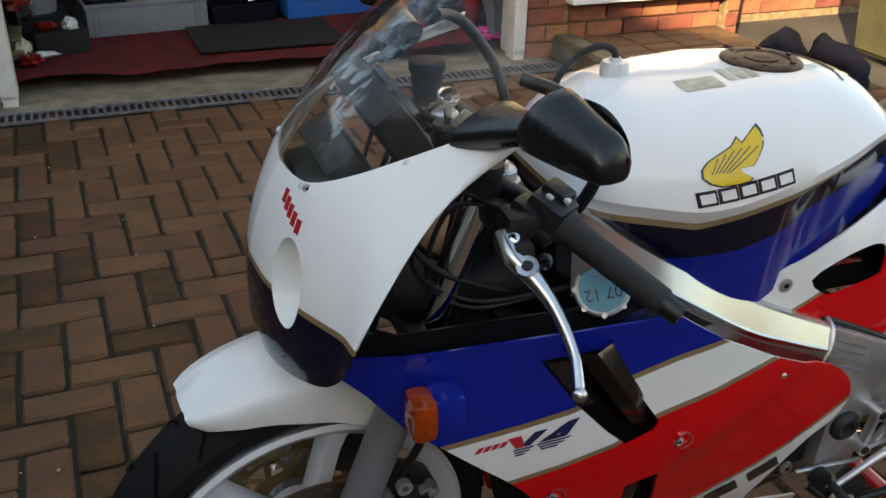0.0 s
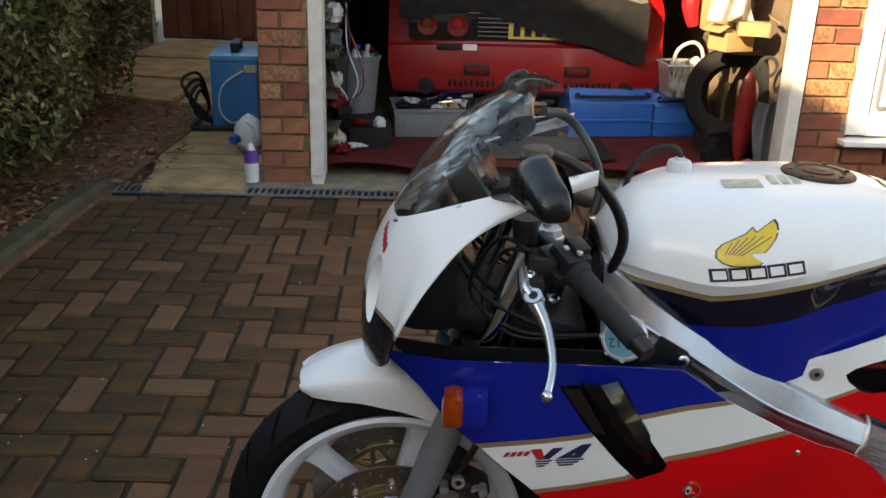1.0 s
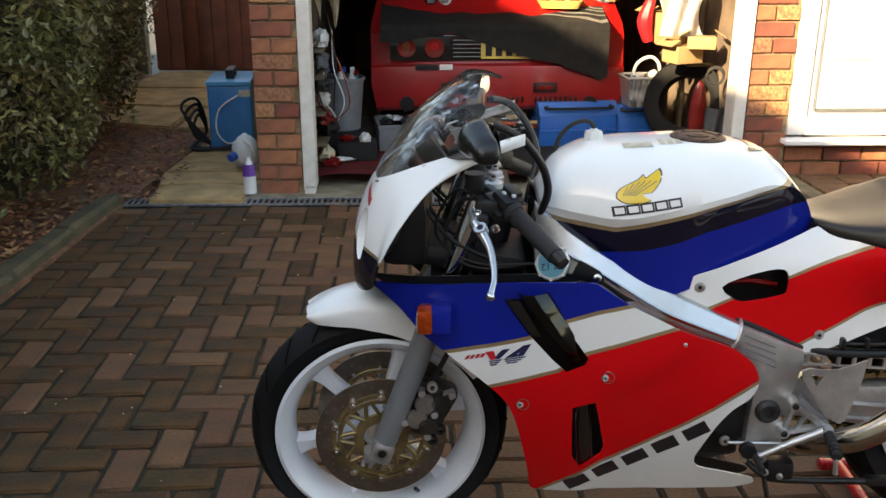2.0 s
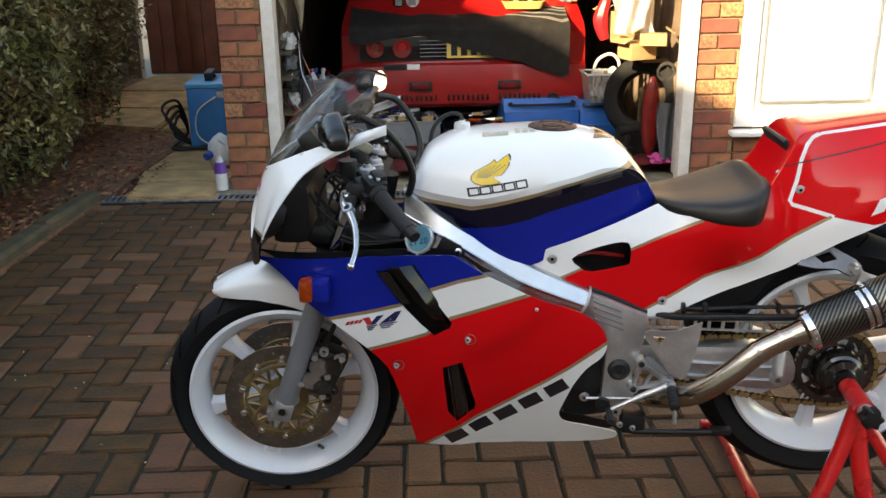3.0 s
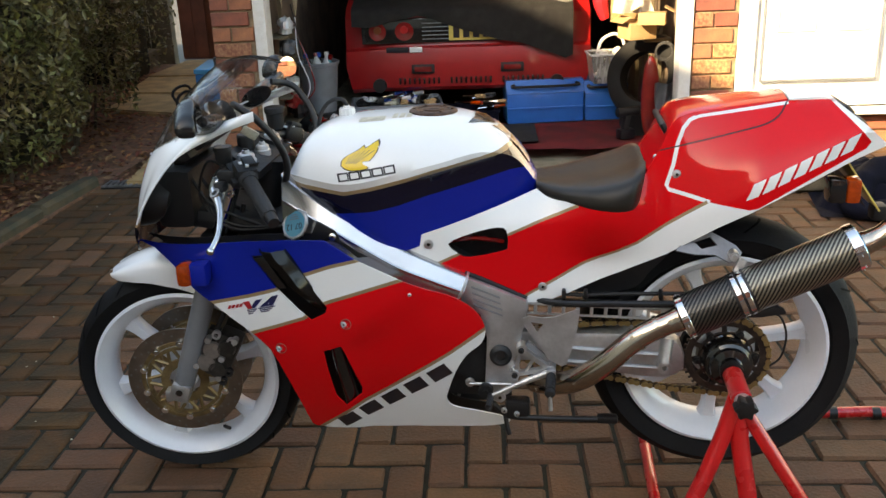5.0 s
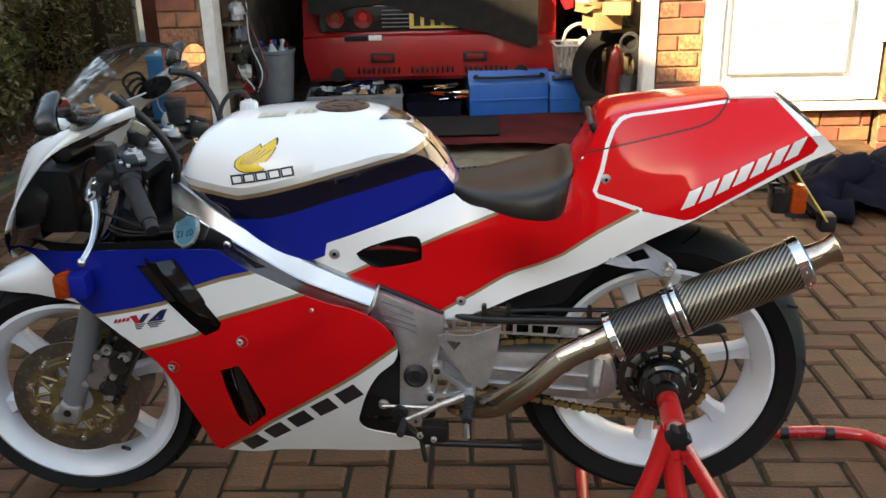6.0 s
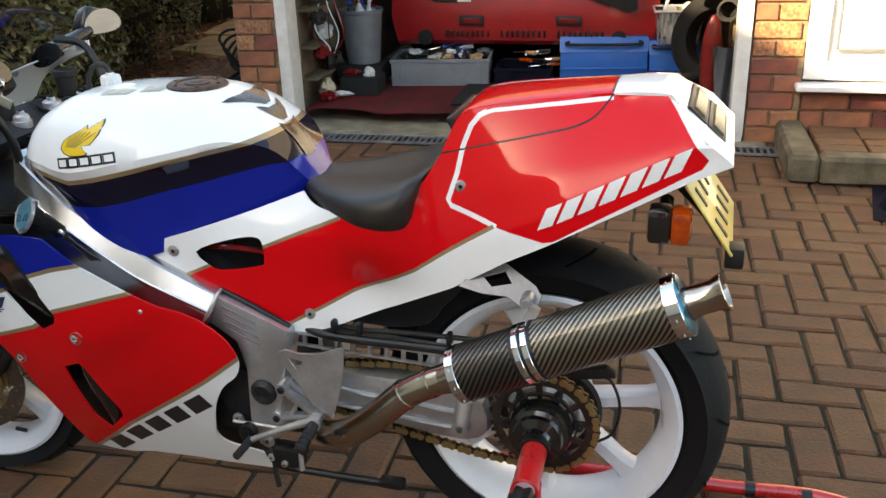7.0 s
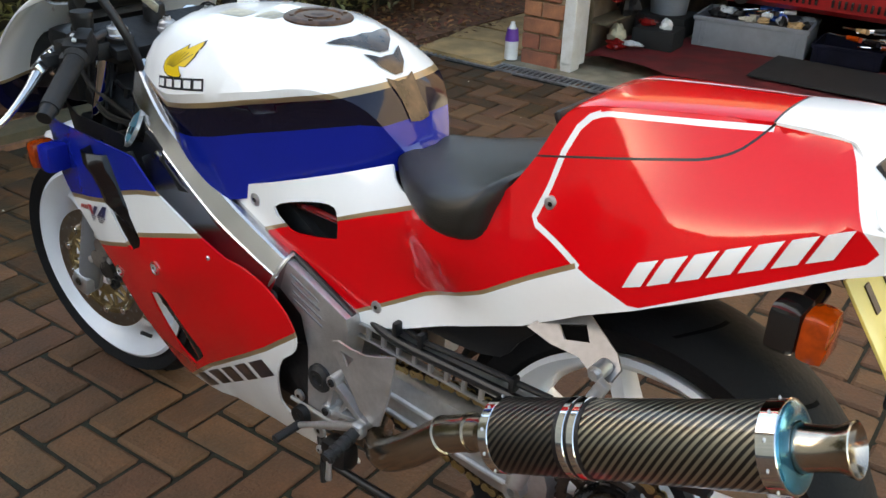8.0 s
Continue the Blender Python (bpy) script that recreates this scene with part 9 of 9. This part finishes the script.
def loose_left():
    e = thing("waste_bin", "grey plastic bin full of empty bottles", "bin", at=on_g(0.10, 0.95, 0.19, 0))
    b2 = bmesh.new()
    add_lathe(b2, [(0.0, 0.0001), (0.0, 0.104), (0.31, 0.132), (0.315, 0.142), (0.335, 0.142), (0.335, 0.130), (0.02, 0.098), (0.02, 0.0001)], (0, 0, 0), 36, axis="z", closed=False)
    part("tub", b2, M_GREYBOX, e)
    for k, (x, y, m) in enumerate(((-0.05, 0.0, M_BOTTLE), (0.01, -0.03, M_WHITEPLAST), (0.06, 0.0, M_WHITEPLAST), (-0.02, 0.05, M_BOTTLE), (0.04, 0.05, M_CYAN))):
        e = thing("empty_bottle", "empty plastic bottle in the bin", "bottle", "bottles in the bin", at=on_g(0.10 + x, 0.95 + y, 0.40, 0))
        b2 = bmesh.new()
        add_lathe(b2, [(0.0, 0.0001), (0.0, 0.032), (0.11, 0.032), (0.15, 0.014), (0.165, 0.013)], (0, 0, 0), 16, axis="z", closed=False)
        bmesh.ops.rotate(b2, verts=b2.verts[:], cent=(0, 0, 0), matrix=Euler((0.2 * (k - 2), 0.15 * (k - 2), 0)).to_matrix())
        part("bottle", b2, m, e)
        b2 = bmesh.new()
        add_cyl(b2, (0, 0, 0.160), (0, 0, 0.185), 0.016, n=14)
        bmesh.ops.rotate(b2, verts=b2.verts[:], cent=(0, 0, 0), matrix=Euler((0.2 * (k - 2), 0.15 * (k - 2), 0)).to_matrix())
        part("cap", b2, (M_BLUECAP, M_REDLENS, M_WHITEPLAST)[k % 3], e)
    for u, v, s, lb in ((0.10, 0.95, (0.30, 0.28, 0.12), "black crate that the bin stands on"), (0.20, 0.60, (0.24, 0.20, 0.11), "black tool bag on the carpet")):
        e = thing("black_case", lb, "case", at=on_g(u, v, 0.07, 3))
        b2 = bmesh.new()
        add_box(b2, (0, 0, s[2] / 2), s, 0.015)
        part("case_body", b2, M_MAT, e)
    for k, (u, v, z, s, m) in enumerate(((0.14, 0.57, 0.20, (0.05, 0.04, 0.02), M_REDLENS), (0.25, 0.57, 0.20, (0.035, 0.03, 0.03), M_WHITEPLAST), (0.06, 0.36, 0.10, (0.05, 0.04, 0.03), M_REDLENS), (0.11, 0.44, 0.10, (0.07, 0.03, 0.015), M_WHITEPLAST), (0.02, 0.45, 0.13, (0.05, 0.05, 0.06), M_CLOTH), (0.03, 0.55, 0.28, (0.06, 0.06, 0.07), M_DARK), (0.02, 0.40, 0.36, (0.05, 0.06, 0.05), M_REDLENS), (0.0, 0.52, 0.45, (0.05, 0.07, 0.05), M_WHITEPLAST), (0.01, 0.42, 0.55, (0.045, 0.06, 0.05), M_BLANKET), (0.0, 0.48, 0.68, (0.05, 0.06, 0.06), M_GREYBOX), (0.02, 0.40, 0.82, (0.045, 0.06, 0.06), M_WHITEPLAST))):
        o = tagged(part("rag", crumple((0, 0, 0), s, 0.55, k * 2.3, 9), m), "crumpled rag among the clutter by the post", "rag", "clutter by the post")
        o.matrix_world = on_g(u, v, z)
    e = thing("rack", "narrow dark rack of clutter behind the garage post", "rack", at=on_g(-0.01, 0.45, 0.06, 0))
    for y in (-0.18, 0.18):
        b2 = bmesh.new()
        add_box(b2, (-0.05, y, 0.65), (0.02, 0.02, 1.3), 0.002)
        part("upright", b2, M_POST, e)
    for z in (0.16, 0.34, 0.55, 0.70):
        b2 = bmesh.new()
        add_box(b2, (-0.01, 0, z), (0.12, 0.38, 0.012), 0.002)
        part("board", b2, M_POST, e)
    for k in range(6):
        e = thing("hanging_cable", "loose cable hanging from the rack", "cable", "cables on the rack", at=on_g(0.03, 0.40, 0.3, 0))
        b2 = bmesh.new()
        x0 = rnd.uniform(-0.04, 0.06)
        add_tube(b2, [(x0, 0, 0.65 - 0.08 * k), (x0 + rnd.uniform(-0.04, 0.08), -0.03, 0.40 - 0.05 * k), (x0 + rnd.uniform(0, 0.1), -0.02, 0.2 - 0.03 * k), (x0 + 0.02, 0, 0.05)], 0.004, 6, 5)
        part("flex", b2, (M_CABLE, M_WHITEPLAST, M_REDLENS)[k % 3], e)
    b2 = bmesh.new()
    rows = []
    for j in range(22):
        t = j / 21
        rows.append([(x * (0.10 - 0.02 * t) + 0.02 * math.sin(t * 8), 0.035 * math.sin(x * 8 + t * 3), 0.28 - 0.5 * t * (0.8 + 0.3 * math.sin(x * 5 + 1))) for x in np.linspace(-1, 1, 24)])
    add_loft(b2, rows)
    bmesh.ops.solidify(b2, geom=b2.faces[:], thickness=0.004)
    o = tagged(part("hanging_cloth", b2, M_CLOTH), "torn cream cloth hanging inside the garage post", "cloth")
    o.matrix_world = on_g(0.085, 0.28, 1.16, 0)


loose_left()

# side path: welder, milk bottle, spray bottle
def welder():
    e = thing("welding_set", "blue metal welding set with a black handle and cables", "welder", at=pose(-1.40, 4.24, 0.0, 0, 0, 8) @ Matrix.Scale(1.14, 4))
    b2 = bmesh.new()
    add_box(b2, (0, 0.12, 0.20), (0.25, 0.42, 0.36), 0.012)
    part("casing", b2, M_WELDBLUE, e)
    b2 = bmesh.new()
    add_box(b2, (0, 0.12, 0.395), (0.26, 0.43, 0.03), 0.008)
    part("top_panel", b2, mat("light_blue_enamel", (0.06, 0.36, 0.62), 0.4, 0, 0.3, 0.06, 10), e)
    b2 = bmesh.new()
    add_box(b2, (0, 0.10, 0.45), (0.05, 0.20, 0.03), 0.01)
    add_box(b2, (0, 0.02, 0.43), (0.045, 0.03, 0.05), 0.008)
    add_box(b2, (0, 0.19, 0.43), (0.045, 0.03, 0.05), 0.008)
    part("handle", b2, M_BLACK, e)
    b2 = bmesh.new()
    add_box(b2, (0.09, -0.093, 0.34), (0.07, 0.004, 0.04), 0.001)
    part("label", b2, M_LABEL, e)
    b2 = bmesh.new()
    add_tube(b2, [(0.05, -0.10, 0.33), (-0.06, -0.115, 0.25), (-0.08, -0.115, 0.12), (-0.02, -0.115, 0.05), (0.06, -0.11, 0.08)], 0.005, 8, 5)
    part("lead", b2, M_WHITEPLAST, e)
    for k in range(4):
        b2 = bmesh.new()
        add_tube(b2, [(-0.12, -0.05, 0.03), (-0.22 - 0.02 * k, -0.08, 0.10 + 0.05 * k), (-0.20, 0.02, 0.20 + 0.03 * k), (-0.17, 0.10, 0.08), (-0.24, -0.03 * k, 0.02), (-0.10, -0.12, 0.02), (0.10, -0.13, 0.03 + 0.01 * k)], 0.009, 8, 5)
        part("cable", b2, M_CABLE, e)
    for x in (-0.12, 0.12):
        b2 = bmesh.new()
        add_box(b2, (x, 0.1, 0.012), (0.04, 0.3, 0.024), 0.005)
        part("foot", b2, M_BLACK, e)


welder()


def bottles_outside():
    e = thing("milk_bottle", "large milky plastic bottle with a blue cap lying on the path", "bottle", at=pose(-1.17, 3.60, 0.11, 0, 0, 10))
    b2 = crumple((0, 0, 0), (0.085, 0.085, 0.11), 0.12, 2, 14)
    part("bottle", b2, M_WHITEPLAST, e)
    b2 = bmesh.new()
    add_cyl(b2, (-0.06, -0.07, 0.0), (-0.085, -0.10, -0.01), 0.026, n=18)
    part("cap", b2, M_BLUECAP, e)
    b2 = bmesh.new()
    add_tube(b2, [(0.0, -0.06, 0.09), (0.045, -0.09, 0.06), (0.06, -0.085, 0.0)], 0.012, 8, 4)
    part("handle", b2, M_WHITEPLAST, e)
    e = thing("spray_bottle", "clear plastic bottle with a purple label by the brick pier", "bottle", at=pose(-1.01, 3.00, 0.02, 0, 0, 0))
    b2 = bmesh.new()
    add_lathe(b2, [(0.0, 0.0001), (0.0, 0.036), (0.11, 0.036), (0.15, 0.028), (0.19, 0.012), (0.20, 0.012)], (0, 0, 0), 20, axis="z", closed=False)
    part("bottle", b2, M_WHITEPLAST, e)
    b2 = bmesh.new()
    add_lathe(b2, [(0.10, 0.037), (0.10, 0.0375), (0.165, 0.030), (0.165, 0.027)], (0, 0, 0), 20, axis="z")
    part("label", b2, M_PURPLE, e)


bottles_outside()

# jacket heap by the step, green bin further right
b2 = bmesh.new()
rows = []
for j in range(61):
    row = []
    for i in range(81):
        x, y = -1 + 2 * i / 80, -1 + 2 * j / 60
        r = math.hypot(x * (1 + 0.15 * math.sin(3 * y + 1)), y * (1 + 0.12 * math.sin(4 * x)))
        h = max(0.0, 1 - r ** 3.0)
        f = 0.80 + 0.42 * noise.noise((x * 1.9, y * 1.9, 4.0)) + 0.18 * noise.noise((x * 4.5, y * 4.5, 1.0)) - 0.40 * abs(noise.noise((x * 2.4 + 3, y * 2.4, 8.0))) - 0.07 * abs(noise.noise((x * 8, y * 8, 2.0)))
        row.append((x * 0.44, y * 0.30, 0.004 + 0.27 * h ** 0.5 * max(0.12, f)))
    rows.append(row)
add_loft(b2, rows)
jacket = thing("jacket", "dark navy jacket dropped in a heap on the pavers", "jacket", at=pose(2.70, 2.44, 0.0, 0, 0, -6))
part("body", b2, M_NAVYCLOTH, jacket, "", 80)
for pts in ([(-0.10, -0.10, 0.20), (-0.26, -0.20, 0.14), (-0.30, -0.30, 0.06), (-0.16, -0.34, 0.05)], [(0.15, -0.05, 0.22), (0.30, -0.16, 0.14), (0.22, -0.30, 0.06)]):
    b2 = bmesh.new()
    add_tube(b2, pts, 0.07, 14, 8, radii=(0.08, 0.075, 0.065, 0.05))
    for v in b2.verts:
        v.co += Vector((noise.noise(v.co * 14), noise.noise(v.co * 14 + Vector((5, 0, 0))), noise.noise(v.co * 14 + Vector((0, 5, 0))))) * 0.022
        v.co.z = max(v.co.z, 0.004)
    part("sleeve", b2, M_NAVYCLOTH, jacket, "", 80)


def wheelie_bin():
    e = thing("garden_bin", "garden bin, body coloured dull olive as in shade, lid lime green as in sun", "bin", at=pose(3.85, 2.75, 0.0, 0, 0, 0))
    # the body's dull olive has shade put into it; the lid is as sunlit
    b2 = bmesh.new()
    add_loft(b2, [[(sx * w, sy * w, z) for sx, sy in ((-1, -1), (1, -1), (1, 1), (-1, 1))] for z, w in ((0.0, 0.22), (0.85, 0.28))], close=True, cap=True)
    bmesh.ops.bevel(b2, geom=b2.edges[:], offset=0.02, segments=2, affect="EDGES")
    part("body", b2, M_BINSHADED, e)
    b2 = bmesh.new()
    add_box(b2, (0, 0, 0.88), (0.60, 0.60, 0.05), 0.02)
    part("lid", b2, M_GREENBIN, e)


wheelie_bin()

# ---- pavers, last ----
build_pavers()
